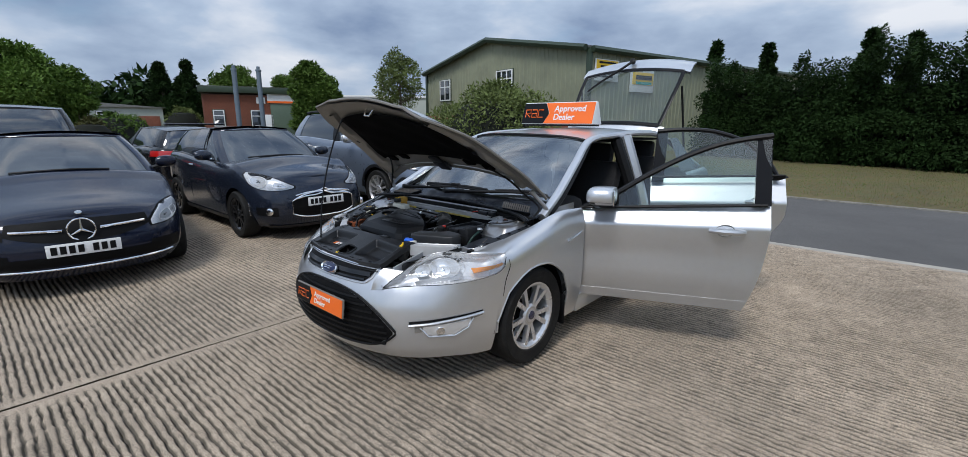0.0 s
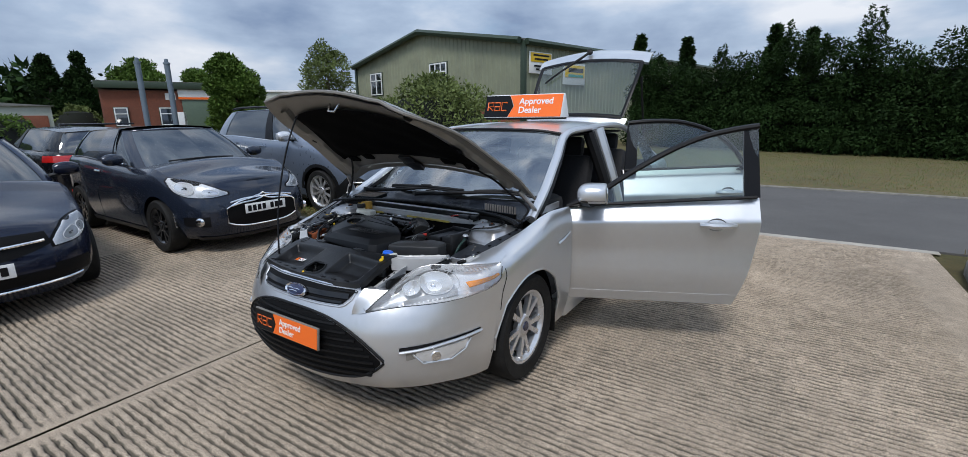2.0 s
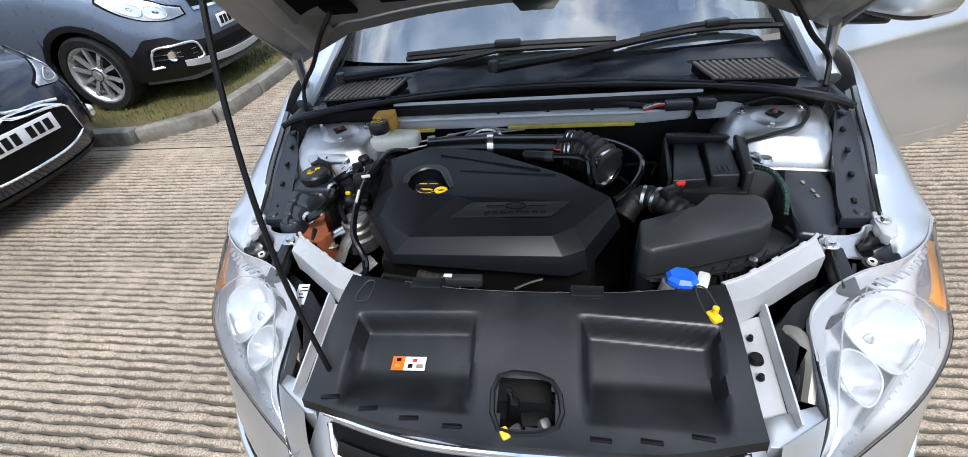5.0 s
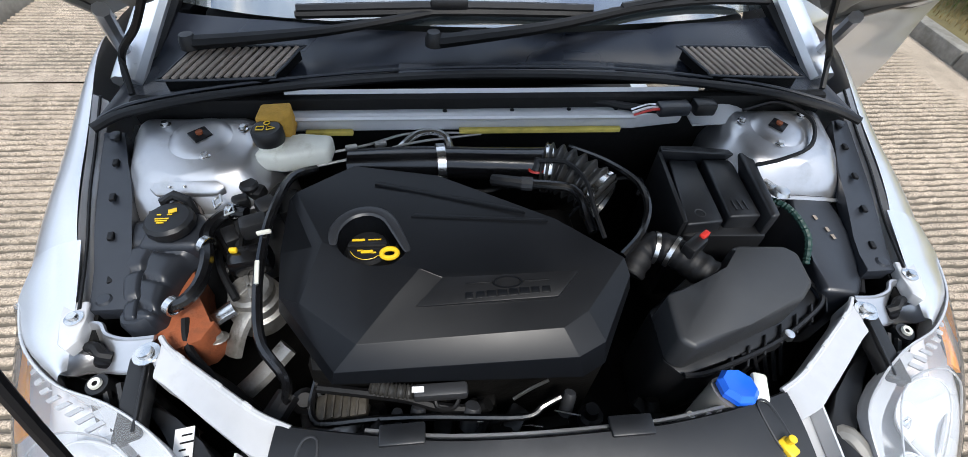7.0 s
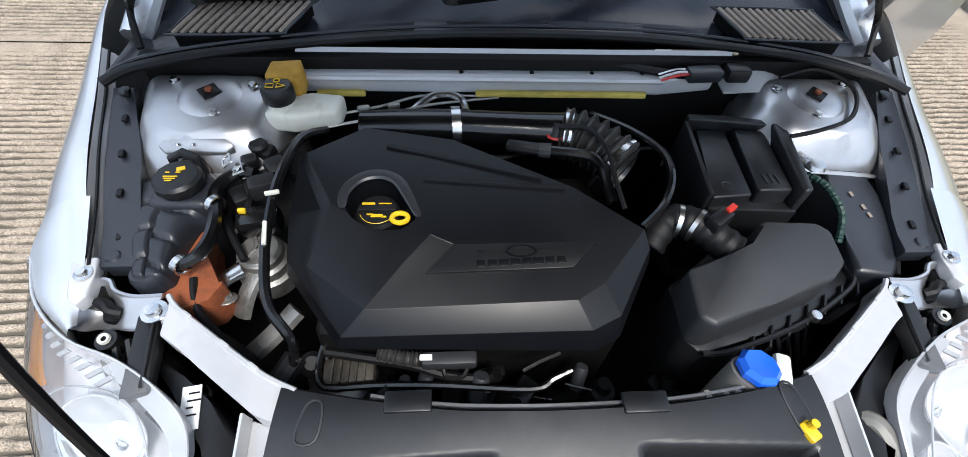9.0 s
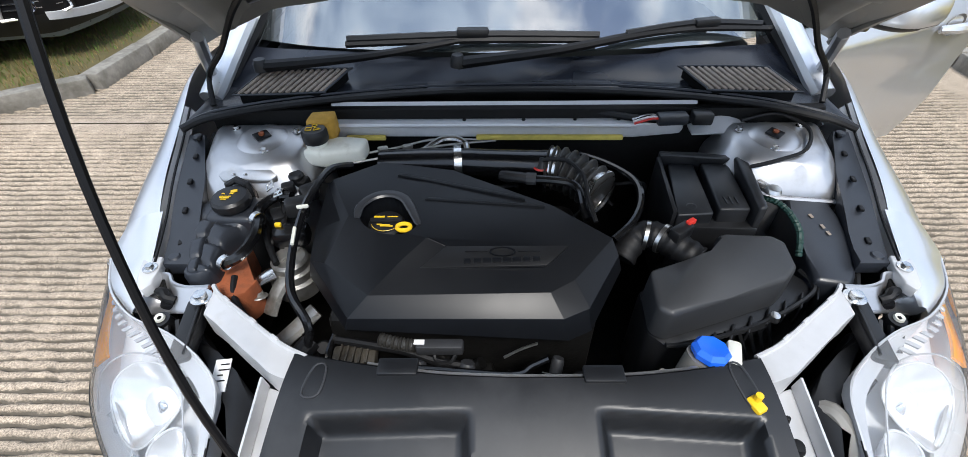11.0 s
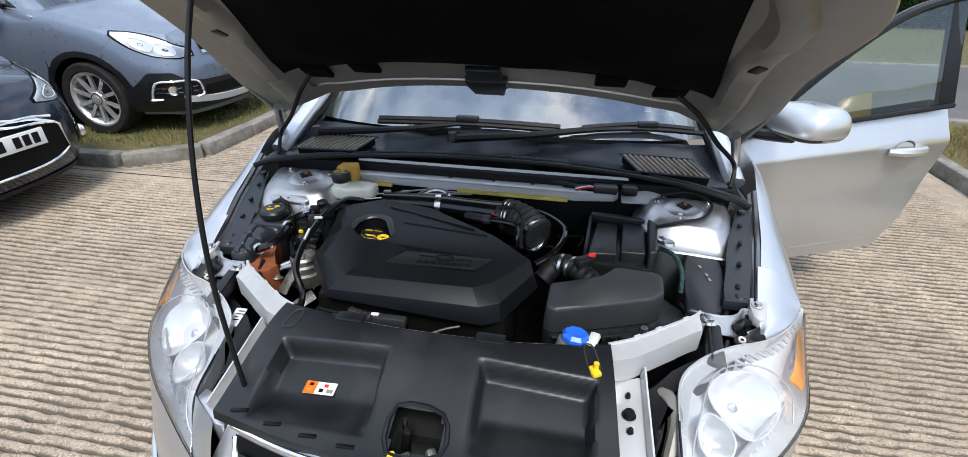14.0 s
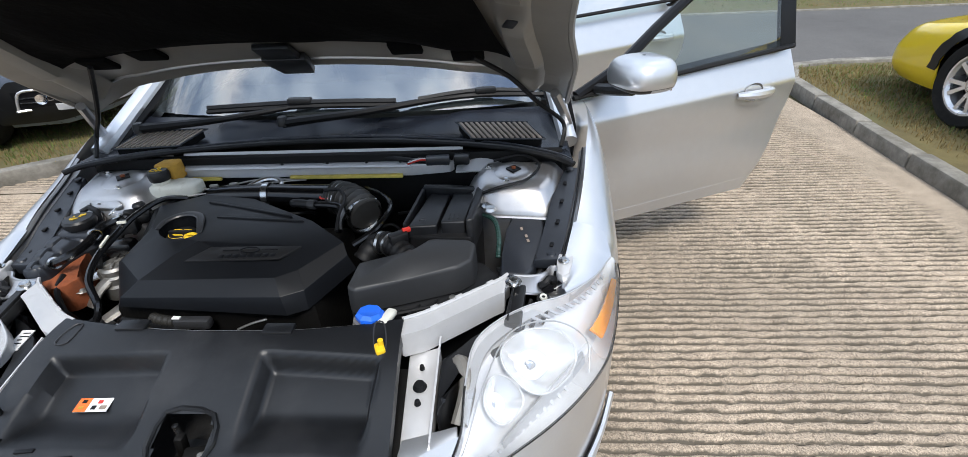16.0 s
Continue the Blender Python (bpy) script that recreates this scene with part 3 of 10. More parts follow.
def blades(name, count, area, z, high, material, seed, label, clump=0.25):
    """Thin bent grass blades standing in tufts."""
    rng = np.random.RandomState(seed)
    v, f = [], []
    x0, x1, y0, y1 = area
    n = count // 8
    cx, cy = rng.uniform(x0, x1, n), rng.uniform(y0, y1, n)
    for a, b in zip(cx, cy):
        for _ in range(8):
            x, y = a + rng.normal(0, clump * 0.4), b + rng.normal(0, clump * 0.4)
            if not (x0 < x < x1 and y0 < y < y1):
                continue
            t, h, w = rng.uniform(0, 6.28), high * rng.uniform(0.4, 1.2), high * 0.09
            lean = high * rng.uniform(0.1, 0.7)
            c, s = math.cos(t), math.sin(t)
            k = len(v)
            v += [(x - w * s, y + w * c, z - 0.01), (x + w * s, y - w * c, z - 0.01), (x + lean * 0.4 * c + w * 0.6 * s, y + lean * 0.4 * s - w * 0.6 * c, z + h * 0.6), (x + lean * 0.4 * c - w * 0.6 * s, y + lean * 0.4 * s + w * 0.6 * c, z + h * 0.6), (x + lean * c, y + lean * s, z + h)]
            f += [(k, k + 1, k + 2, k + 3), (k + 3, k + 2, k + 4)]
    me = bpy.data.meshes.new(name)
    me.from_pydata(v, [], f)
    me.materials.append(material)
    return tagged(new(name, me), label, "grass", kind="stuff")


blades("grass", 16000, (-8.5, -3.08, 3.05, 5.45), 0.085, 0.035, GRASS, 5, "short dry grass tufts on the island")
blades("grass", 7000, (-7, -3.08, 3.1, 5.4), 0.085, 0.045, GRASS_GREEN, 6, "green grass tufts on the island")
blades("grass", 26000, (3.72, 6.8, 1.5, 5.5), 0.085, 0.04, GRASS, 7, "short dry grass tufts on the verge")
blades("grass", 9000, (3.95, 6.5, 1.5, 5.5), 0.085, 0.045, GRASS_GREEN, 8, "green grass tufts on the verge", 0.7)
blades("grass", 60000, (-8, 22, 10.7, 21), 0.0, 0.055, GRASS, 9, "dry yellowed meadow grass", 0.5)
blades("grass", 50000, (-8, 22, 10.7, 21), 0.0, 0.06, GRASS_GREEN, 10, "green patches in the meadow grass", 0.9)

# ---- hedge, trees and shrubs ----
LEAF = mat("mid_green_leaves", (0.082, 0.140, 0.026), 0.6, 0, 0.45, 2.0, shift=0.15, spec=0.12)
LEAF_DARK = mat("dark_conifer_needles", (0.016, 0.036, 0.008), 0.75, 0, 0.55, 1.6, shift=0.1, spec=0.12)
LEAF_SILVER = mat("silvery_green_leaves", (0.125, 0.160, 0.052), 0.6, 0, 0.4, 3.0, spec=0.12)
LEAF_OLIVE = mat("olive_hedge_leaves", (0.085, 0.085, 0.03), 0.65, 0, 0.4, 3.0, spec=0.12)
BARK = mat("grey_brown_bark", (0.10, 0.08, 0.06), 0.9, 0, 0.35, 14, bump=0.8, bump_scale=30)
# Near-black for solid cores: the shade between the leaves put into colour.
CORE = mat("foliage_shade", (0.005, 0.007, 0.003), 0.95, 0, 0.4, 3)


def leaves(name, blobs, count, size, material, seed, parent=None, droop=0.0, hollow=0.55):
    """Small leaf sprays over the outside of many soft clumps: blobs of (x, y, z, rx, ry, rz)."""
    rng = np.random.RandomState(seed)
    b = np.array(blobs, float)
    weight = b[:, 3] * b[:, 4] + b[:, 4] * b[:, 5] + b[:, 3] * b[:, 5]
    pick = rng.choice(len(b), count, p=weight / weight.sum())
    d = rng.normal(size=(count, 3))
    d /= np.linalg.norm(d, axis=1, keepdims=True)
    r = hollow + (1.12 - hollow) * rng.rand(count, 1) ** 0.6
    c = b[pick, :3] + d * r * b[pick, 3:]
    out = d + rng.normal(0, 0.55, (count, 3))
    out[:, 2] -= droop
    out /= np.linalg.norm(out, axis=1, keepdims=True)
    side = np.cross(out, rng.normal(size=(count, 3)))
    side /= np.linalg.norm(side, axis=1, keepdims=True)
    s = size * rng.uniform(0.55, 1.35, (count, 1))
    tip, wide = out * s, side * s * 0.34
    v = np.stack([c - tip * 0.4, c + wide, c + tip, c - wide], 1).reshape(-1, 3)
    f = np.arange(count * 4).reshape(-1, 4)
    me = bpy.data.meshes.new(name)
    me.from_pydata(v.tolist(), [], f.tolist())
    me.materials.append(material)
    ob = new(name, me)
    ob.parent = parent
    return ob


def clumps(rng, x, y, z0, z1, r, n, shape="round"):
    """Clumps filling a crown between two heights."""
    got = []
    for _ in range(n):
        t = rng.rand() ** 0.8
        z = z0 + (z1 - z0) * t
        k = math.sin(math.pi * (0.15 + 0.8 * t)) if shape == "round" else (1.05 - t)
        a, q = rng.uniform(0, 6.28), r * k * math.sqrt(rng.rand()) * 0.85
        w = r * rng.uniform(0.22, 0.42) * (0.5 + 0.5 * k)
        got.append((x + q * math.cos(a), y + q * math.sin(a), z, w, w, w * 0.8))
    return got


def tree(x, y, high, wide, bare, label, seed, material, count=2600, size=0.3, n=42, shape="round", group=""):
    rng = np.random.RandomState(seed)
    t = thing("tree", label, "tree", pose(x, y, 0), group)
    bm = bmesh.new()
    tube(bm, [(0, 0, -0.1), (0.05, 0.02, bare), (0.0, 0.08, high * 0.55), (0.1, 0, high * 0.9)], lambda u: high * 0.022 * (1.15 - u), 8)
    for k in range(9):
        a, z = k * 2.4 + seed, bare + (high - bare) * (0.1 + 0.07 * k)
        q = wide * rng.uniform(0.45, 0.8) * (1 if shape == "round" else 1.05 - z / high)
        tube(bm, [(0, 0, z), (q * 0.5 * math.cos(a), q * 0.5 * math.sin(a), z + high * 0.05), (q * math.cos(a), q * math.sin(a), z + high * 0.12)], lambda u: high * 0.008 * (1.1 - u), 5, 4)
    part("trunk", bm, BARK, t)
    leaves("crown", clumps(rng, 0, 0, bare + 0.1 * high, high * 0.97, wide, n, shape), int(count * 5.5), size * 0.42, material, seed, t)
    return t


# conifer hedge beyond the road
hedge = thing("hedge", "tall dark green conifer hedge with a ragged top", "hedge", pose(0, 0, 0))
rng = np.random.RandomState(4)
blobs, core = [], bmesh.new()
for i in range(230):
    u = i / 229
    x = -5.0 + 36 * u
    base = 23.0 - 0.26 * (x + 5) + rng.normal(0, 0.3)
    for k in range(4):
        top = 3.75 + 0.3 * math.sin(x * 0.9) + rng.normal(0, 0.25)
        z = top * (0.14 + 0.25 * k) + rng.normal(0, 0.1)
        blobs.append((x + rng.normal(0, 0.15), base + 0.25 * k + rng.normal(0, 0.25), z, rng.uniform(0.35, 0.65), rng.uniform(0.35, 0.6), rng.uniform(0.35, 0.6)))
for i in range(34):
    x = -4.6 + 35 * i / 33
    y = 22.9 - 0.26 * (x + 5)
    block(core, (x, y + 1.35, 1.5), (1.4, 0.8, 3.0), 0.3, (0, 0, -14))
part("shade_core", core, CORE, hedge)
leaves("foliage", blobs, 300000, 0.088, LEAF_DARK, 2, hedge, 0.3, 0.35)
spires = []
for i in range(26):
    x = -4.6 + 35 * rng.rand()
    h = rng.uniform(0.5, 1.3)
    for k in range(6):
        spires.append((x + rng.normal(0, 0.05), 22.6 - 0.26 * (x + 5), 3.6 + h * k / 5, 0.34 * (1.1 - k / 6), 0.3, 0.2))
leaves("top_growth", spires, 16000, 0.08, LEAF_DARK, 9, hedge)

tree(-7.05, 31.3, 6.7, 1.0, 1.0, "dark conifer standing behind the hedge", 3, LEAF_DARK, 2600, 0.5, 46, "cone")
tree(-4.3, 32, 6.3, 1.0, 1.0, "dark conifer standing behind the hedge", 5, LEAF_DARK, 2600, 0.5, 46, "cone")
tree(0.45, 32.6, 6.6, 1.0, 1.0, "dark conifer standing behind the hedge", 6, LEAF_DARK, 2600, 0.5, 46, "cone")
tree(2.2, 32.7, 6.2, 0.9, 1.0, "dark conifer standing behind the hedge", 8, LEAF_DARK, 2200, 0.5, 40, "cone")

shrub = thing("shrub", "large rounded silvery green shrub beside the road", "shrub", pose(-10.6, 14.2, 0))
rng = np.random.RandomState(12)
bb = clumps(rng, 0, 0, 0.2, 2.9, 2.9, 60)
leaves("foliage", bb, 26000, 0.10, LEAF_SILVER, 3, shrub, hollow=0.6)
part("shade_core", lathe(bmesh.new(), [(0, 0), (1.9, 0.3), (2.2, 1.2), (1.5, 2.2), (0, 2.6)], 12), CORE, shrub)
bm = bmesh.new()
for k in range(7):
    a = k * 0.9
    tube(bm, [(0.3 * math.cos(a), 0.3 * math.sin(a), 0), (0.8 * math.cos(a), 0.8 * math.sin(a), 1.0), (1.3 * math.cos(a), 1.3 * math.sin(a), 2.4)], 0.04, 5)
part("stem", bm, BARK, shrub)

tree(-22.5, 18.6, 6.2, 1.75, 1.6, "slender young tree with sparse foliage", 21, LEAF_SILVER, 1500, 0.26, 34)
tree(-25.6, 14.1, 5.1, 1.75, 0.6, "bushy green tree with a full crown", 22, LEAF, 5200, 0.34, 60)
tree(-45, 2.6, 6.6, 3.2, 0.5, "broad leafy tree with an uneven crown", 23, LEAF, 4800, 0.45, 60)
tree(-45, 5.5, 5.4, 1.9, 0.4, "broad leafy tree with an uneven crown", 24, LEAF, 3400, 0.36, 50)
tree(-50, -5, 6.6, 4.4, 0.5, "broad leafy tree with an uneven crown", 25, LEAF, 3600, 0.5, 60)
tree(-74.8, 19.2, 9.4, 2.6, 0.6, "dark conifer at the edge of the wood", 26, LEAF_DARK, 3000, 0.55, 46, "cone")
tree(-73.9, 22.3, 9.8, 2.8, 0.6, "dark conifer at the edge of the wood", 27, LEAF_DARK, 3000, 0.55, 46, "cone")
tree(-63, 24.5, 8.4, 3.6, 0.6, "broad leafy tree behind the brick unit", 29, LEAF, 3200, 0.55, 50)
tree(-62, 30.5, 7.4, 3.4, 0.6, "broad leafy tree behind the brick unit", 30, LEAF, 3200, 0.55, 50)

rng = np.random.RandomState(77)
wood = []
for i in range(150):
    a = -0.62 + 1.02 * i / 149
    d = 98 + rng.normal(0, 4)
    h = 7.0 + 1.5 * math.sin(i * 0.31) + rng.normal(0, 1.0)
    for k in range(3):
        wood.append((-d * math.cos(a), d * math.sin(a) + 12, h * (0.25 + 0.3 * k), 2.4, 2.4, 2.0))
far_wood = leaves("woodland", wood, 16000, 1.2, LEAF_DARK, 31)
tagged(far_wood, "dense dark woodland on the skyline", "woodland", kind="stuff")

for x, y, w, h, mt in ((-30.5, 3.9, 1.2, 1.5, LEAF_OLIVE), (-45.4, 12.75, 1.9, 2.5, LEAF_SILVER), (-36.8, 5.9, 1.6, 1.9, LEAF), (-58, 11.4, 2.2, 1.9, LEAF)):
    hb = thing("shrub", "clipped rounded hedge bush", "shrub", pose(x, y, 0))
    rng = np.random.RandomState(int(-x))
    leaves("foliage", clumps(rng, 0, 0, 0.1, h, w, 26), 2600, 0.16, mt, 3, hb, hollow=0.75)
    part("shade_core", lathe(bmesh.new(), [(0, 0), (w * 0.8, 0.1), (w * 0.8, h * 0.5), (w * 0.5, h * 0.85), (0, h * 0.95)], 12), CORE, hb)

# ---- buildings ----
CLAD = mat("sage_green_profiled_cladding", (0.27, 0.285, 0.195), 0.55, 0.1, 0.1, 3, dirt=(0.20, 0.21, 0.15), dirt_scale=0.7, dirt_at=(0.45, 0.8))
CLAD_TRIM = mat("dark_green_trim", (0.035, 0.055, 0.035), 0.5, 0.1, 0.15, 6)
BRICK = mat("red_brown_brick", (0.21, 0.075, 0.045), 0.9, 0, 0.35, 9)
MORTAR = mat("grey_brown_mortar", (0.15, 0.075, 0.055), 0.9, 0, 0.3, 12)
SHUTTER = mat("grey_green_roller_shutter", (0.10, 0.14, 0.10), 0.5, 0.2, 0.12, 6)
SIGN_GREEN = mat("teal_green_print", (0.02, 0.30, 0.26), 0.4, 0, 0.05, 20)
UPVC = mat("white_window_frame", (0.75, 0.76, 0.76), 0.4, 0, 0.05, 20)
ROOFSHEET = mat("grey_roof_sheet", (0.20, 0.20, 0.19), 0.7, 0.1, 0.2, 4)
PALECLAD = mat("pale_green_grey_cladding", (0.42, 0.45, 0.40), 0.6, 0, 0.08, 4)
POSTGREY = mat("blue_grey_painted_steel", (0.16, 0.20, 0.24), 0.45, 0.3, 0.12, 12)


def ribbed(bm, p, q, z0, z1, pitch=0.333, deep=0.035):
    """A profiled sheet wall from p to q; z1 is a height or a function of the distance along it."""
    p, q = Vector((*p, 0)), Vector((*q, 0))
    way = (q - p).normalized()
    out = Vector((way.y, -way.x, 0))
    n = int((q - p).length / pitch)
    pts = []
    for i in range(n):
        for f, d in ((0, 0), (0.55, 0), (0.65, deep), (0.9, deep)):
            pts.append(((i + f) * pitch, d))
    pts.append(((q - p).length, 0))
    high = z1 if callable(z1) else lambda s: z1
    lo = [bm.verts.new(p + way * s + out * d + Vector((0, 0, z0))) for s, d in pts]
    hi = [bm.verts.new(p + way * s + out * d + Vector((0, 0, high(s)))) for s, d in pts]
    for i in range(len(pts) - 1):
        bm.faces.new((lo[i], lo[i + 1], hi[i + 1], hi[i]))
    return bm


def window(parent, p, way, out, w, h, bars=2):
    """A white framed casement with panes, standing proud of its wall, on the sill point p (its middle)."""
    m = Matrix((( way.x, out.x, 0, p.x), (way.y, out.y, 0, p.y), (0, 0, 1, p.z), (0, 0, 0, 1)))
    win = part("window", block(bmesh.new(), (0, 0.02, h / 2), (w + 0.16, 0.05, h + 0.16), 0.01), CLAD_TRIM, parent)
    bm = bmesh.new()
    for x in [-w / 2 + w * i / bars for i in range(bars + 1)]:
        block(bm, (x, 0.07, h / 2), (0.07, 0.06, h), 0.008)
    for z in (0.0, h * 0.66, h):
        block(bm, (0, 0.07, z), (w + 0.07, 0.055, 0.07), 0.008)
    fr = part("frame", bm, UPVC, win)
    pn = part("pane", block(bmesh.new(), (0, 0.06, h / 2), (w, 0.012, h)), DARKGLASS, win)
    for o in (win, fr, pn):
        o.data.transform(m)
    return win


unit = thing("industrial_unit", "sage green clad industrial unit with a shallow pitched roof", "building", pose(0, 0, 0))
P, Q = Vector((-24.9, 23.2, 0)), Vector((-9.2, 19.4, 0))
way = (Q - P).normalized()
back = Vector((-way.y, way.x, 0))
span = (Q - P).length
ridge = lambda s: 5.0 + 1.35 * (1 - abs(s - span / 2) / (span / 2))
part("gable_wall", ribbed(bmesh.new(), P.xy, Q.xy, 0, ridge), CLAD, unit)
part("side_wall", ribbed(bmesh.new(), Q.xy, (Q + back * 30).xy, 0, 5.0), CLAD, unit)
bm = bmesh.new()
for s0, s1 in ((0, span / 2), (span / 2, span)):
    a, b = P + way * s0, P + way * s1
    a.z, b.z = ridge(s0) + 0.04, ridge(s1) + 0.04
    n = (b - a).cross(back).normalized()
    sheet(bm, lambda u, v: a.lerp(b, u) + back * (30.4 * v - 0.4), 1, 1, 0.08)
part("roof", bm, ROOFSHEET, unit)
bm = bmesh.new()
tube(bm, [P + Vector((0, 0, 5.0)) - back * 0.3, P + way * span / 2 + Vector((0, 0, 6.36)) - back * 0.3, Q + Vector((0, 0, 5.0)) - back * 0.3], 0.17, 6, straight=True)
tube(bm, [Q + Vector((0, 0, 4.95)) + way * 0.2, Q + Vector((0, 0, 4.95)) + way * 0.2 + back * 30], 0.16, 6, straight=True)
part("fascia", bm, CLAD_TRIM, unit)
for c in (P, Q):
    part("corner_trim", block(bmesh.new(), (c.x, c.y, 2.5), (0.22, 0.22, 5.0), 0.01, (0, 0, math.degrees(math.atan2(way.y, way.x)))), CLAD_TRIM, unit)
part("lower_wall", block(bmesh.new(), tuple((P + way * span / 2 - back * 0.02 + Vector((0, 0, 1.0)))), (span + 0.1, 0.14, 2.0), 0.01, (0, 0, math.degrees(math.atan2(way.y, way.x)))), BRICK, unit)
window(unit, P + way * 2.75 + Vector((0, 0, 3.05)) - back * 0.02, way, -back, 1.35, 1.35, 2)
window(unit, P + way * 9.6 + Vector((0, 0, 3.15)) - back * 0.02, way, -back, 1.5, 1.35, 3)
sg = part("wall_sign", block(bmesh.new(), tuple(Q + back * 1.15 + way * 0.09 + Vector((0, 0, 4.05))), (0.05, 1.7, 1.0), 0.01, (0, 0, math.degrees(math.atan2(back.y, back.x)) - 90)), WHITE, unit, "yellow and white trade sign")
tb = math.degrees(math.atan2(back.y, back.x))
part("panel", block(bmesh.new(), tuple(Q + back * 1.15 + way * 0.125 + Vector((0, 0, 4.3))), (0.02, 1.55, 0.42), 0.005, (0, 0, tb - 90)), YELLOW, sg)
for k, (dz, ww) in enumerate(((4.40, 1.2), (4.22, 1.0), (3.9, 1.1), (3.75, 0.8))):
    part("print_bar", block(bmesh.new(), tuple(Q + back * 1.15 + way * 0.142 + Vector((0, 0, dz))), (0.012, ww, 0.08), 0, (0, 0, tb - 90)), BLACK_PRINT, sg)
sg = part("wall_sign", block(bmesh.new(), tuple(Q + back * 3.9 + way * 0.09 + Vector((0, 0, 3.75))), (0.05, 1.9, 1.25), 0.01, (0, 0, tb - 90)), WHITE, unit, "white trade sign with yellow and green panels")
part("panel", block(bmesh.new(), tuple(Q + back * 3.95 + way * 0.125 + Vector((0, 0, 3.80))), (0.02, 1.7, 0.62), 0.005, (0, 0, tb - 90)), YELLOW, sg)
part("green_panel", block(bmesh.new(), tuple(Q + back * 4.0 + way * 0.142 + Vector((0, 0, 3.58))), (0.012, 1.3, 0.14), 0, (0, 0, tb - 90)), SIGN_GREEN, sg)
part("print_bar", block(bmesh.new(), tuple(Q + back * 4.0 + way * 0.142 + Vector((0, 0, 3.86))), (0.012, 1.3, 0.22), 0, (0, 0, tb - 90)), BLACK_PRINT, sg)

brick_unit = thing("brick_unit", "low red brick trade unit with a roller shutter", "building", pose(-40.23, 12.7, 0, 0, 0, 67))
L_, H_ = 9.6, 4.0
part("wall", block(bmesh.new(), (L_ / 2, 5, H_ / 2 - 0.15), (L_, 10, H_ - 0.3), 0.01), MORTAR, brick_unit)
bv, bf = [], []
for r in range(46):
    for c in range(42):
        x0 = c * 0.2345 + (0.117 if r % 2 else 0)
        if x0 + 0.22 > L_ - 0.02:
            continue
        z0, k = 0.02 + r * 0.0785, len(bv)
        bv += [(x0, -0.012, z0), (x0 + 0.222, -0.012, z0), (x0 + 0.222, -0.012, z0 + 0.068), (x0, -0.012, z0 + 0.068)]
        bf.append((k, k + 1, k + 2, k + 3))
me = bpy.data.meshes.new("brickwork")
me.from_pydata(bv, [], bf)
me.materials.append(BRICK)
ob = new("brickwork", me)
ob.parent = brick_unit
tagged(ob, kind="stuff")
part("roof_edge", block(bmesh.new(), (L_ / 2, 4.8, H_ + 0.05), (L_ + 0.4, 10.4, 0.5), 0.04), CLAD_TRIM, brick_unit)
part("roof", prism(bmesh.new(), [(-0.2, -0.4), (L_ + 0.2, -0.4), (L_ + 0.2, 10), (-0.2, 10)], H_ + 0.3, lambda x, y: H_ + 0.32 + 0.55 * (1 - abs(x - L_ / 2) / (L_ / 2 + 0.2))), ROOFSHEET, brick_unit)
part("roller_shutter", block(bmesh.new(), (6.4, -0.05, 1.5), (2.8, 0.08, 3.0), 0.01), SHUTTER, brick_unit)
sb = part("sign_board", block(bmesh.new(), (6.5, -0.1, 3.42), (3.4, 0.1, 0.75), 0.02), WHITE, brick_unit, "white sign board with an orange stripe")
part("stripe", block(bmesh.new(), (6.5, -0.165, 3.14), (3.4, 0.02, 0.16)), ORANGE, sb)
part("print_bar", block(bmesh.new(), (7.4, -0.165, 3.5), (0.9, 0.02, 0.2), 0.05), BLACK_PRINT, sb)
part("number_plaque", block(bmesh.new(), (4.1, -0.04, 3.25), (0.28, 0.04, 0.5), 0.01), WHITE, brick_unit)
part("number_plaque", block(bmesh.new(), (4.5, -0.04, 3.25), (0.28, 0.04, 0.5), 0.01), WHITE, brick_unit)
for x, w in ((1.1, 0.75), (3.9, 0.8)):
    window(brick_unit, Vector((x, -0.03, 1.15)), Vector((1, 0, 0)), Vector((0, -1, 0)), w, 1.25, 1)
part("door", block(bmesh.new(), (4.75, -0.05, 1.05), (0.85, 0.08, 2.1), 0.02), UPVC, brick_unit, "white entrance door")

pale = thing("pale_unit", "pale green low industrial unit in the distance", "building", pose(-68.6, 8.6, 0, 0, 0, 78))
part("wall", block(bmesh.new(), (3.5, 5, 1.55), (10, 10, 3.1), 0.02), PALECLAD, pale)
part("roof", prism(bmesh.new(), [(-1.8, -0.3), (8.8, -0.3), (8.8, 10), (-1.8, 10)], 3.1, lambda x, y: 3.75 - 0.07 * x), ROOFSHEET, pale)
for x in (0.9, 2.4, 3.8):
    window(pale, Vector((x, -0.03, 1.7)), Vector((1, 0, 0)), Vector((0, -1, 0)), 0.7, 0.85, 1)
part("brick_bay", block(bmesh.new(), (7.0, -0.05, 1.1), (2.2, 0.12, 2.0), 0.02), BRICK, pale)

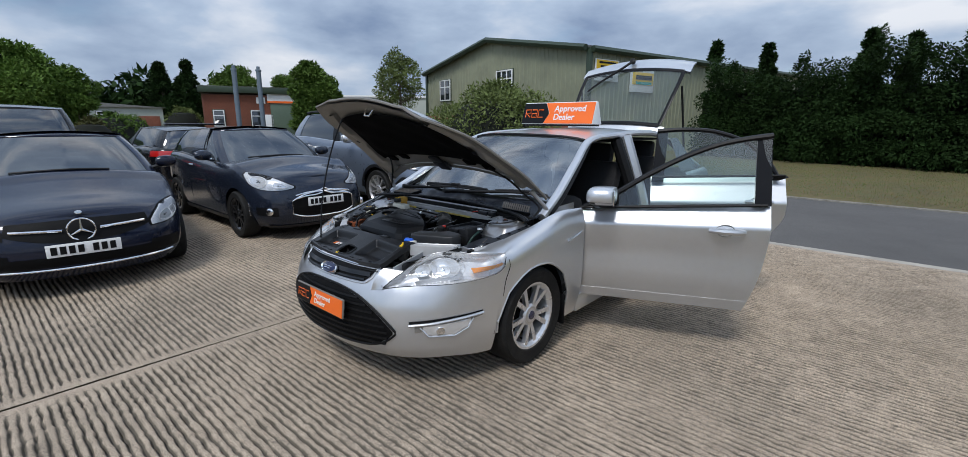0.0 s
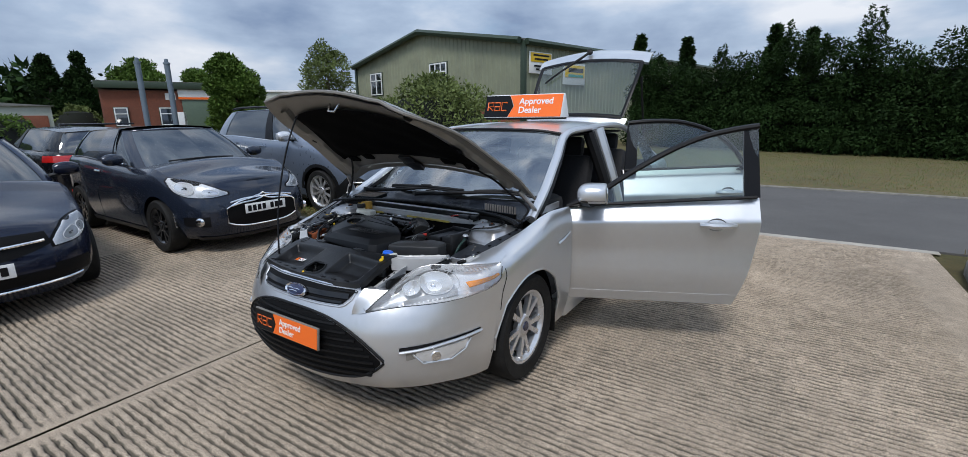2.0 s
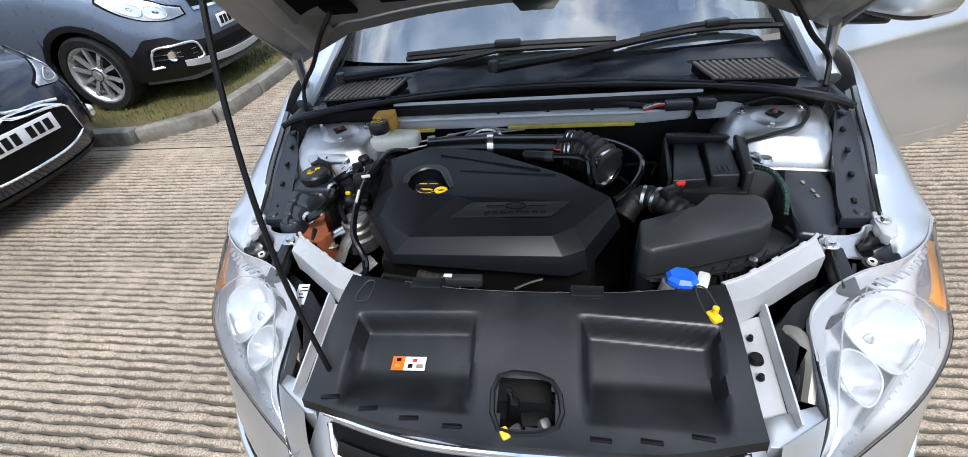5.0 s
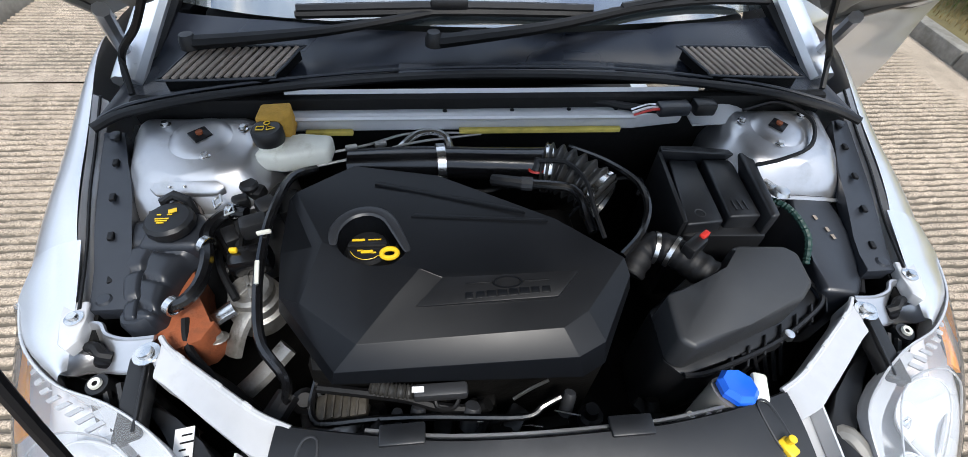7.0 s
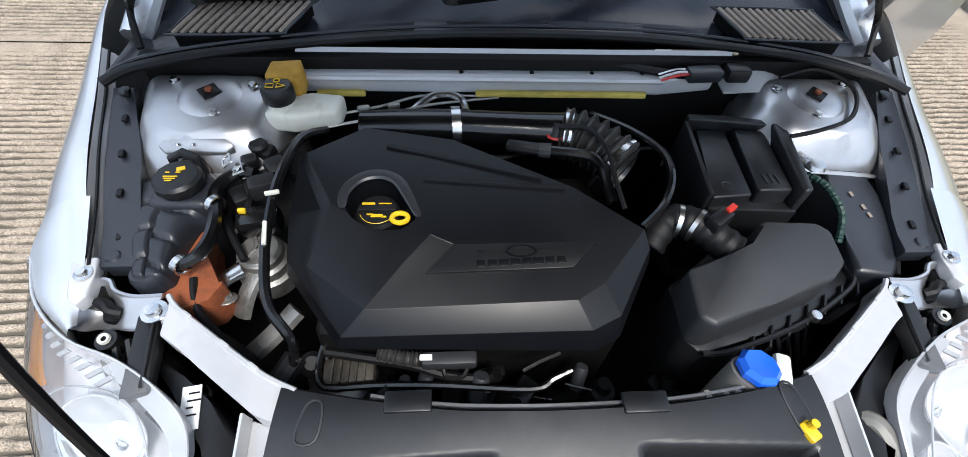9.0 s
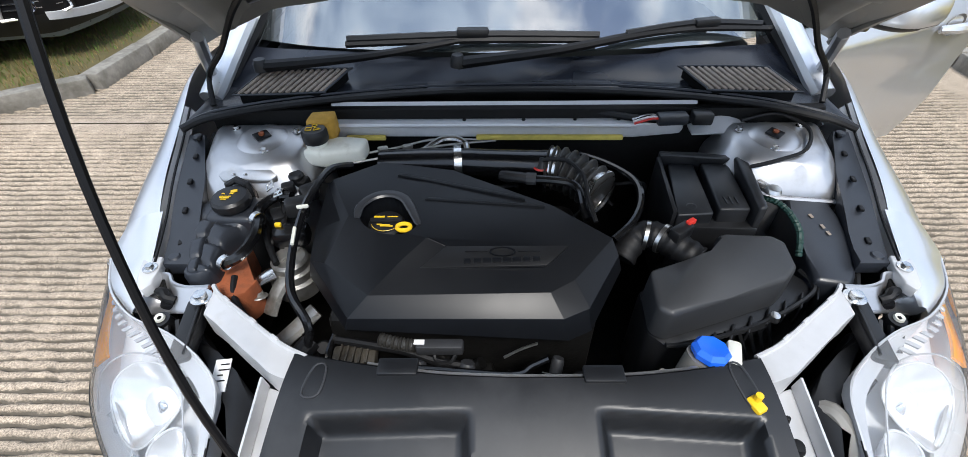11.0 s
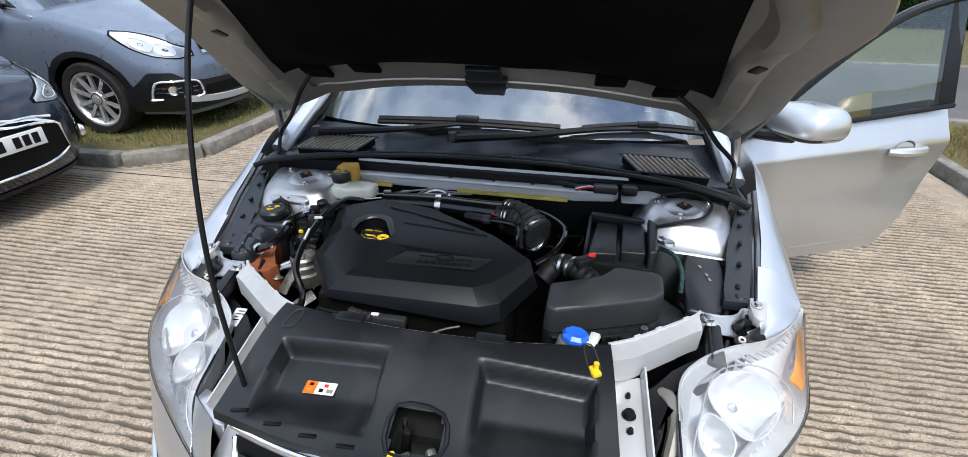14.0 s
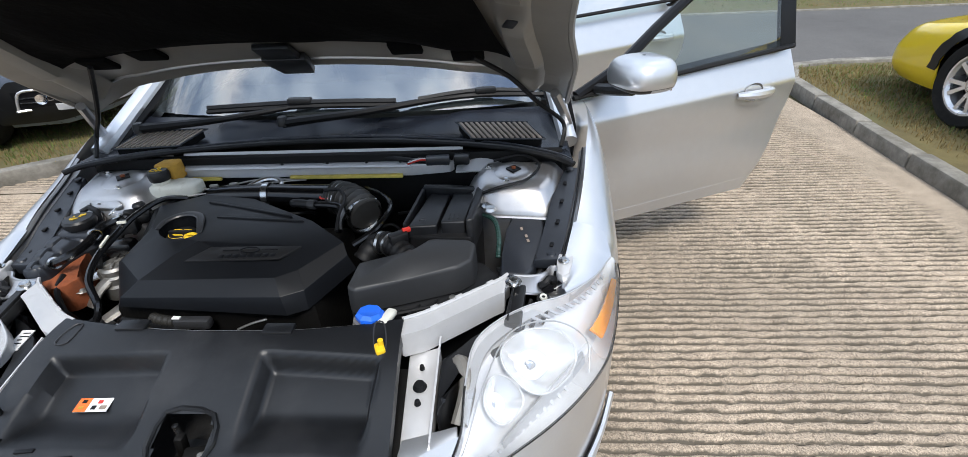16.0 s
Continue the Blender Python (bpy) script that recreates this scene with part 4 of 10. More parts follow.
for x, y in ((-25.42, 9.6), (-24.95, 10.72)):
    bm = bmesh.new()
    lathe(bm, [(0.13, 0), (0.13, 4.25), (0.16, 4.26), (0.16, 4.34), (0.09, 4.36), (0.09, 4.5), (0, 4.53)], 14)
    lp = thing("steel_post", "tall blue grey steel post with a cap", "post", pose(x, y, 0), "steel posts")
    part("shaft", bm, POSTGREY, lp)
    bm = block(bmesh.new(), (0, 0, 0.02), (0.4, 0.4, 0.04), 0.01)
    part("base_plate", bm, POSTGREY, lp)
white_unit = thing("long_white_unit", "long pale flat-roofed unit beyond the road", "building", pose(-58, 42, 0, 0, 0, 50))
part("wall", block(bmesh.new(), (0, 5, 2.6), (46, 10, 5.2), 0.02), PALECLAD, white_unit)
part("roof_edge", block(bmesh.new(), (0, 5, 5.25), (46.4, 10.4, 0.3), 0.02), WHITE, white_unit)

# ---- cars: shared parts ----
class Shell:
    """A car's lower body: an upright profile carried round half a plan outline and mirrored."""

    def __init__(self, outline, ztop, zlow, inset, arches=(), step=0.022):
        fine = spline([(x, y, 0) for x, y in outline], 14)
        run = [0.0]
        for a, b in zip(fine, fine[1:]):
            run.append(run[-1] + (b - a).length)
        self.length = run[-1]
        n = int(self.length / step)
        self.q, j = [], 0
        for i in range(n + 1):
            s = self.length * i / n
            while j < len(run) - 2 and run[j + 1] < s:
                j += 1
            t = (s - run[j]) / max(run[j + 1] - run[j], 1e-9)
            self.q.append(fine[j].lerp(fine[j + 1], min(t, 1)))
        self.q[0].x = self.q[-1].x = 0.0
        self.n = []
        for i in range(n + 1):
            d = self.q[min(i + 1, n)] - self.q[max(i - 1, 0)]
            v = Vector((-d.y, d.x, 0)).normalized()
            if i in (0, n):
                v = Vector((0, 1 if i == 0 else -1, 0))
            self.n.append(v)
        self.ztop, self.zlow, self.inset, self.arches = ztop, zlow, inset, arches

    def low(self, i):
        p = self.q[i]
        z = self.zlow(p.y)
        for yc, zc, r in self.arches:
            d = abs(p.y - yc)
            if d < r and p.x > 0.4:
                z = max(z, zc + math.sqrt(r * r - d * d))
        return z

    def at(self, i, z, out=0.0, side=1):
        i = min(max(i, 0), len(self.q) - 1)
        p, d = self.q[i], self.inset(z, self.q[i]) - out
        v = p + self.n[i] * d
        return Vector((side * max(v.x, 0.0), v.y, z))

    def near_x(self, x):
        """The index on the front where the outline is x wide."""
        return min((i for i in range(len(self.q) // 2)), key=lambda i: abs(self.q[i].x - x))

    def near_y(self, y):
        h = [i for i in range(len(self.q)) if self.q[i].x > 0.35]
        return min(h, key=lambda i: abs(self.q[i].y - y))

    def skin(self, bm, i0, i1, rows=12, side=1, thick=0.0):
        return sheet(bm, lambda u, v: self.at(round(i0 + (i1 - i0) * u), self.low(round(i0 + (i1 - i0) * u)) + (self.ztop(self.q[round(i0 + (i1 - i0) * u)]) - self.low(round(i0 + (i1 - i0) * u))) * (1 - (1 - v) ** 1.6), 0, side), i1 - i0, rows, thick)

    def patch(self, bm, i0, i1, z0, z1, out=0.006, side=1, rows=4, thick=0.0):
        """A piece lying on the skin between two indices and two heights (functions of 0..1 along it)."""
        a, b = (z0 if callable(z0) else lambda u: z0), (z1 if callable(z1) else lambda u: z1)
        k = max(abs(i1 - i0), 1)
        return sheet(bm, lambda u, v: self.at(round(i0 + (i1 - i0) * u), a(u) + (b(u) - a(u)) * v, out, side), k, rows, thick)

    def span(self, bm, i1, z0, z1, out=0.006, rows=4, thick=0.0):
        """A piece across the nose, from index i1 on one side to i1 on the other."""
        a, b = (z0 if callable(z0) else lambda u: z0), (z1 if callable(z1) else lambda u: z1)

        def f(u, v):
            k = round((2 * u - 1) * i1)
            w = abs(k) / i1
            return self.at(abs(k), a(w) + (b(w) - a(w)) * v, out, 1 if k >= 0 else -1)

        return sheet(bm, f, 2 * i1, rows, thick)

    def lid(self, bm, i0, i1, crown, cols=14, thick=0.0, drop=0.0):
        """A panel across the car between the top edges from index i0 to i1."""
        def f(u, v):
            i = round(i0 + (i1 - i0) * u)
            z = self.ztop(self.q[i])
            a = self.at(i, z)
            x = a.x * (2 * v - 1)
            return Vector((x, a.y, z - drop + crown * (1 - (2 * v - 1) ** 2) * smooth(u, -0.3, 0.6)))
        return sheet(bm, f, abs(i1 - i0), cols, thick)


def wheel(parent, at, r, w, rim_r, spokes, material, side, twin=True, name="wheel", cap=None):
    """A wheel with its axle along x: tyre, rim with spokes, hub cap, brake disc behind."""
    face = pose(*at, 0, 90 * side, 0)
    t = part(name, lathe(bmesh.new(), [(rim_r, -w * 0.48), (r * 0.93, -w * 0.5), (r * 0.985, -w * 0.42), (r, -w * 0.25), (r, w * 0.25), (r * 0.985, w * 0.42), (r * 0.93, w * 0.5), (rim_r + 0.012, w * 0.47), (rim_r, w * 0.40)], 44, face), TYRE, parent)
    bm = lathe(bmesh.new(), [(rim_r, -w * 0.45), (rim_r - 0.02, -w * 0.4), (rim_r - 0.035, 0.0), (rim_r - 0.028, w * 0.32), (rim_r - 0.008, w * 0.42), (rim_r + 0.006, w * 0.43), (rim_r + 0.006, w * 0.39)], 44, face)
    for k in range(spokes):
        for d in ((-0.25, 0.25) if twin else (0.0,)):
            a = 2 * math.pi * k / spokes
            b = a + d * (1.0 if twin else 0)
            h0, h1 = 0.055, rim_r - 0.012
            wd = 0.0165 if twin else 0.17 / spokes
            inner = [Vector((h0 * math.cos(a + d * 0.5) - s * wd * 0.9 * math.sin(a), h0 * math.sin(a + d * 0.5) + s * wd * 0.9 * math.cos(a), z)) for s, z in ((-1, w * 0.33), (1, w * 0.33), (0.7, w * 0.19), (-0.7, w * 0.19))]
            outer = [Vector((h1 * math.cos(b) - s * wd * math.sin(b), h1 * math.sin(b) + s * wd * math.cos(b), z)) for s, z in ((-1, w * 0.37), (1, w * 0.37), (0.7, w * 0.22), (-0.7, w * 0.22))]
            va, vb = [bm.verts.new(face @ p) for p in inner], [bm.verts.new(face @ p) for p in outer]
            for j in range(4):
                bm.faces.new((va[j], va[(j + 1) % 4], vb[(j + 1) % 4], vb[j]))
            bm.faces.new(va[::-1])
            bm.faces.new(vb)
    lathe(bm, [(0, w * 0.16), (0.07, w * 0.16), (0.075, w * 0.30), (0.06, w * 0.36), (0, w * 0.37)], 20, face)
    part("rim", bm, material, t)
    part("hub_cap", lathe(bmesh.new(), [(0, w * 0.36), (0.03, w * 0.375), (0.028, w * 0.395), (0, w * 0.40)], 18, face), cap or material, t)
    part("brake_disc", lathe(bmesh.new(), [(0, -w * 0.1), (rim_r * 0.72, -w * 0.1), (rim_r * 0.72, -w * 0.02), (0, -w * 0.02)], 24, face), DARK, t)
    part("wheel_nut_ring", lathe(bmesh.new(), [(0.05, w * 0.36), (0.058, w * 0.365), (0.05, w * 0.368)], 10, face), STEEL, t)
    return t


def plate(parent, m, w=0.52, h=0.111, base=None):
    """A number plate: white board with dark bars of the size of its characters."""
    bm = block(bmesh.new(), (0, 0, 0), (w, 0.008, h), 0.003)
    bm.transform(m)
    p = part("number_plate", bm, base or WHITE, parent, "white number plate with dark bars")
    for k in range(7):
        x = -w * 0.40 + k * w * 0.117 + (w * 0.08 if k > 3 else 0)
        bm = block(bmesh.new(), (x, -0.0055, 0), (w * 0.082, 0.003, h * 0.62))
        bm.transform(m)
        part("character_bar", bm, BLACK_PRINT, p)
    return p


def greenhouse(parent, base, roof, paint, pillars, bulge=0.03, crown=0.04, glass_mat=None, roof_mat=None, rail=None):
    """Windows and roof lofted from a belt loop to a roof loop (half loops from windscreen middle to rear middle)."""
    b, r = spline(base, 8), spline(roof, 8)
    n = len(b) - 1

    def wall(i, v, out=0.0, side=1):
        p = b[i].lerp(r[i], v)
        d = b[min(i + 1, n)] - b[max(i - 1, 0)]
        nrm = Vector((d.y, -d.x, 0)).normalized() if d.length > 1e-6 else Vector((1, 0, 0))
        if i == 0:
            nrm = Vector((0, -1, 0))
        if i == n:
            nrm = Vector((0, 1, 0))
        p = p + nrm * (bulge * 4 * v * (1 - v) + out)
        return Vector((side * max(p.x, 0), p.y, p.z))

    bm = bmesh.new()
    for s in (1, -1):
        sheet(bm, lambda u, v: wall(round(u * n), v, 0, s), n, 6)
    bmesh.ops.remove_doubles(bm, verts=bm.verts, dist=1e-4)
    g = part("window_glass", bm, glass_mat or DARKGLASS, parent, "dark tinted glass")
    bm = bmesh.new()
    sheet(bm, lambda u, v: Vector((r[round(u * n)].x * (2 * v - 1), r[round(u * n)].y, r[round(u * n)].z + crown * (1 - (2 * v - 1) ** 2) * math.sin(math.pi * min(max(u, 0.02), 0.98)) ** 0.5)), n, 12)
    part("roof", bm, roof_mat or paint, parent)
    for name, i0, i1, mt in pillars:
        a, c = round(i0 * 8), round(i1 * 8)
        for s in (1, -1):
            bm = bmesh.new()
            sheet(bm, lambda u, v: wall(round(a + (c - a) * u), v * 1.0, 0.008, s), c - a, 6, 0.012)
            part(name, bm, mt, parent)
    bm = bmesh.new()
    for s in (1, -1):
        tube(bm, [wall(i, 0.99, 0.002, s) for i in range(0, n + 1, 2)], 0.009, 6, straight=True)
    part("roof_edge", bm, paint, parent)
    return wall, n


def wing_mirror(parent, at, paint, side, size=1.0, chrome=False):
    bm = bmesh.new()
    lathe(bm, [(0, -0.10), (0.045, -0.095), (0.075, -0.06), (0.085, 0.0), (0.078, 0.06), (0.05, 0.10), (0, 0.108)], 16, pose(at[0] + side * 0.10 * size, at[1], at[2], 0, 90, 0) @ Matrix.Diagonal((size * 0.85, size * 0.72, size * 1.05, 1)))
    mi = part("wing_mirror", bm, paint, parent)
    part("mirror_foot", tube(bmesh.new(), [(at[0] - side * 0.04, at[1] + 0.02, at[2] - 0.07), (at[0] + side * 0.02, at[1] + 0.01, at[2] - 0.055), (at[0] + side * 0.08, at[1] + 0.01, at[2] - 0.04)], 0.022, 8), CHROME if chrome else PLASTIC, mi)
    part("mirror_glass", block(bmesh.new(), (at[0] + side * 0.10 * size, at[1] + 0.062 * size, at[2]), (0.15 * size, 0.008, 0.09 * size), 0.003), CHROME, mi)
    return mi


def simple_car(name, label, at, spec, paint, front):
    """A whole parked car in its own axes: nose at y = 0, tail at +y, upright z. front(car, shell) adds its face."""
    c = thing(name, label, "car", at)
    L, W, H, axle, base = spec["L"], spec["W"] / 2, spec["H"], spec["axle"], spec["base"]
    rw = spec.get("tyre", 0.315)
    nose, belt, bonnet = spec["nose"], spec["belt"], spec["bonnet"]
    bl = spec.get("blunt", 1.0)
    outline = [(0, 0), (W * 0.3, 0.02 * bl), (W * 0.62, 0.095 * bl), (W * 0.82, 0.25 * bl), (W * 0.93, 0.50), (W * 0.985, axle), (W, axle + 0.5), (W, L * 0.5), (W, L - 1.1), (W * 0.985, L - 0.75), (W * 0.95, L - 0.35), (W * 0.82, L - 0.12), (W * 0.5, L - 0.02), (0, L)]
    prof = lerp([0, 0.55, axle + 0.1, bonnet, L * 0.55, L - 0.9, L - 0.3, L], [nose, nose + 0.06, nose + 0.17, belt - 0.02, belt + 0.02, belt + 0.07, belt + 0.06, belt + 0.02])
    side_in = lerp([0.0, 0.12, 0.30, 0.62, 0.82, 0.93, 1.0], [0.07, 0.035, 0.012, 0.0, 0.012, 0.035, 0.085])
    front_in = lerp([0.0, 0.12, 0.35, 0.55, 0.75, 0.9, 1.0], [0.10, 0.04, 0.0, 0.005, 0.04, 0.08, 0.14])
    ztop = lambda p: prof(p.y)

    def inset(z, p):
        f = (z - 0.18) / (prof(p.y) - 0.18)
        w = smooth(p.y, 0.25, 0.8)
        return front_in(f) * (1 - w) + side_in(f) * w

    sh = Shell(outline, ztop, lerp([0, 0.4, axle, L - 0.5, L], [0.17, 0.19, 0.19, 0.2, 0.26]), inset, ((axle, rw, rw + 0.045), (axle + base, rw, rw + 0.045)))
    nmax = len(sh.q) - 1
    bm = bmesh.new()
    for s in (1, -1):
        sh.skin(bm, 0, nmax, 14, s)
    part("body", bm, paint, c)
    part("bonnet", sh.lid(bmesh.new(), 0, sh.near_y(bonnet + 0.05), 0.075), paint, c)
    part("tail_panel", sh.lid(bmesh.new(), sh.near_y(bonnet), nmax, 0.02, drop=0.03), CABIN, c)
    bm = bmesh.new()
    block(bm, (0, L / 2, 0.34), (2 * W - 0.44, L - 0.5, 0.34), 0.05)
    part("underbody", bm, CABIN, c)
    rb, rt = spec["roof"]
    bz = lambda y: prof(y) - 0.015
    bw = lambda y: sh.at(sh.near_y(y), prof(y)).x
    y0, y1 = bonnet, L - spec.get("rear", 0.22)
    bs = [(0, y0 - 0.06, bz(y0) + 0.06), (bw(y0) * 0.6, y0 - 0.02, bz(y0) + 0.04), (bw(y0) * 0.95, y0 + 0.14, bz(y0)), (bw(y0 + 0.5), y0 + 0.5, bz(y0 + 0.5)), (bw(L * 0.5), L * 0.52, bz(L * 0.5)), (bw(y1 - 0.8), y1 - 0.75, bz(y1 - 0.8)), (bw(y1 - 0.3) * 0.95, y1 - 0.16, bz(y1)), (bw(y1 - 0.3) * 0.6, y1 - 0.03, bz(y1)), (0, y1, bz(y1))]
    hw = W * spec.get("roofw", 0.66)
    rs = [(0, rb - 0.05, H - 0.06), (hw * 0.6, rb - 0.01, H - 0.065), (hw * 0.94, rb + 0.12, H - 0.075), (hw, rb + 0.45, H - 0.06), (hw * 1.0, L * 0.55, H - 0.05), (hw * 0.98, rt - 0.5, H - 0.065), (hw * 0.93, rt - 0.12, H - 0.10), (hw * 0.6, rt - 0.02, H - 0.095), (0, rt, H - 0.09)]
    wall, n = greenhouse(c, bs, rs, paint, spec["pillars"](paint), roof_mat=spec.get("roof_mat"))
    for y in (axle, axle + base):
        for s in (1, -1):
            wheel(c, (s * (W - 0.115), y, rw), rw, 0.215, rw * spec.get("rimf", 0.68), spec.get("spokes", 5), spec.get("rim", RIM), s, spec.get("twin", True))
    for s in (1, -1):
        wing_mirror(c, (s * (bw(y0 + 0.4) + 0.04), y0 + 0.42, prof(y0) + 0.10), spec.get("mirror", paint), s, spec.get("mirror_size", 1.0), spec.get("chrome_foot", False))
        for y in spec.get("handles", (L * 0.5, L * 0.72)):
            i = sh.near_y(y)
            part("door_handle", tube(bmesh.new(), [sh.at(i - 4, prof(y) - 0.12, 0.012, s), sh.at(i, prof(y) - 0.115, 0.035, s), sh.at(i + 4, prof(y) - 0.12, 0.012, s)], 0.012, 6), spec.get("handle", paint), c)
        for y in spec.get("gaps", (bonnet + 0.12, L * 0.56)):
            i = sh.near_y(y)
            part("door_gap", tube(bmesh.new(), [sh.at(i, z, -0.001, s) for z in (0.28, 0.45, 0.65, prof(y) - 0.06)], 0.004, 5), RUBBER, c)
        part("sill_trim", sh.patch(bmesh.new(), sh.near_y(axle + rw + 0.06), sh.near_y(axle + base - rw - 0.06), 0.19, 0.25, 0.01, s), PLASTIC, c)
        part("belt_trim", tube(bmesh.new(), [wall(i, 0.01, 0.008, s) for i in range(16, n - 14, 3)], 0.009, 6), spec.get("belt_mat", RUBBER), c)
    part("wiper", tube(bmesh.new(), [(0.35, y0 + 0.0, bz(y0) + 0.085), (0.0, y0 - 0.01, bz(y0) + 0.10), (-0.45, y0 + 0.04, bz(y0) + 0.08)], 0.012, 6), RUBBER, c)
    front(c, sh, prof, nmax)
    return c, sh, prof, wall, n


def star_badge(parent, m, r):
    bm = bmesh.new()
    tube(bm, [m @ Vector((r * math.cos(a), 0, r * math.sin(a))) for a in (2 * math.pi * k / 28 for k in range(28))], r * 0.075, 6, straight=True, closed=True)
    for k in range(3):
        a = math.pi / 2 + k * 2 * math.pi / 3
        tube(bm, [m @ Vector((0, 0, 0)), m @ Vector((r * math.cos(a), 0, r * math.sin(a)))], lambda u: r * (0.13 - 0.10 * u), 6, straight=True)
    part("bonnet_badge", bm, CHROME, parent)


def headlamp(c, sh, x0, y1, zlo, zhi, bowls=((0.35, 0.5, 0.16, 0.36), (0.68, 0.5, 0.15, 0.36)), label="", out=0.014, rim=0.010):
    """A lamp unit on the corner of the shell, on both sides: dark surround, bright housing, bowls, clear lens."""
    i0, i1 = sh.near_x(x0), sh.near_y(y1)

    def on(u, v, d, s):
        t = i0 + (i1 - i0) * min(max(u, 0.0), 1.0)
        k = int(t)
        z = zlo(u) + (zhi(u) - zlo(u)) * v
        return sh.at(k, z, d, s).lerp(sh.at(k + 1, z, d, s), t - k)

    for s in (1, -1):
        part("lamp_surround", sh.patch(bmesh.new(), i0 - 1, i1 + 1, lambda u: zlo(u) - rim, lambda u: zhi(u) + rim, 0.003, s, 3), GRILLE, c)
        hl = part("headlamp", sheet(bmesh.new(), lambda u, v: on(u, v, 0.006, s), 24, 8), LAMP_BOWL, c, label)
        for cu, cv, au, av in bowls:
            def bowl(u, v):
                t = 2 * math.pi * u
                p, q = math.cos(t), math.sin(t)
                return on(cu + au * v * math.copysign(abs(p) ** 0.75, p), cv + av * v * math.copysign(abs(q) ** 0.75, q), 0.0065 + 0.007 * v * v, s)

            part("reflector", sheet(bmesh.new(), bowl, 28, 5), REFLECTOR, hl)
            part("bowl_rim", tube(bmesh.new(), [bowl(k / 28, 1.0) for k in range(28)], 0.004, 5, straight=True, closed=True), LAMP_WHITE, hl)
            part("bulb_cap", sheet(bmesh.new(), lambda u, v: bowl(u, 0.3 * v), 14, 2, 0.004), DARK, hl)
        part("lens", sheet(bmesh.new(), lambda u, v: on(u, v, out, s), 24, 5), LENS, hl)


# ---- the parked cars ----
def merc_face(c, sh, prof, nmax):
    g = part("grille", sh.span(bmesh.new(), sh.near_x(0.53), lambda w: 0.49 + 0.09 * w * w, lambda w: 0.685 - 0.01 * w, 0.006), GRILLE, c, "black mesh grille with chrome bars")
    for s in (1, -1):
        i0, i1 = sh.near_x(0.13), sh.near_x(0.47)
        part("grille_bar", tube(bmesh.new(), [sh.at(i, 0.600 + 0.015 * (i - i0) / (i1 - i0), 0.018, s) for i in range(i0, i1 + 1, 2)], 0.012, 6), CHROME, g)
        part("lower_intake", sh.patch(bmesh.new(), sh.near_x(0.50), sh.near_x(0.76), 0.30, 0.42, 0.004, s), GRILLE, c)
    star_badge(c, Matrix.Translation(sh.at(0, 0.600, 0.035)), 0.098)
    part("bonnet_emblem", lathe(bmesh.new(), [(0, 0), (0.028, 0), (0.026, 0.006), (0, 0.009)], 18, pose(0, 0.13, 0.735, 25)), STEEL, c)
    part("lower_chrome", tube(bmesh.new(), [sh.at(abs(k), 0.262 + 0.03 * (abs(k) / 40) ** 2, 0.016, 1 if k >= 0 else -1) for k in range(-sh.near_x(0.68), sh.near_x(0.68) + 1, 2)], 0.010, 6), CHROME, c)
    part("lower_grille", sh.span(bmesh.new(), sh.near_x(0.62), 0.285, 0.38, 0.004), GRILLE, c)
    headlamp(c, sh, 0.54, 0.62, lerp([0, 0.3, 0.7, 1], [0.555, 0.565, 0.61, 0.68]), lerp([0, 0.15, 0.6, 1], [0.60, 0.665, 0.735, 0.745]), ((0.32, 0.42, 0.17, 0.30), (0.62, 0.36, 0.13, 0.26)), "clear swept-back headlamp")
    plate(c, Matrix.Translation(sh.at(0, 0.435, 0.014)))


PILLAR_5DR = lambda paint: (("windscreen_pillar", 1.7, 2.35, paint), ("centre_pillar", 3.85, 4.1, BLACK_PRINT), ("rear_pillar", 5.3, 6.2, paint))
merc_spec = dict(L=4.30, W=1.78, H=1.43, axle=0.92, base=2.70, nose=0.70, belt=0.97, bonnet=1.28, roof=(2.05, 3.75), pillars=PILLAR_5DR, handles=(2.45, 3.35))
simple_car("hatchback_car", "black-blue hatchback parked nose out on the concrete", pose(-2.83, -0.69, 0, 0, 0, 84), merc_spec, NAVY, merc_face)


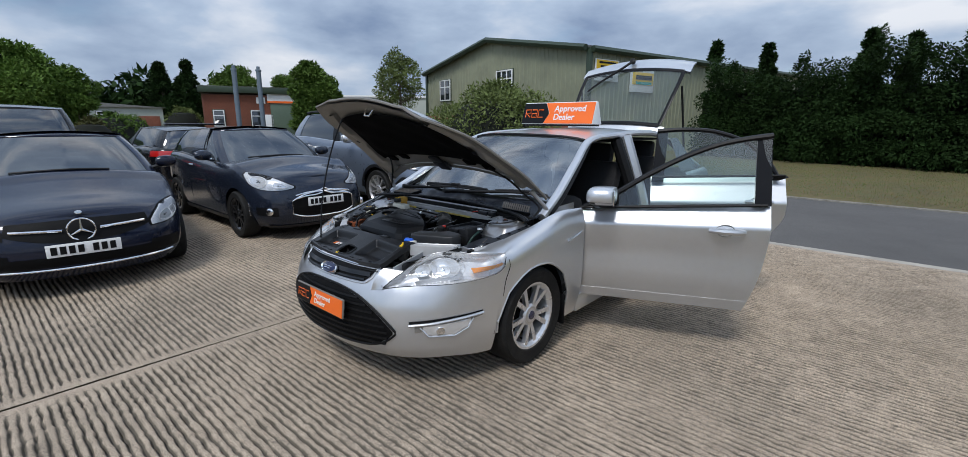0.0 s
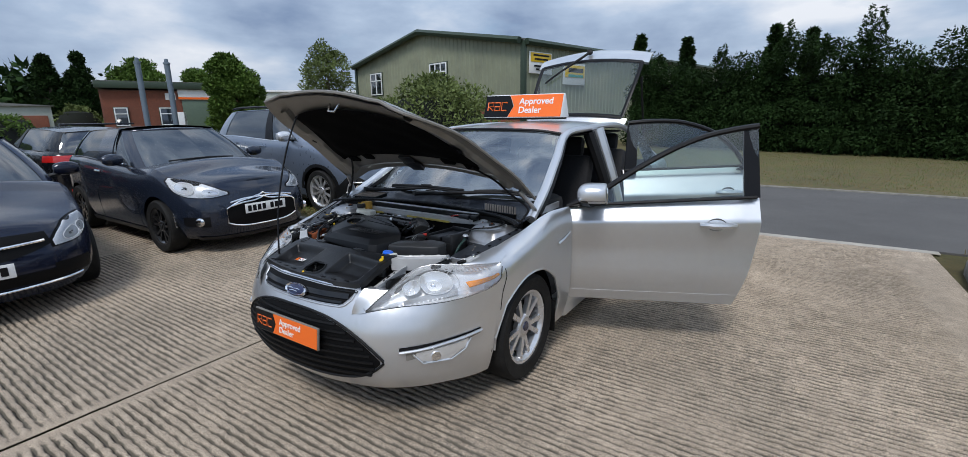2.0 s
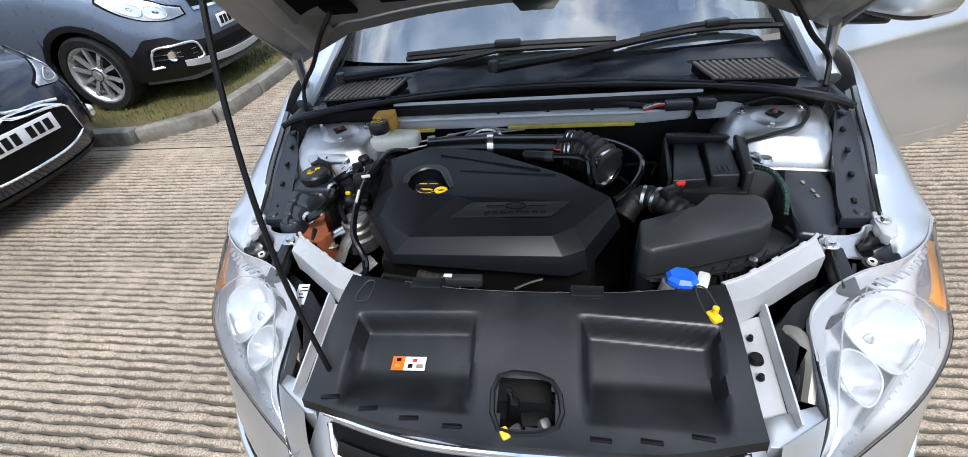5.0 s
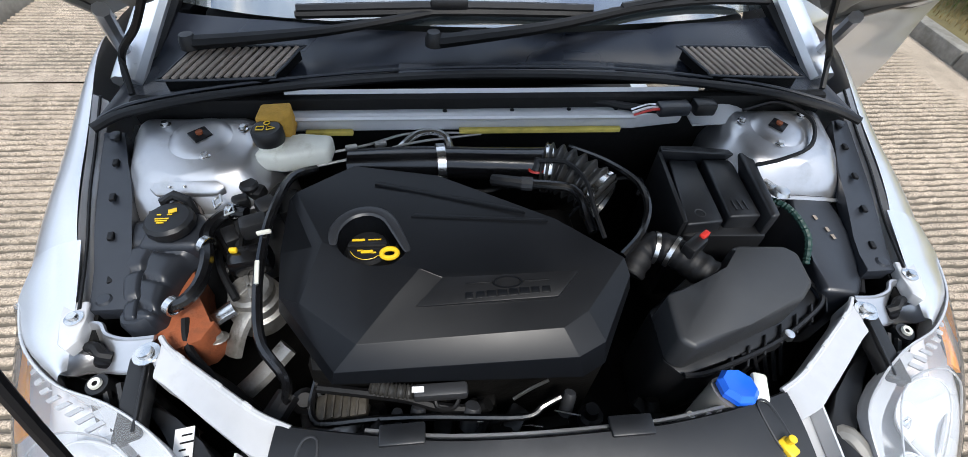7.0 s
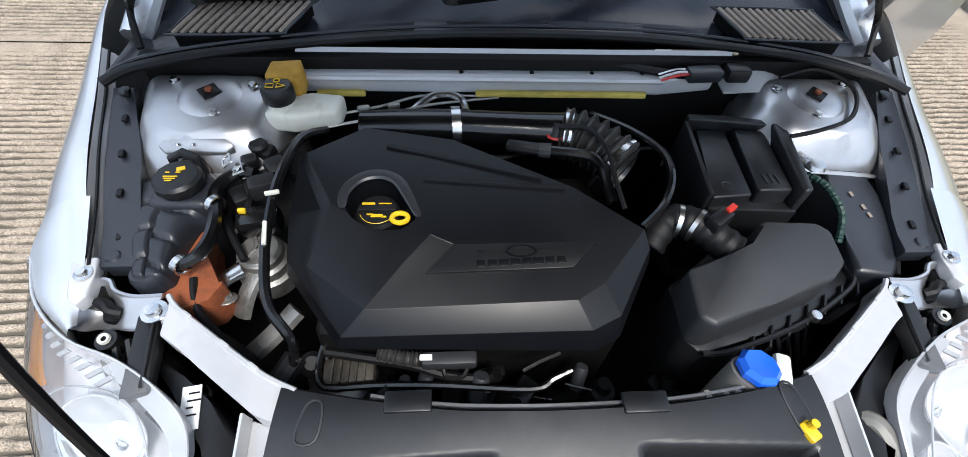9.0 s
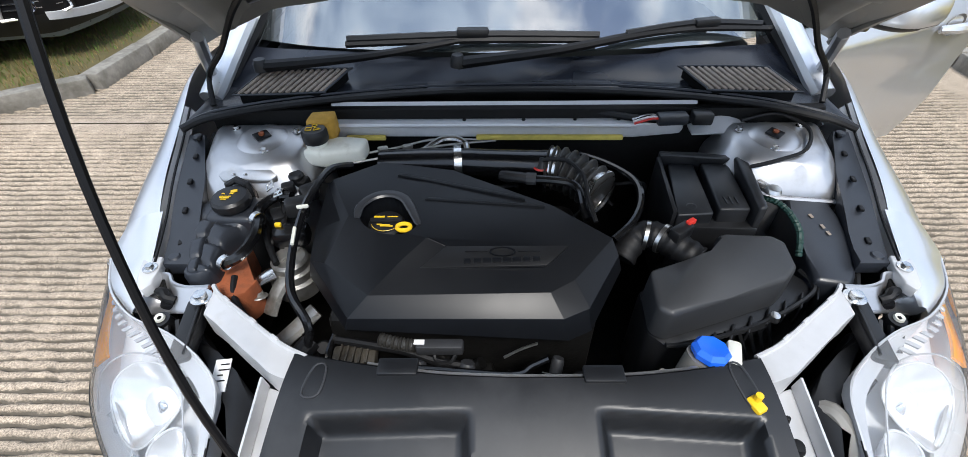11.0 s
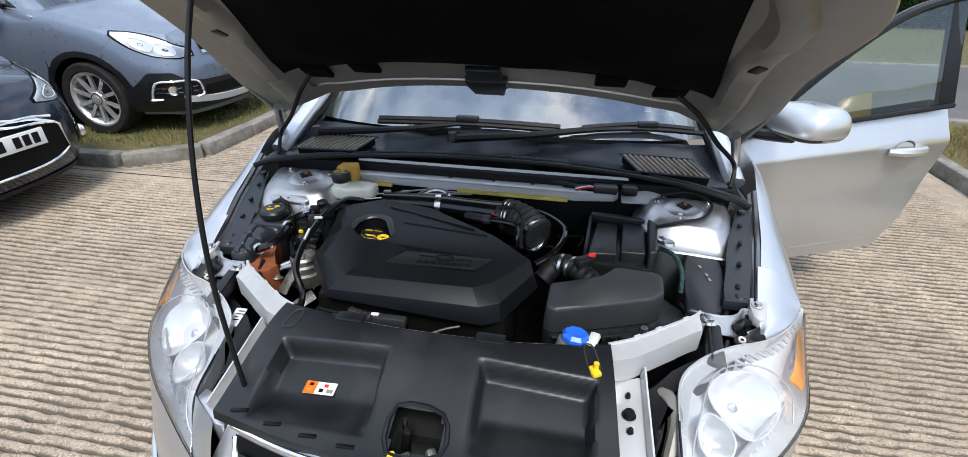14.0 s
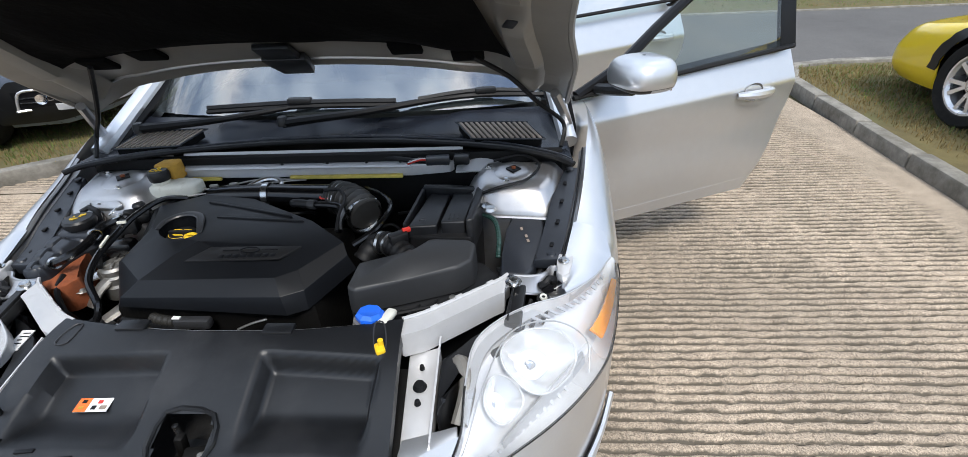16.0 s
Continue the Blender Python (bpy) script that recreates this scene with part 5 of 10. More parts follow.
def ds_face(c, sh, prof, nmax):
    g = part("grille", sh.span(bmesh.new(), sh.near_x(0.44), lambda w: 0.31 + 0.06 * w ** 4, lambda w: 0.635 - 0.10 * w ** 3, 0.006), GRILLE, c, "wide black grille framed in chrome")
    i1 = sh.near_x(0.44)
    rim = [sh.at(abs(k), 0.31 + 0.06 * (abs(k) / i1) ** 4, 0.012, 1 if k >= 0 else -1) for k in range(-i1, i1 + 1, 2)]
    rim += [sh.at(abs(k), 0.635 - 0.10 * (abs(k) / i1) ** 3, 0.012, 1 if k >= 0 else -1) for k in range(i1, -i1 - 1, -2)]
    part("grille_frame", tube(bmesh.new(), rim, 0.009, 6, straight=True, closed=True), CHROME, g)
    for dz in (0.0, -0.042):
        pts = []
        for x, z in ((-0.39, 0.605), (-0.26, 0.632), (-0.13, 0.640), (-0.055, 0.658), (0, 0.678), (0.055, 0.658), (0.13, 0.640), (0.26, 0.632), (0.39, 0.605)):
            pts.append(sh.at(sh.near_x(abs(x)), z + dz, 0.02, 1 if x >= 0 else -1))
        part("chevron", tube(bmesh.new(), pts, 0.010, 6, straight=True), CHROME, g)
    part("bonnet_emblem", block(bmesh.new(), (0, 0.20, 0.850), (0.035, 0.05, 0.012), 0.004, (15, 0, 0)), STEEL, c)
    headlamp(c, sh, 0.40, 0.64, lerp([0, 0.25, 0.55, 0.8, 1], [0.700, 0.675, 0.685, 0.735, 0.860]), lerp([0, 0.25, 0.6, 1], [0.722, 0.800, 0.862, 0.892]), ((0.24, 0.45, 0.12, 0.26), (0.66, 0.48, 0.17, 0.36)), "large clear headlamp", rim=0.005)
    for s in (1, -1):
        i = sh.near_x(0.68)
        p = sh.at(i, 0.405, 0.01, s)
        part("fog_lamp_recess", sh.patch(bmesh.new(), sh.near_x(0.60), sh.near_x(0.77), lambda u: 0.34 + 0.02 * u, lambda u: 0.46, 0.004, s), BLACK_PRINT, c)
        part("fog_lamp", lathe(bmesh.new(), [(0.0, 0.03), (0.035, 0.028), (0.048, 0.01), (0.052, 0)], 18, Matrix.Translation(p) @ (sh.at(i, 0.405, 0.1, s) - p).to_track_quat("Z", "Y").to_matrix().to_4x4()), CHROME, c)
        for k in range(6):
            part("day_light", block(bmesh.new(), tuple(sh.at(sh.near_x(0.80), 0.34 + 0.03 * k, 0.008, s)), (0.014, 0.014, 0.018), 0.004), CHROME, c)
    plate(c, Matrix.Translation(sh.at(0, 0.515, 0.022)))
    part("lower_lip", sh.span(bmesh.new(), sh.near_x(0.72), 0.175, 0.215, 0.012), PLASTIC, c)


PILLAR_3DR = lambda paint: (("windscreen_pillar", 1.75, 2.3, paint), ("centre_pillar", 4.0, 4.45, paint), ("rear_pillar", 5.5, 6.3, paint))
ds_spec = dict(L=3.95, W=1.72, H=1.48, axle=0.84, base=2.46, nose=0.815, belt=0.99, bonnet=1.22, roof=(1.95, 3.5), pillars=PILLAR_3DR, handles=(2.35,), rim=RIM_BLACK, spokes=5, chrome_foot=True, rear=0.15, roofw=0.68, gaps=(1.3, 2.5), handle=CHROME)
simple_car("hatchback_car", "dark slate three-door hatchback parked nose out", pose(-3.24, 1.92, 0, 0, 0, 90), ds_spec, SLATE, ds_face)


def mokka_face(c, sh, prof, nmax):
    g = part("grille", sh.span(bmesh.new(), sh.near_x(0.42), lambda w: 0.70 + 0.03 * w, lambda w: 0.86 - 0.01 * w, 0.006), GRILLE, c, "black mesh grille with a chrome wing bar")
    part("grille_bar", sh.span(bmesh.new(), sh.near_x(0.42), lambda w: 0.79 + 0.03 * w, lambda w: 0.825 + 0.03 * w, 0.022, 3, 0.01), CHROME, g)
    part("grille_frame", sh.span(bmesh.new(), sh.near_x(0.42), lambda w: 0.70 + 0.02 * w, lambda w: 0.718 + 0.03 * w, 0.018, 3, 0.01), CHROME, g)
    ring = [sh.at(0, 0.80, 0.045) + Vector((0.055 * math.cos(a), 0, 0.055 * math.sin(a))) for a in (2 * math.pi * k / 20 for k in range(20))]
    part("grille_badge", tube(bmesh.new(), ring, 0.009, 6, straight=True, closed=True), CHROME, c)
    part("bumper_cladding", sh.span(bmesh.new(), sh.near_y(0.62), lambda w: 0.22, lerp([0, 0.35, 0.55, 0.64, 0.78, 0.88, 1.0], [0.49, 0.49, 0.53, 0.585, 0.585, 0.50, 0.40]), 0.008, 6), PLASTIC, c)
    part("skid_plate", sh.span(bmesh.new(), sh.near_x(0.70), lambda w: 0.25 + 0.07 * w * w, lambda w: 0.315 + 0.06 * w * w, 0.024, 3, 0.012), LAMP_WHITE, c, "silver skid plate")
    part("lower_grille", sh.span(bmesh.new(), sh.near_x(0.50), 0.34, 0.44, 0.014), GRILLE, c)
    headlamp(c, sh, 0.52, 0.60, lerp([0, 0.2, 0.5, 0.75, 0.9, 1], [0.715, 0.705, 0.725, 0.785, 0.85, 0.905]), lerp([0, 0.15, 0.35, 0.6, 0.85, 1], [0.765, 0.80, 0.845, 0.89, 0.92, 0.925]), ((0.36, 0.46, 0.14, 0.33), (0.66, 0.45, 0.14, 0.30)), "clear swept headlamp with a dark surround")
    for s in (1, -1):
        i0, i1 = sh.near_x(0.55), sh.near_y(0.38)
        rec = part("fog_lamp_recess", sh.patch(bmesh.new(), i0, i1, lambda u: 0.36 + 0.01 * u, lambda u: 0.49 + 0.01 * u, 0.014, s), BLACK_PRINT, c)
        loop = [sh.at(round(i0 + (i1 - i0) * u), z, 0.022, s) for u, z in ((0, 0.41), (0.1, 0.355), (0.95, 0.345), (1, 0.36), (0.85, 0.495), (0.5, 0.51), (0.12, 0.50))]
        part("fog_lamp_frame", tube(bmesh.new(), loop, 0.011, 6, 4, closed=True), RIM, rec)
        i = round(i0 + (i1 - i0) * 0.55)
        p = sh.at(i, 0.43, 0.016, s)
        part("fog_lamp", lathe(bmesh.new(), [(0, 0.012), (0.03, 0.01), (0.042, 0.014), (0.046, 0.0)], 18, Matrix.Translation(p) @ (sh.at(i, 0.43, 0.1, s) - p).to_track_quat("Z", "Y").to_matrix().to_4x4()), CHROME, rec)
        for z in (0.41, 0.45):
            part("recess_bar", tube(bmesh.new(), [sh.at(round(i0 + (i1 - i0) * u), z, 0.018, s) for u in (0.1, 0.5, 0.9)], 0.006, 5), STEEL, rec)
        for yc in (0.94, 0.94 + 2.555):
            lo, hi = sh.near_y(yc - 0.46), sh.near_y(yc + 0.46)
            r = 0.335
            bm = bmesh.new()
            def arch(u, v):
                a = math.pi * (0.02 + 0.96 * u)
                rr = r + 0.045 + 0.05 * v
                y, z = yc - rr * math.cos(a), r + rr * math.sin(a)
                return sh.at(sh.near_y(y), z, 0.012, s)
            sheet(bm, arch, 26, 2, 0.008)
            part("arch_cladding", bm, PLASTIC, c)
    plate(c, Matrix.Translation(sh.at(0, 0.585, 0.025)))


mokka_spec = dict(L=4.28, W=1.78, H=1.66, rimf=0.73, blunt=0.65, axle=0.94, base=2.555, nose=0.88, belt=1.10, bonnet=1.18, roof=(1.95, 3.85), pillars=PILLAR_5DR, tyre=0.335, rim=RIM, spokes=10, twin=False, belt_mat=CHROME, handles=(2.35, 3.2), rear=0.12, roofw=0.68, mirror=RIM, mirror_size=1.15)
mokka, mk_sh, mk_prof, mk_wall, mk_n = simple_car("crossover_car", "steel blue crossover with black cladding parked on the grass island", pose(-3.14, 4.24, 0.085, 0, 0, 90), mokka_spec, STEELBLUE, mokka_face)


for s in (1, -1):
    part("roof_rail", tube(bmesh.new(), [(s * 0.57, 2.2, 1.60), (s * 0.575, 2.3, 1.635), (s * 0.58, 2.9, 1.658), (s * 0.575, 3.5, 1.645), (s * 0.57, 3.65, 1.62)], 0.018, 8), PLASTIC, mokka)


def tail_face(zl, zh, wide):
    def f(c, sh, prof, nmax):
        for s in (1, -1):
            i1 = sh.near_y(sh.q[-1].y - 0.42)
            i0 = max(i for i in range(nmax) if sh.q[i].x > wide)
            part("tail_lamp", sh.patch(bmesh.new(), i0, i1, zl, zh, 0.012, s, 4), REDLENS, c, "red tail lamp")
            part("reflector_strip", sh.patch(bmesh.new(), i0, i0 - 8, 0.36, 0.40, 0.012, s, 2), REDLENS, c)
        part("chrome_strip", sheet(bmesh.new(), lambda u, v: sh.at(nmax - round(26 * abs(2 * u - 1)), 0.50 + 0.014 * v, 0.012, 1 if u > 0.5 else -1), 52, 1, 0.006), CHROME, c)
        part("spoiler", block(bmesh.new(), (0, sh.q[-1].y - 0.42, prof(3) + 0.44), (1.1, 0.16, 0.03), 0.012), BLACKPAINT, c)
    return f


golf_spec = dict(L=4.26, W=1.80, H=1.45, axle=0.88, base=2.63, nose=0.72, belt=0.98, bonnet=1.3, roof=(2.05, 3.95), pillars=PILLAR_5DR, rear=0.10)
simple_car("hatchback_car", "black hatchback with red tail lamps parked facing away", pose(-12.36, 2.1, 0, 0, 0, -90), golf_spec, BLACKPAINT, tail_face(0.86, 0.97, 0.48))
suv_spec = dict(L=4.6, W=1.95, H=1.83, axle=0.9, base=2.75, nose=0.98, belt=1.18, bonnet=1.3, roof=(2.0, 4.35), pillars=PILLAR_5DR, tyre=0.36, rear=0.10, roofw=0.74)
simple_car("estate_car", "tall black sport utility vehicle parked facing away", pose(-12.9, -0.62, 0, 0, 0, -90), suv_spec, BLACKPAINT, tail_face(1.0, 1.2, 0.62))


def yellow_face(c, sh, prof, nmax):
    for s in (1, -1):
        for yc in (1.30, 1.30 + 2.5):
            bm = bmesh.new()
            def arch(u, v):
                a = math.pi * (0.02 + 0.96 * u)
                rr = 0.33 + 0.045 + 0.09 * v
                y, z = yc - rr * math.cos(a), 0.33 + rr * math.sin(a)
                return sh.at(sh.near_y(y), z, 0.012, s)
            sheet(bm, arch, 26, 2, 0.008)
            part("arch_cladding", bm, PLASTIC, c)


yellow_spec = dict(L=4.3, W=1.80, H=1.55, axle=1.30, base=2.5, nose=0.60, belt=0.98, bonnet=1.25, roof=(2.0, 3.8), pillars=PILLAR_5DR, tyre=0.33)
simple_car("crossover_car", "bright yellow crossover parked on the dry verge", pose(5.02, 4.74, 0.085, 0, 0, 180), yellow_spec, YELLOWPAINT, yellow_face)
white_spec = dict(L=4.3, W=1.78, H=1.46, axle=0.88, base=2.6, nose=0.72, belt=0.98, bonnet=1.25, roof=(2.0, 3.8), pillars=PILLAR_5DR)
simple_car("hatchback_car", "white car half hidden behind the hedge", pose(9.0, 25.5, 0.02, 0, 0, -75), white_spec, WHITEPAINT, lambda *a: None)

# ---- the silver car: bodywork ----
car = thing("hatchback_car", "silver five-door hatchback with its bonnet, doors and tailgate open", "car")
OUT = [(0, 0.0), (0.2, 0.012), (0.4, 0.06), (0.55, 0.12), (0.69, 0.23), (0.79, 0.375), (0.86, 0.54), (0.905, 0.74), (0.93, 1.0), (0.935, 1.3), (0.93, 1.6), (0.93, 2.2), (0.93, 3.0), (0.925, 3.6), (0.91, 4.1), (0.86, 4.5), (0.70, 4.71), (0.4, 4.77), (0, 4.78)]
AXLE, RW = 0.985, 0.322
top_front = lerp([0, 0.40, 0.43, 0.447, 0.53, 0.65, 0.76, 0.865], [0.735, 0.730, 0.716, 0.627, 0.641, 0.658, 0.668, 0.690])
top_side = lerp([0.56, 0.63, 0.68, 0.705, 0.74, 1.0, 1.3, 1.6, 2.4, 3.5, 4.3, 4.78], [0.690, 0.703, 0.735, 0.800, 0.838, 0.905, 0.975, 0.965, 0.995, 1.05, 1.06, 1.0])
front_in = lerp([0.2, 0.24, 0.30, 0.40, 0.52, 0.60, 0.66, 0.70, 0.74], [0.09, 0.05, 0.02, 0.008, 0.018, 0.045, 0.078, 0.105, 0.135])
side_in = lerp([0.0, 0.1, 0.3, 0.6, 0.80, 0.88, 0.93, 0.965, 0.99, 1.0], [0.055, 0.03, 0.005, 0.0, 0.0, 0.010, 0.032, 0.065, 0.105, 0.135])
lip_in = lerp([0.44, 0.66, 0.80, 0.92, 1.1, 1.25, 1.5, 4.8], [1.0, 1.0, 0.89, 0.77, 0.60, 0.42, 0.25, 0.4])


def car_top(p):
    return top_front(p.x) if p.y < 0.56 else top_side(p.y)


def car_inset(z, p):
    f = (z - 0.2) / (max(top_side(max(p.y, 0.75)), 0.8) - 0.2)
    w = smooth(p.y, 0.10, 0.50)
    return front_in(z) * (1 - w) + side_in(f) * w * (lip_in(p.y) if f > 0.5 else 1)


shell = Shell(OUT, car_top, lerp([0, 0.3, 0.6, 1.4, 4.2, 4.78], [0.215, 0.225, 0.20, 0.19, 0.2, 0.3]), car_inset, ((AXLE, RW, RW + 0.035), (AXLE + 2.85, RW, RW + 0.035)), 0.016)
S_LAMP, S_DOOR, S_END = shell.near_y(0.70), shell.near_y(1.52), len(shell.q) - 1
S_REAR = shell.near_y(3.62)

bm = bmesh.new()
for s in (1, -1):
    shell.skin(bm, 0, shell.near_y(0.62), 18, s, 0.0)
part("front_bumper", bm, SILVER, car)
for s in (1, -1):
    part("front_wing", shell.skin(bmesh.new(), shell.near_y(0.62), S_DOOR, 20, s), SILVER, car)
    a0, a1 = shell.near_y(AXLE - RW - 0.02), shell.near_y(AXLE + RW + 0.02)
    bm = bmesh.new()
    tube(bm, [shell.at(shell.near_y(AXLE - (RW + 0.035) * math.cos(t)), RW + (RW + 0.035) * math.sin(t), -0.004, s) for t in [math.pi * k / 30 for k in range(31)]], 0.008, 6, straight=True)
    part("arch_lip", bm, SILVER, car)
    bm = bmesh.new()
    sheet(bm, lambda u, v: Vector((s * (0.66 + 0.21 * v), AXLE - (RW + 0.05) * math.cos(math.pi * u), RW + (RW + 0.05) * math.sin(math.pi * u))), 24, 2)
    part("arch_liner", bm, RUBBER, car)
    part("mud_flap", block(bmesh.new(), (s * 0.80, AXLE + RW + 0.035, 0.26), (0.2, 0.012, 0.22), 0.005), RUBBER, car)
    part("bumper_seam", tube(bmesh.new(), [shell.at(shell.near_y(y), z, 0.0, s) for y, z in ((0.71, 0.765), (0.72, 0.72), (0.68, 0.64), (0.665, 0.55))], 0.0025, 5), RUBBER, car)
part("body_side", shell.skin(bmesh.new(), S_DOOR, S_END, 14, -1), SILVER, car)
part("rear_quarter", shell.skin(bmesh.new(), S_REAR, S_END, 14, 1), SILVER, car)
bm = bmesh.new()
block(bm, (0.835, 2.57, 0.25), (0.13, 2.14, 0.14), 0.03)
part("sill", bm, SILVER, car)
bm = bmesh.new()
block(bm, (0, 2.9, 0.30), (1.55, 3.4, 0.16), 0.04)
part("floor_pan", bm, CABIN, car)
# wing vent badge and lower side trims
part("wing_vent", tube(bmesh.new(), [shell.at(shell.near_y(y), z, 0.004) for y, z in ((1.27, 0.775), (1.37, 0.79), (1.46, 0.812))], lambda u: 0.012 * (1.1 - u * 0.6), 6), CHROME, car, "slim chrome wing vent")

for s in (1, -1):
    for y in (AXLE, AXLE + 2.85):
        wheel(car, (s * 0.792, y, RW), RW, 0.215, 0.218, 5, RIM, s, True, cap=BLUE_OVAL)

# ---- nose: grilles, lamps, plate ----
up = part("upper_grille", shell.span(bmesh.new(), shell.near_x(0.39), lambda w: 0.648 + 0.065 * max(0, (w - 0.80) / 0.2) ** 1.5, lambda w: 0.722 - 0.006 * w, 0.004, 8), GRILLE, car, "black slatted upper grille")
for z, x, h in ((0.662, 0.325, 0.005), (0.690, 0.36, 0.011)):
    part("slat", shell.span(bmesh.new(), shell.near_x(x), z - h, z + h, 0.014, 3, 0.012), GLOSS_BLACK, up)
i1 = shell.near_x(0.41)
part("grille_trim", tube(bmesh.new(), [shell.at(abs(k), 0.731 - 0.006 * abs(k) / i1, 0.005, 1 if k >= 0 else -1) for k in range(-i1, i1 + 1)], 0.0058, 8, straight=True), CHROME, car, "chrome strip along the grille top")
loop = [shell.at(abs(k), 0.640 + 0.07 * max(0, (abs(k) / i1 - 0.80) / 0.2) ** 1.5, 0.003, 1 if k > 0 else -1) for k in range(-i1 + 2, i1 - 1, 2)]
part("grille_rim", tube(bmesh.new(), [shell.at(i1 - 1, 0.712, 0.002, -1)] + loop + [shell.at(i1 - 1, 0.712, 0.002, 1)], 0.006, 6, straight=True), SILVER, up)
bm = bmesh.new()
p0 = shell.at(0, 0.678, 0.016) + Vector((0.01, 0, 0))
m = Matrix.Translation(p0) @ pose(0, 0, 0, 90 - 34, 0, 0) @ Matrix.Diagonal((1.08, 0.46, 1, 1))
badge = part("front_badge", lathe(bmesh.new(), [(0, 0.0), (0.076, 0.0), (0.076, 0.012), (0.070, 0.018), (0.063, 0.012), (0, 0.012)], 32, m), CHROME, car, "oval chrome badge with a dark blue centre")
part("badge_centre", lathe(bmesh.new(), [(0, 0.012), (0.0625, 0.012), (0.05, 0.018), (0, 0.021)], 32, m), BLUE_OVAL, badge)
for x0, x1, y in ((-0.040, -0.006, 0.004), (0.002, 0.042, 0.004), (-0.030, 0.030, -0.022)):
    part("badge_mark", tube(bmesh.new(), [m @ Vector((x0, y, 0.0215)), m @ Vector(((x0 + x1) / 2, y + 0.004, 0.0225)), m @ Vector((x1, y, 0.0215))], 0.0022, 5), CHROME, badge)
low = part("lower_grille", shell.span(bmesh.new(), shell.near_x(0.545), lambda w: 0.292 + 0.09 * w ** 6, lambda w: 0.600 - 0.20 * w ** 3, 0.003, 10), GRILLE, car, "wide black lower grille")
for z, x in ((0.315, 0.50), (0.35, 0.52), (0.385, 0.52), (0.42, 0.50), (0.455, 0.47), (0.49, 0.43), (0.525, 0.38), (0.56, 0.31)):
    part("slat", shell.span(bmesh.new(), shell.near_x(x), z, z + 0.010, 0.012, 2, 0.012), RUBBER, low)
i2 = shell.near_x(0.555)
rim = [shell.at(abs(k), 0.285 + 0.10 * (abs(k) / i2) ** 6, 0.003, 1 if k >= 0 else -1) for k in range(-i2, i2 + 1, 2)]
rim += [shell.at(abs(k), 0.607 - 0.205 * (abs(k) / i2) ** 3, 0.003, 1 if k >= 0 else -1) for k in range(i2, -i2 - 1, -2)]
part("grille_rim", tube(bmesh.new(), rim, 0.007, 6, straight=True, closed=True), RUBBER, low)
bm = bmesh.new()
pm = pose(0.0, -0.006, 0.494, -6, 0, 0)
block(bm, (0, 0, 0), (0.525, 0.012, 0.116), 0.004)
bm.transform(pm)
pl = part("dealer_plate", bm, SILVER_DULL, car, "orange and black dealer plate")
part("orange_panel", (lambda b: (prism(b, [(-0.10, -0.052), (0.258, -0.052), (0.258, 0.052), (-0.10, 0.052), (-0.075, 0)], 0, 0.003), b.transform(pm @ pose(0, -0.007, 0, 90)), b)[2])(bmesh.new()), ORANGE, pl)
part("black_panel", (lambda b: (prism(b, [(-0.258, -0.052), (-0.105, -0.052), (-0.08, 0), (-0.105, 0.052), (-0.258, 0.052)], 0, 0.003), b.transform(pm @ pose(0, -0.007, 0, 90)), b)[2])(bmesh.new()), BLACK_PRINT, pl)


def dealer_mark(parent, m, k, deep=0.002):
    """The orange mark on the black field: three plain outlined shapes."""
    bm = bmesh.new()
    for x in (0.0, 1.0, 2.0):
        pts = [(x, 0, 0), (x, 0, 1), (x + 0.75, 0, 1), (x + 0.75, 0, 0.55), (x + 0.1, 0, 0.5), (x + 0.75, 0, 0)] if x == 0 else [(x + 0.75, 0, 1), (x, 0, 1), (x, 0, 0), (x + 0.75, 0, 0)] if x == 2 else [(x, 0, 1), (x + 0.75, 0, 1), (x + 0.75, 0, 0), (x, 0, 0), (x, 0, 0.5), (x + 0.75, 0, 0.5)]
        tube(bm, [m @ (Vector(p) * k) for p in pts], 0.085 * k, 5, straight=True)
    part("dealer_mark", bm, ORANGE, parent)


dealer_mark(pl, pm @ pose(-0.235, -0.009, -0.024), 0.045)
letters("Approved", 0.044, WHITE, pl, pm @ pose(-0.045, -0.0105, 0.021, 90), deep=0.001, bold=0.0006)
letters("Dealer", 0.044, WHITE, pl, pm @ pose(-0.045, -0.0105, -0.021, 90), deep=0.001, bold=0.0006)

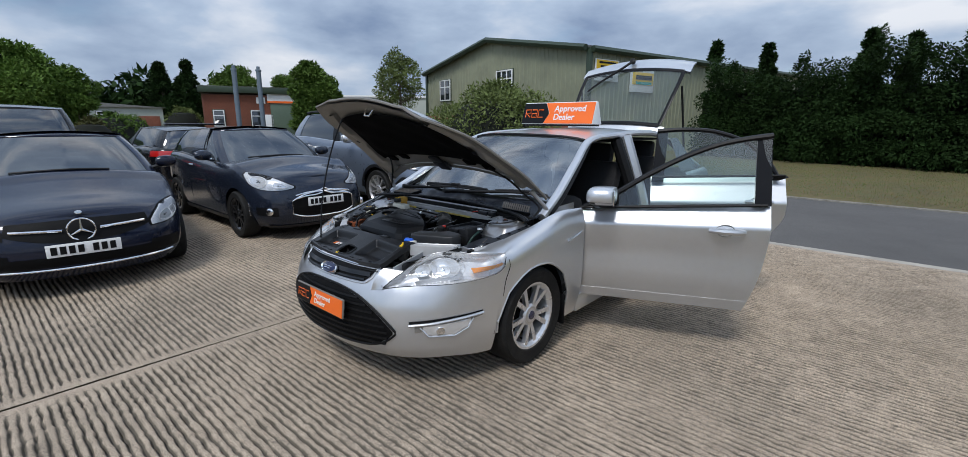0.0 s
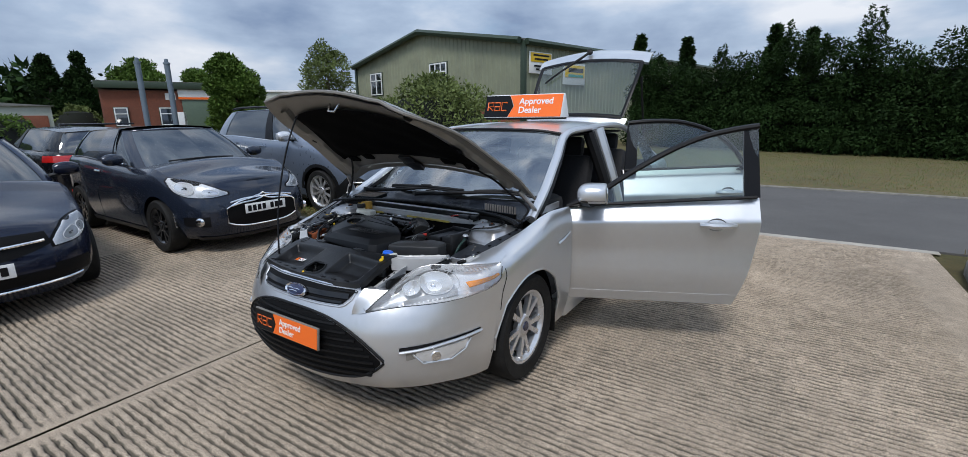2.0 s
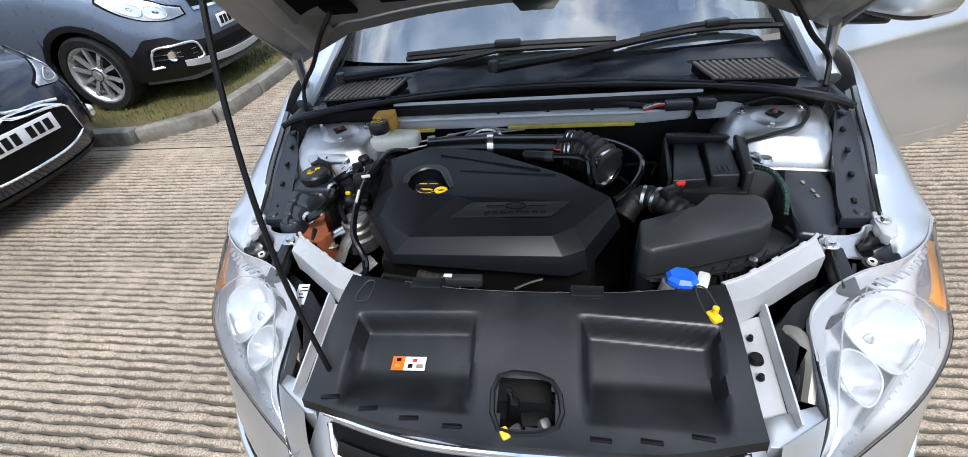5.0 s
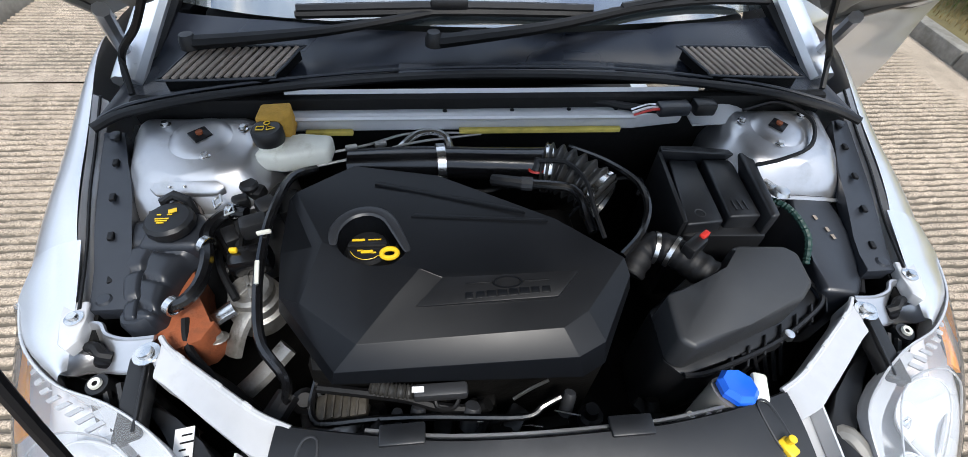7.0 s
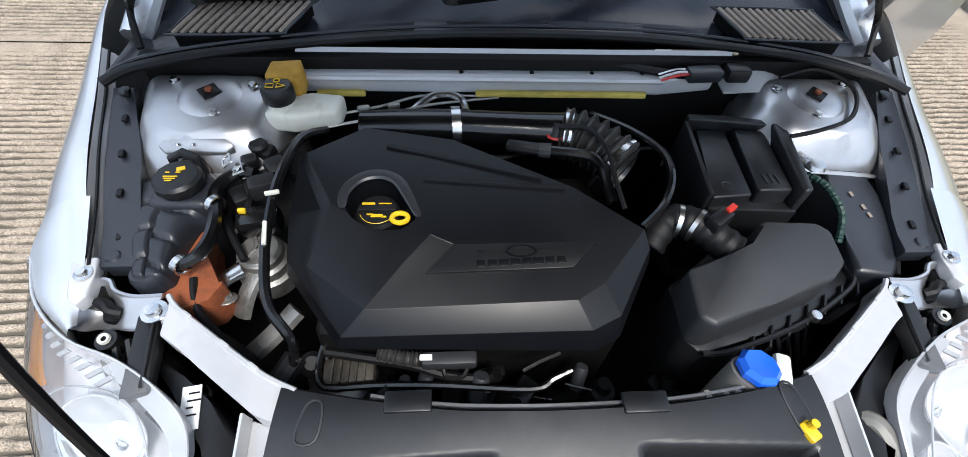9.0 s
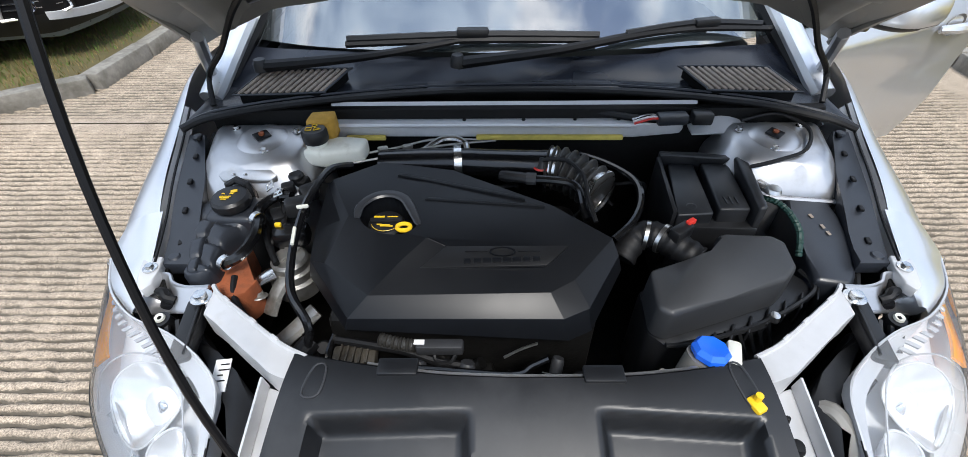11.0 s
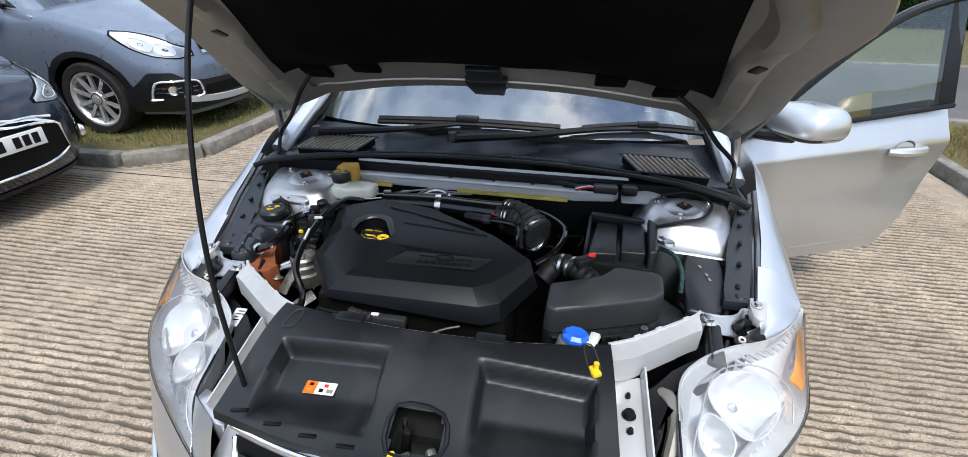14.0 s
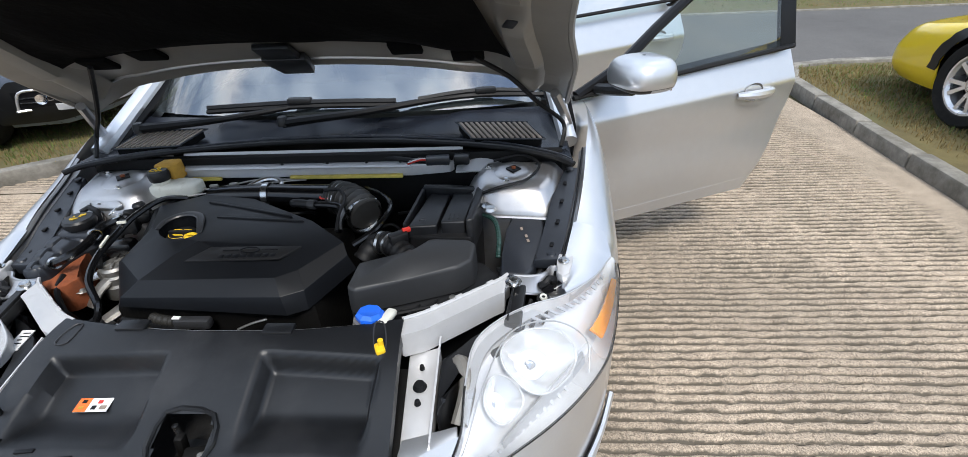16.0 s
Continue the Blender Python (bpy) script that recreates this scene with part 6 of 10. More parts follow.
for s in (1, -1):
    f0, f1 = shell.near_x(0.62), shell.near_y(0.53)
    part("air_slot", shell.patch(bmesh.new(), f0, f1, lambda u: 0.447 + 0.028 * u, lambda u: 0.466 + 0.034 * u, 0.003, s, 2), BLACK_PRINT, car, "black slot above the fog lamp")
    fl = part("fog_lamp_surround", shell.patch(bmesh.new(), shell.near_x(0.645), f1, lambda u: 0.400 + 0.07 * u, lambda u: 0.437 + 0.055 * u, 0.004, s, 3), SILVER_DULL, car)
    part("surround_bar", tube(bmesh.new(), [shell.at(round(f0 + (f1 - f0) * u), 0.445 + 0.042 * u, 0.012, s) for u in (0, 0.25, 0.5, 0.75, 1)], 0.008, 6), SILVER, fl)
    at_u = lambda u: round(f0 + (f1 - f0) * u)
    part("fog_lamp", shell.patch(bmesh.new(), at_u(0.18), at_u(0.80), lambda u: 0.410 - 0.033 * smooth(u, 0, 0.25) + 0.045 * smooth(u, 0.55, 1), lambda u: 0.438 + 0.025 * u, 0.007, s, 4), REFLECTOR, fl, "clear fog lamp")
    part("surround_bar", tube(bmesh.new(), [shell.at(at_u(u), z, 0.010, s) for u, z in ((0.13, 0.434), (0.27, 0.380), (0.58, 0.374), (0.78, 0.412), (0.86, 0.464))], 0.005, 6, straight=True), SILVER, fl)
    fp = shell.at(at_u(0.42), 0.410, 0.009, s)
    part("fog_bulb", lathe(bmesh.new(), [(0, 0.006), (0.012, 0.005), (0.024, 0.008), (0.026, 0.0)], 18, Matrix.Translation(fp) @ (shell.at(at_u(0.42), 0.410, 0.1, s) - fp).to_track_quat("Z", "Y").to_matrix().to_4x4()), CHROME, fl)
    part("fog_lamp", shell.patch(bmesh.new(), round(f0 + (f1 - f0) * 0.22), round(f0 + (f1 - f0) * 0.78), lambda u: 0.388 + 0.03 * u, lambda u: 0.442 + 0.018 * u, 0.010, s, 3, 0.006), REFLECTOR, fl, "clear fog lamp")

# headlamps: a deep housing with reflectors under a clear cover
LAMP_TOP = [(0.456, 0.130, 0.636), (0.480, 0.180, 0.676), (0.507, 0.238, 0.717), (0.512, 0.325, 0.752), (0.525, 0.410, 0.777), (0.570, 0.460, 0.795), (0.645, 0.507, 0.802), (0.735, 0.545, 0.803), (0.81, 0.610, 0.804), (0.866, 0.70, 0.797)]
hi = spline(LAMP_TOP, 8)
j0 = shell.near_x(0.447)


def lamp_at(u, v, s, out):
    t = min(max(j0 + (S_LAMP - j0) * u, 0), len(shell.q) - 2)
    i = int(t)
    a = shell.at(i, car_top(shell.q[i]) - 0.004, -0.003).lerp(shell.at(i + 1, car_top(shell.q[i + 1]) - 0.004, -0.003), t - i)
    w = min(max(u, 0.0), 0.9999) * (len(hi) - 1)
    b = hi[int(w)].lerp(hi[int(w) + 1], w - int(w))
    p = a.lerp(b, v)
    n = (shell.n[i] * -0.55 + Vector((0, 0, 0.83))).normalized()
    p = p + n * (0.035 * math.sin(math.pi * v) * math.sin(math.pi * min(max(u, 0.06), 0.94)) + out)
    return Vector((s * p.x, p.y, p.z))


for s in (1, -1):
    hl = part("headlamp", sheet(bmesh.new(), lambda u, v: lamp_at(u, v, s, -0.050 * min(1, 7 * min(u, 1 - u), 5 * min(v, 1 - v))), 60, 16), LAMP_BOWL, car, "large clear headlamp with an amber indicator")
    for cu, cv, au, av in ((0.375, 0.52, 0.060, 0.22), (0.545, 0.50, 0.105, 0.30)):
        def bowl(u, v):
            t = 2 * math.pi * u
            c, d = math.cos(t), math.sin(t)
            x, y = math.copysign(abs(c) ** 0.8, c), math.copysign(abs(d) ** 0.8, d)
            return lamp_at(cu + au * x * v, cv + av * y * v, s, -0.060 + 0.046 * v ** 2)

        part("reflector", sheet(bmesh.new(), bowl, 48, 14), REFLECTOR, hl)
        part("bowl_rim", tube(bmesh.new(), [bowl(k / 48, 1.0) for k in range(48)], 0.0018, 6, straight=True, closed=True), LAMP_BOWL, hl)
        part("bulb_cap", sheet(bmesh.new(), lambda u, v: bowl(u, 0.22 * v) + Vector((0, -0.004, 0.018 * (1 - v * v))), 20, 4), CHROME, hl)
    part("indicator", sheet(bmesh.new(), lambda u, v: lamp_at(0.73 + 0.235 * u, 0.20 + 0.19 * v + 0.06 * u, s, 0.000 - 0.014 * v), 14, 4, 0.006), AMBER, hl, "amber indicator lens")
    for k in range(11):
        part("lamp_rib", sheet(bmesh.new(), lambda u, v: lamp_at(0.64 + 0.028 * k + 0.011 * u, 0.76 + 0.11 * v, s, -0.010), 2, 3, 0.004), LAMP_SHADE, hl)
    for k in range(14):
        part("lamp_flute", sheet(bmesh.new(), lambda u, v: lamp_at(0.16 + 0.030 * k + 0.010 * u, 0.07 + 0.09 * v, s, -0.027), 2, 3, 0.005), LAMP_BOWL, hl)
    part("lamp_ridge", tube(bmesh.new(), [lamp_at(u, v, s, -0.002) for u, v in ((0.10, 0.90), (0.2, 0.80), (0.35, 0.79), (0.55, 0.84), (0.66, 0.70), (0.68, 0.35), (0.62, 0.10))], 0.0018, 6), LAMP_SHADE, hl)
    part("lamp_fold", sheet(bmesh.new(), lambda u, v: lamp_at(0.30 + 0.36 * u, 0.10 + 0.06 * u + 0.11 * v, s, -0.030 + 0.012 * v), 24, 3, 0.004), LAMP_SHADE, hl)
    part("lamp_shroud", sheet(bmesh.new(), lambda u, v: lamp_at(0.26 + 0.42 * u, 0.86 + 0.11 * v, s, -0.012), 20, 3, 0.008), LAMP_SHADE, hl, "smoky grey upper shroud")
    cheek = [shell.at(shell.near_x(0.395), 0.612, 0.0), Vector((0.452, 0.128, 0.628)), Vector((0.412, 0.172, 0.733)), Vector((0.505, 0.236, 0.719))]
    part("nose_cheek", sheet(bmesh.new(), lambda u, v: (lambda p: Vector((s * p.x, p.y - 0.016 * math.sin(math.pi * v) * (1 - 0.6 * u), p.z + 0.006 * math.sin(math.pi * v))))(cheek[0].lerp(cheek[1], u).lerp(cheek[2].lerp(cheek[3], u), v)), 10, 10), SILVER, car)
    part("cover_lens", sheet(bmesh.new(), lambda u, v: lamp_at(u, v, s, 0.004), 48, 10), GLARE_LENS, hl)
    part("lamp_seal", tube(bmesh.new(), [lamp_at(u / 40, 0.0, s, 0.001) for u in range(41)], 0.0030, 6, straight=True), RUBBER, hl)
    part("lamp_seal", tube(bmesh.new(), [lamp_at(u / 60, 1.0, s, 0.001) for u in range(0, 22)], 0.0025, 6, straight=True), RUBBER, hl)
    part("lamp_top_edge", tube(bmesh.new(), [lamp_at(u / 48, 1.0, s, 0.002) for u in range(16, 49)], 0.0022, 5, straight=True), LAMP_SHADE, hl)
    part("lamp_side", sheet(bmesh.new(), lambda u, v: lamp_at(u, 1.0, s, 0.0) - Vector((0, 0, 0.055 * v * (1 - u ** 3) * smooth(u, 0.05, 0.3))), 24, 3), LAMP_SHADE, hl)
    tip_in = spline([(0.780, 0.79, 0.852), (0.745, 0.66, 0.828), (0.728, 0.565, 0.803)], 8)
    tip_out = spline([(0.862, 0.775, 0.826), (0.868, 0.71, 0.805), (0.858, 0.685, 0.800), (0.81, 0.612, 0.804), (0.738, 0.550, 0.797)], 8)
    part("wing_tip", sheet(bmesh.new(), lambda u, v: (lambda p: Vector((s * p.x, p.y, p.z + 0.008 * math.sin(math.pi * v))))(tip_in[round(u * (len(tip_in) - 1))].lerp(tip_out[round(u * (len(tip_out) - 1))], v)), 16, 6), SILVER, car)
    part("nose_panel", prism(bmesh.new(), [(s * x, y) for x, y in ((0.395, 0.172), (0.415, 0.173), (0.503, 0.236), (0.500, 0.262), (0.400, 0.222))], 0.66, lambda x, y: 0.727 - 0.13 * max(0, x * s - 0.41), 0.003, 2), SILVER, car)

# ---- windscreen, roof, pillars, cabin ----
# windscreen sheet between the cowl and the roof edge
ws_low = spline([(-0.76, 1.42, 1.0), (-0.5, 1.32, 1.008), (0, 1.265, 1.012), (0.5, 1.32, 1.008), (0.76, 1.42, 1.0)], 6)
ws_top = spline([(-0.585, 2.07, 1.405), (-0.4, 2.02, 1.43), (0, 1.985, 1.44), (0.4, 2.02, 1.43), (0.585, 2.07, 1.405)], 6)
k = len(ws_low) - 1
part("windscreen", sheet(bmesh.new(), lambda u, v: ws_low[round(u * k)].lerp(ws_top[round(u * k)], v) + Vector((0, -0.3, 0.5)) * 0.06 * math.sin(math.pi * v), k, 12), WINDSCREEN, car, "sloping windscreen reflecting the sky")
bm = bmesh.new()
tube(bm, [p + Vector((0, -0.004, 0.004)) for p in ws_top], 0.012, 6, straight=True)
part("screen_seal", bm, RUBBER, car)
roof_rows = []
for y, w, z in ((1.99, 0.585, 1.40), (2.2, 0.60, 1.43), (2.6, 0.61, 1.455), (3.1, 0.60, 1.462), (3.55, 0.575, 1.44), (3.80, 0.55, 1.405)):
    roof_rows.append([Vector((w * (2 * j / 12 - 1), y + 0.08 * (2 * j / 12 - 1) ** 2, z + 0.038 * (1 - (2 * j / 12 - 1) ** 2))) for j in range(13)])
part("roof", rows_sheet(bmesh.new(), roof_rows), SILVER, car)
for s in (1, -1):
    bm = bmesh.new()
    tube(bm, [(s * 0.805, 1.16, 0.935), (s * 0.765, 1.42, 1.065), (s * 0.69, 1.76, 1.25), (s * 0.61, 2.10, 1.405), (s * 0.625, 2.5, 1.44), (s * 0.615, 3.0, 1.455), (s * 0.60, 3.45, 1.44), (s * 0.60, 3.8, 1.37), (s * 0.68, 4.15, 1.19), (s * 0.76, 4.4, 1.06)], 0.031, 10, 6, 0.9)
    part("roof_rail_pillar", bm, SILVER, car)
    bm = bmesh.new()
    tube(bm, [(s * 0.80, 1.25, 0.945), (s * 0.755, 1.5, 1.06), (s * 0.68, 1.82, 1.24), (s * 0.585, 2.12, 1.385)], 0.03, 8)
    part("pillar_trim", bm, RUBBER, car)
# shut panels between wing and windscreen pillar
for s in (1, -1):
    bm = sheet(bmesh.new(), lambda u, v: Vector((s * (0.79 + 0.03 * u), 1.18 + 0.36 * u, 0.93 + 0.04 * v + 0.02 * u)), 6, 2, 0.01)
    part("pillar_foot", bm, SILVER, car)
bm = bmesh.new()
tube(bm, [(0.84, 2.70, 0.30), (0.86, 2.68, 0.7), (0.80, 2.66, 1.0), (0.66, 2.62, 1.43)], 0.06, 8, 6)
part("centre_pillar", bm, SILVER, car)
bm = bmesh.new()
tube(bm, [(0.80, 2.62, 0.30), (0.82, 2.6, 0.7), (0.765, 2.58, 1.0), (0.625, 2.54, 1.40)], 0.05, 8, 6)
part("door_seal", bm, RUBBER, car)
# closed windows of the far side
bm = sheet(bmesh.new(), lambda u, v: Vector((-(0.80 - 0.175 * v), 1.5 + 0.55 * v + (2.75 - 0.95 * v) * u, top_side(1.5 + 2.75 * u) - 0.02 + (0.42 - 0.0) * v)), 14, 4)
part("side_window", bm, DARKGLASS, car)
bm = sheet(bmesh.new(), lambda u, v: Vector((0.80 - 0.16 * v, 3.72 + 0.06 * v + (0.55 - 0.35 * v) * u, 1.05 + 0.34 * v)), 6, 3)
part("quarter_window", bm, DARKGLASS, car)

part("dashboard", block(bmesh.new(), (0, 1.62, 0.88), (1.45, 0.5, 0.22), 0.06), CABIN, car)
part("headlining", block(bmesh.new(), (0, 2.9, 1.385), (1.1, 1.5, 0.02), 0.005), CABIN, car)
part("rear_bulkhead", block(bmesh.new(), (0, 3.75, 0.65), (1.5, 0.08, 0.7), 0.02), CABIN, car)
part("far_trim", block(bmesh.new(), (-0.80, 2.6, 0.62), (0.05, 2.2, 0.66), 0.02), CABIN, car)
bm = bmesh.new()
tube(bm, [(-0.37 + 0.19 * math.cos(a), 1.93 + 0.06 * math.sin(a), 0.93 + 0.18 * math.sin(a)) for a in (2 * math.pi * q / 24 for q in range(24))], 0.016, 8, straight=True, closed=True)
part("steering_wheel", bm, CABIN, car)
for x in (-0.38, 0.38):
    for y, nm in ((2.25, "front_seat"), (3.2, "rear_seat")):
        st = part(nm, block(bmesh.new(), (x, y, 0.55), (0.52, 0.52, 0.2), 0.06), SEAT, car)
        part("seat_back", block(bmesh.new(), (x, y + 0.33, 0.88), (0.50, 0.14, 0.66), 0.05, (-16, 0, 0)), SEAT, st)
        part("headrest", block(bmesh.new(), (x, y + 0.46, 1.27), (0.28, 0.10, 0.18), 0.04, (-10, 0, 0)), SEAT, st)
part("rear_mirror", block(bmesh.new(), (0, 1.92, 1.33), (0.24, 0.04, 0.07), 0.015), CABIN, car)

# ---- open doors ----
def open_door(name, hinge, swing, y0, y1, belt0, belt1, zlow, frame_pts, handle_y, front, label):
    """A door built shut against the body line, then swung about its hinge by `swing` degrees."""
    m = Matrix.Translation((hinge[0], hinge[1], 0)) @ pose(0, 0, 0, 0, 0, -swing)
    L = y1 - y0
    outer = lambda z, u=0.5: -0.045 * smooth(0.55 - z, 0, 0.35) - 0.55 * max(0, z - (0.856 + 0.035 * u)) - 0.022 * smooth(0.85 + 0.035 * u - z, 0.0, 0.22)
    tail = lambda z: -0.095 * (max(0, 0.86 - z) / 0.544) ** 2 if front else -0.30 * smooth(0.80 - z, 0, 0.5)
    beltz = lambda u: belt0 + (belt1 - belt0) * u

    def skin(u, v, out=0.0):
        z = zlow + (beltz(u) - zlow) * v
        return Vector((outer(z, u) + out, (L + tail(z)) * u, z))

    bm = bmesh.new()
    sheet(bm, lambda u, v: skin(u, v), 16, 60)
    bm.transform(m)
    d = part(name, bm, SILVER, car, label)
    bm = bmesh.new()
    sheet(bm, lambda u, v: skin(u, v, -0.075 - 0.02 * math.sin(math.pi * v)), 10, 10)
    for e in ((lambda t: (0, t)), (lambda t: (1, t)), (lambda t: (t, 0))):
        sheet(bm, lambda u, v: skin(*e(u), -0.0755 * v - 0.001), 14, 1)
    bm.transform(m)
    part("inner_trim", bm, DOOR_TRIM, d)
    # crease above the sill line and along the shoulder
    bm = tube(bmesh.new(), [skin(u / 10, 0.10, -0.0005) for u in range(11)], 0.0012, 6, straight=True)
    bm.transform(m)
    part("sill_crease", bm, SILVER, d)
    top = [Vector((p[0], p[1], p[2])) for p in frame_pts]
    bm = bmesh.new()
    tube(bm, spline(top, 8), 0.024, 8, straight=True, flat=0.8)
    bm.transform(m)
    part("window_frame", bm, BLACK_PRINT, d, "gloss black window frame")
    a = Vector((-0.045, L - 0.005, beltz(1)))
    b = top[-1]
    bm = sheet(bmesh.new(), lambda u, v: (a + Vector((0, -0.095 * u, 0))).lerp(b + Vector((0, -0.085 * u, -0.004)), v), 2, 6, 0.02)
    bm.transform(m)
    part("frame_post", bm, BLACK_PRINT, d)
    path = spline(top, 8)
    kk = len(path) - 1
    bm = sheet(bmesh.new(), lambda u, v: Vector((-0.045 - 0.287 * (beltz(path[round(u * kk)].y / L) - 1.035), path[round(u * kk)].y, beltz(path[round(u * kk)].y / L) - 0.005)).lerp(path[round(u * kk)], v), kk, 5)
    bm.transform(m)
    part("window_pane", bm, PANE, d, "clear door glass")
    bm = tube(bmesh.new(), [Vector((-0.034, L * u, beltz(u) + 0.006)) for u in (0.0, 0.5, 0.975)], 0.011, 6)
    bm.transform(m)
    part("belt_seal", bm, RUBBER, d)
    hz = 0.865 if front else 0.895
    bm = lathe(bmesh.new(), [(0, -0.012), (0.035, -0.010), (0.05, 0.0), (0.052, 0.004)], 20, pose(outer(hz) + 0.001, handle_y - 0.01, hz, 0, 90, 0) @ Matrix.Diagonal((0.8, 1.1, 1, 1)))
    bm.transform(m)
    hd = part("handle_cup", bm, SILVER_DULL, d)
    bm = tube(bmesh.new(), [(outer(hz) + 0.008, handle_y - 0.105, hz - 0.004), (outer(hz) + 0.035, handle_y - 0.06, hz), (outer(hz) + 0.040, handle_y, hz), (outer(hz) + 0.034, handle_y + 0.06, hz), (outer(hz) + 0.006, handle_y + 0.105, hz - 0.004)], lambda u: 0.013 + 0.006 * math.sin(math.pi * u), 8, flat=1.1)
    bm.transform(m)
    part("door_handle", bm, SILVER, d)
    return d, m, beltz


door_f, m_f, belt_f = open_door("front_door", (0.882, 1.522), 66.0, 0, 1.195, 0.955, 1.035, 0.31, [(-0.045, 0.02, 0.965), (-0.055, 0.22, 1.06), (-0.085, 0.42, 1.19), (-0.12, 0.64, 1.315), (-0.15, 0.84, 1.40), (-0.165, 1.02, 1.445), (-0.17, 1.175, 1.47)], 0.945, True, "silver front door swung open")
door_r, m_r, belt_r = open_door("rear_door", (0.895, 2.74), 62.0, 0, 1.09, 1.07, 1.115, 0.30, [(-0.16, 0.03, 1.475), (-0.16, 0.25, 1.49), (-0.155, 0.5, 1.475), (-0.13, 0.75, 1.39), (-0.10, 0.92, 1.25), (-0.06, 1.02, 1.09)], 0.88, False, "silver rear door swung open")
bm = sheet(bmesh.new(), lambda u, v: Vector((-0.045, 0.0 + 0.1 * u, 1.03)).lerp(Vector((-0.16, 0.03 + 0.09 * u, 1.475)), v), 2, 6, 0.02)
bm.transform(m_r)
part("frame_post", bm, BLACK_PRINT, door_r)
# mirror on the front door


def mirror_shell(u, v, k=1.0):
    """The rounded cap: domed above, flatter below, cut flat where the glass sits."""
    a, e = 2 * math.pi * u, math.pi * (v - 0.5)
    c, d, h = math.cos(a), math.sin(a), math.sin(e)
    w = math.cos(e) ** 0.48
    x, y = math.copysign(abs(c) ** 0.62, c) * w, math.copysign(abs(d) ** 0.62, d) * w
    z = math.copysign(abs(h) ** 0.85, h) * (0.082 if h > 0 else 0.056)
    return Vector((0.150 + 0.132 * x * k, 0.165 + min(0.105 * y, 0.062 + 0.01 * y) * k - 0.015 * x, 1.066 + 0.9 * z * k + 0.008 * x))


bm = sheet(bmesh.new(), lambda u, v: mirror_shell(u, 0.36 + 0.639 * v), 48, 16)
bm.transform(m_f)
mir = part("door_mirror", bm, SILVER, door_f, "silver door mirror with a clear side repeater")
bm = sheet(bmesh.new(), lambda u, v: mirror_shell(u, 0.001 + 0.37 * v, 0.985), 48, 8)
bm.transform(m_f)
part("mirror_underside", bm, PLASTIC, mir)
bm = sheet(bmesh.new(), lambda u, v: mirror_shell(-0.03 + 0.24 * u, 0.22 + 0.13 * v, 1.008), 16, 4)
bm.transform(m_f)
part("side_repeater", bm, LAMP_WHITE, mir)
bm = tube(bmesh.new(), [(-0.06, 0.10, 0.985), (0.0, 0.12, 0.99), (0.07, 0.145, 1.0), (0.12, 0.16, 1.01)], 0.030, 10, flat=0.75)
bm.transform(m_f)
part("mirror_arm", bm, PLASTIC, mir)
bm = block(bmesh.new(), (0.150, 0.232, 1.072), (0.18, 0.008, 0.095), 0.003)
bm.transform(m_f)
part("mirror_glass", bm, CHROME, mir)
bm = prism(bmesh.new(), [(0.03, 0.965), (0.26, 0.985), (0.255, 1.075), (0.18, 1.04)], -0.062, -0.035, 0.004, 2, Matrix(((0, 0, 1, 0), (1, 0, 0, 0), (0, 1, 0, 0), (0, 0, 0, 1))))
bm.transform(m_f)
part("quarter_panel", bm, BLACK_PRINT, door_f)

# ---- raised tailgate ----
m_t = Matrix.Translation((0, 3.62, 1.455)) @ pose(0, 0, 0, 53, 0, 0)
gate_w = lerp([0, 0.15, 0.8, 1.05, 1.22], [0.56, 0.60, 0.66, 0.66, 0.58])
gate_z = lerp([0, 0.5, 0.85, 1.0, 1.1, 1.22], [0.0, 0.035, 0.02, -0.01, -0.08, -0.20])


def gate(u, v, out=0.0):
    y = 1.22 * v
    x = gate_w(y) * (2 * u - 1)
    return Vector((x, y - 0.05 * (2 * u - 1) ** 2 * v, gate_z(y) - 0.055 * (2 * u - 1) ** 2 + out))


bm = sheet(bmesh.new(), gate, 14, 24, 0.025, lambda u, v: 0.03 < u < 0.97 and 0.08 < v < 0.70)
bm.transform(m_t)
tg = part("tailgate", bm, SILVER, car, "silver tailgate raised high")
bm = sheet(bmesh.new(), lambda u, v: gate(0.04 + 0.92 * u, 0.075 + 0.64 * v, 0.006), 12, 12)
bm.transform(m_t)
part("rear_window", bm, REAR_GLASS, tg, "tinted rear window")
bm = bmesh.new()
for a, b in (((0.05, 0.09), (0.95, 0.09)), ((0.95, 0.09), (0.95, 0.70)), ((0.95, 0.70), (0.05, 0.70)), ((0.05, 0.70), (0.05, 0.09))):
    tube(bm, [gate(a[0] + (b[0] - a[0]) * t / 8, a[1] + (b[1] - a[1]) * t / 8, 0.010) for t in range(9)], 0.022, 6, straight=True, flat=0.3)
bm.transform(m_t)
part("window_band", bm, BLACK_PRINT, tg)
bm = tube(bmesh.new(), [gate(0.48, 0.80, 0.04), gate(0.44, 0.72, 0.05), gate(0.25, 0.56, 0.035), gate(0.14, 0.46, 0.03)], lambda u: 0.016 - 0.006 * u, 8)
lathe(bm, [(0, 0), (0.03, 0.0), (0.03, 0.04), (0, 0.05)], 12, Matrix.Translation(gate(0.48, 0.80, 0.02)))
bm.transform(m_t)
part("rear_wiper", bm, RUBBER, tg)
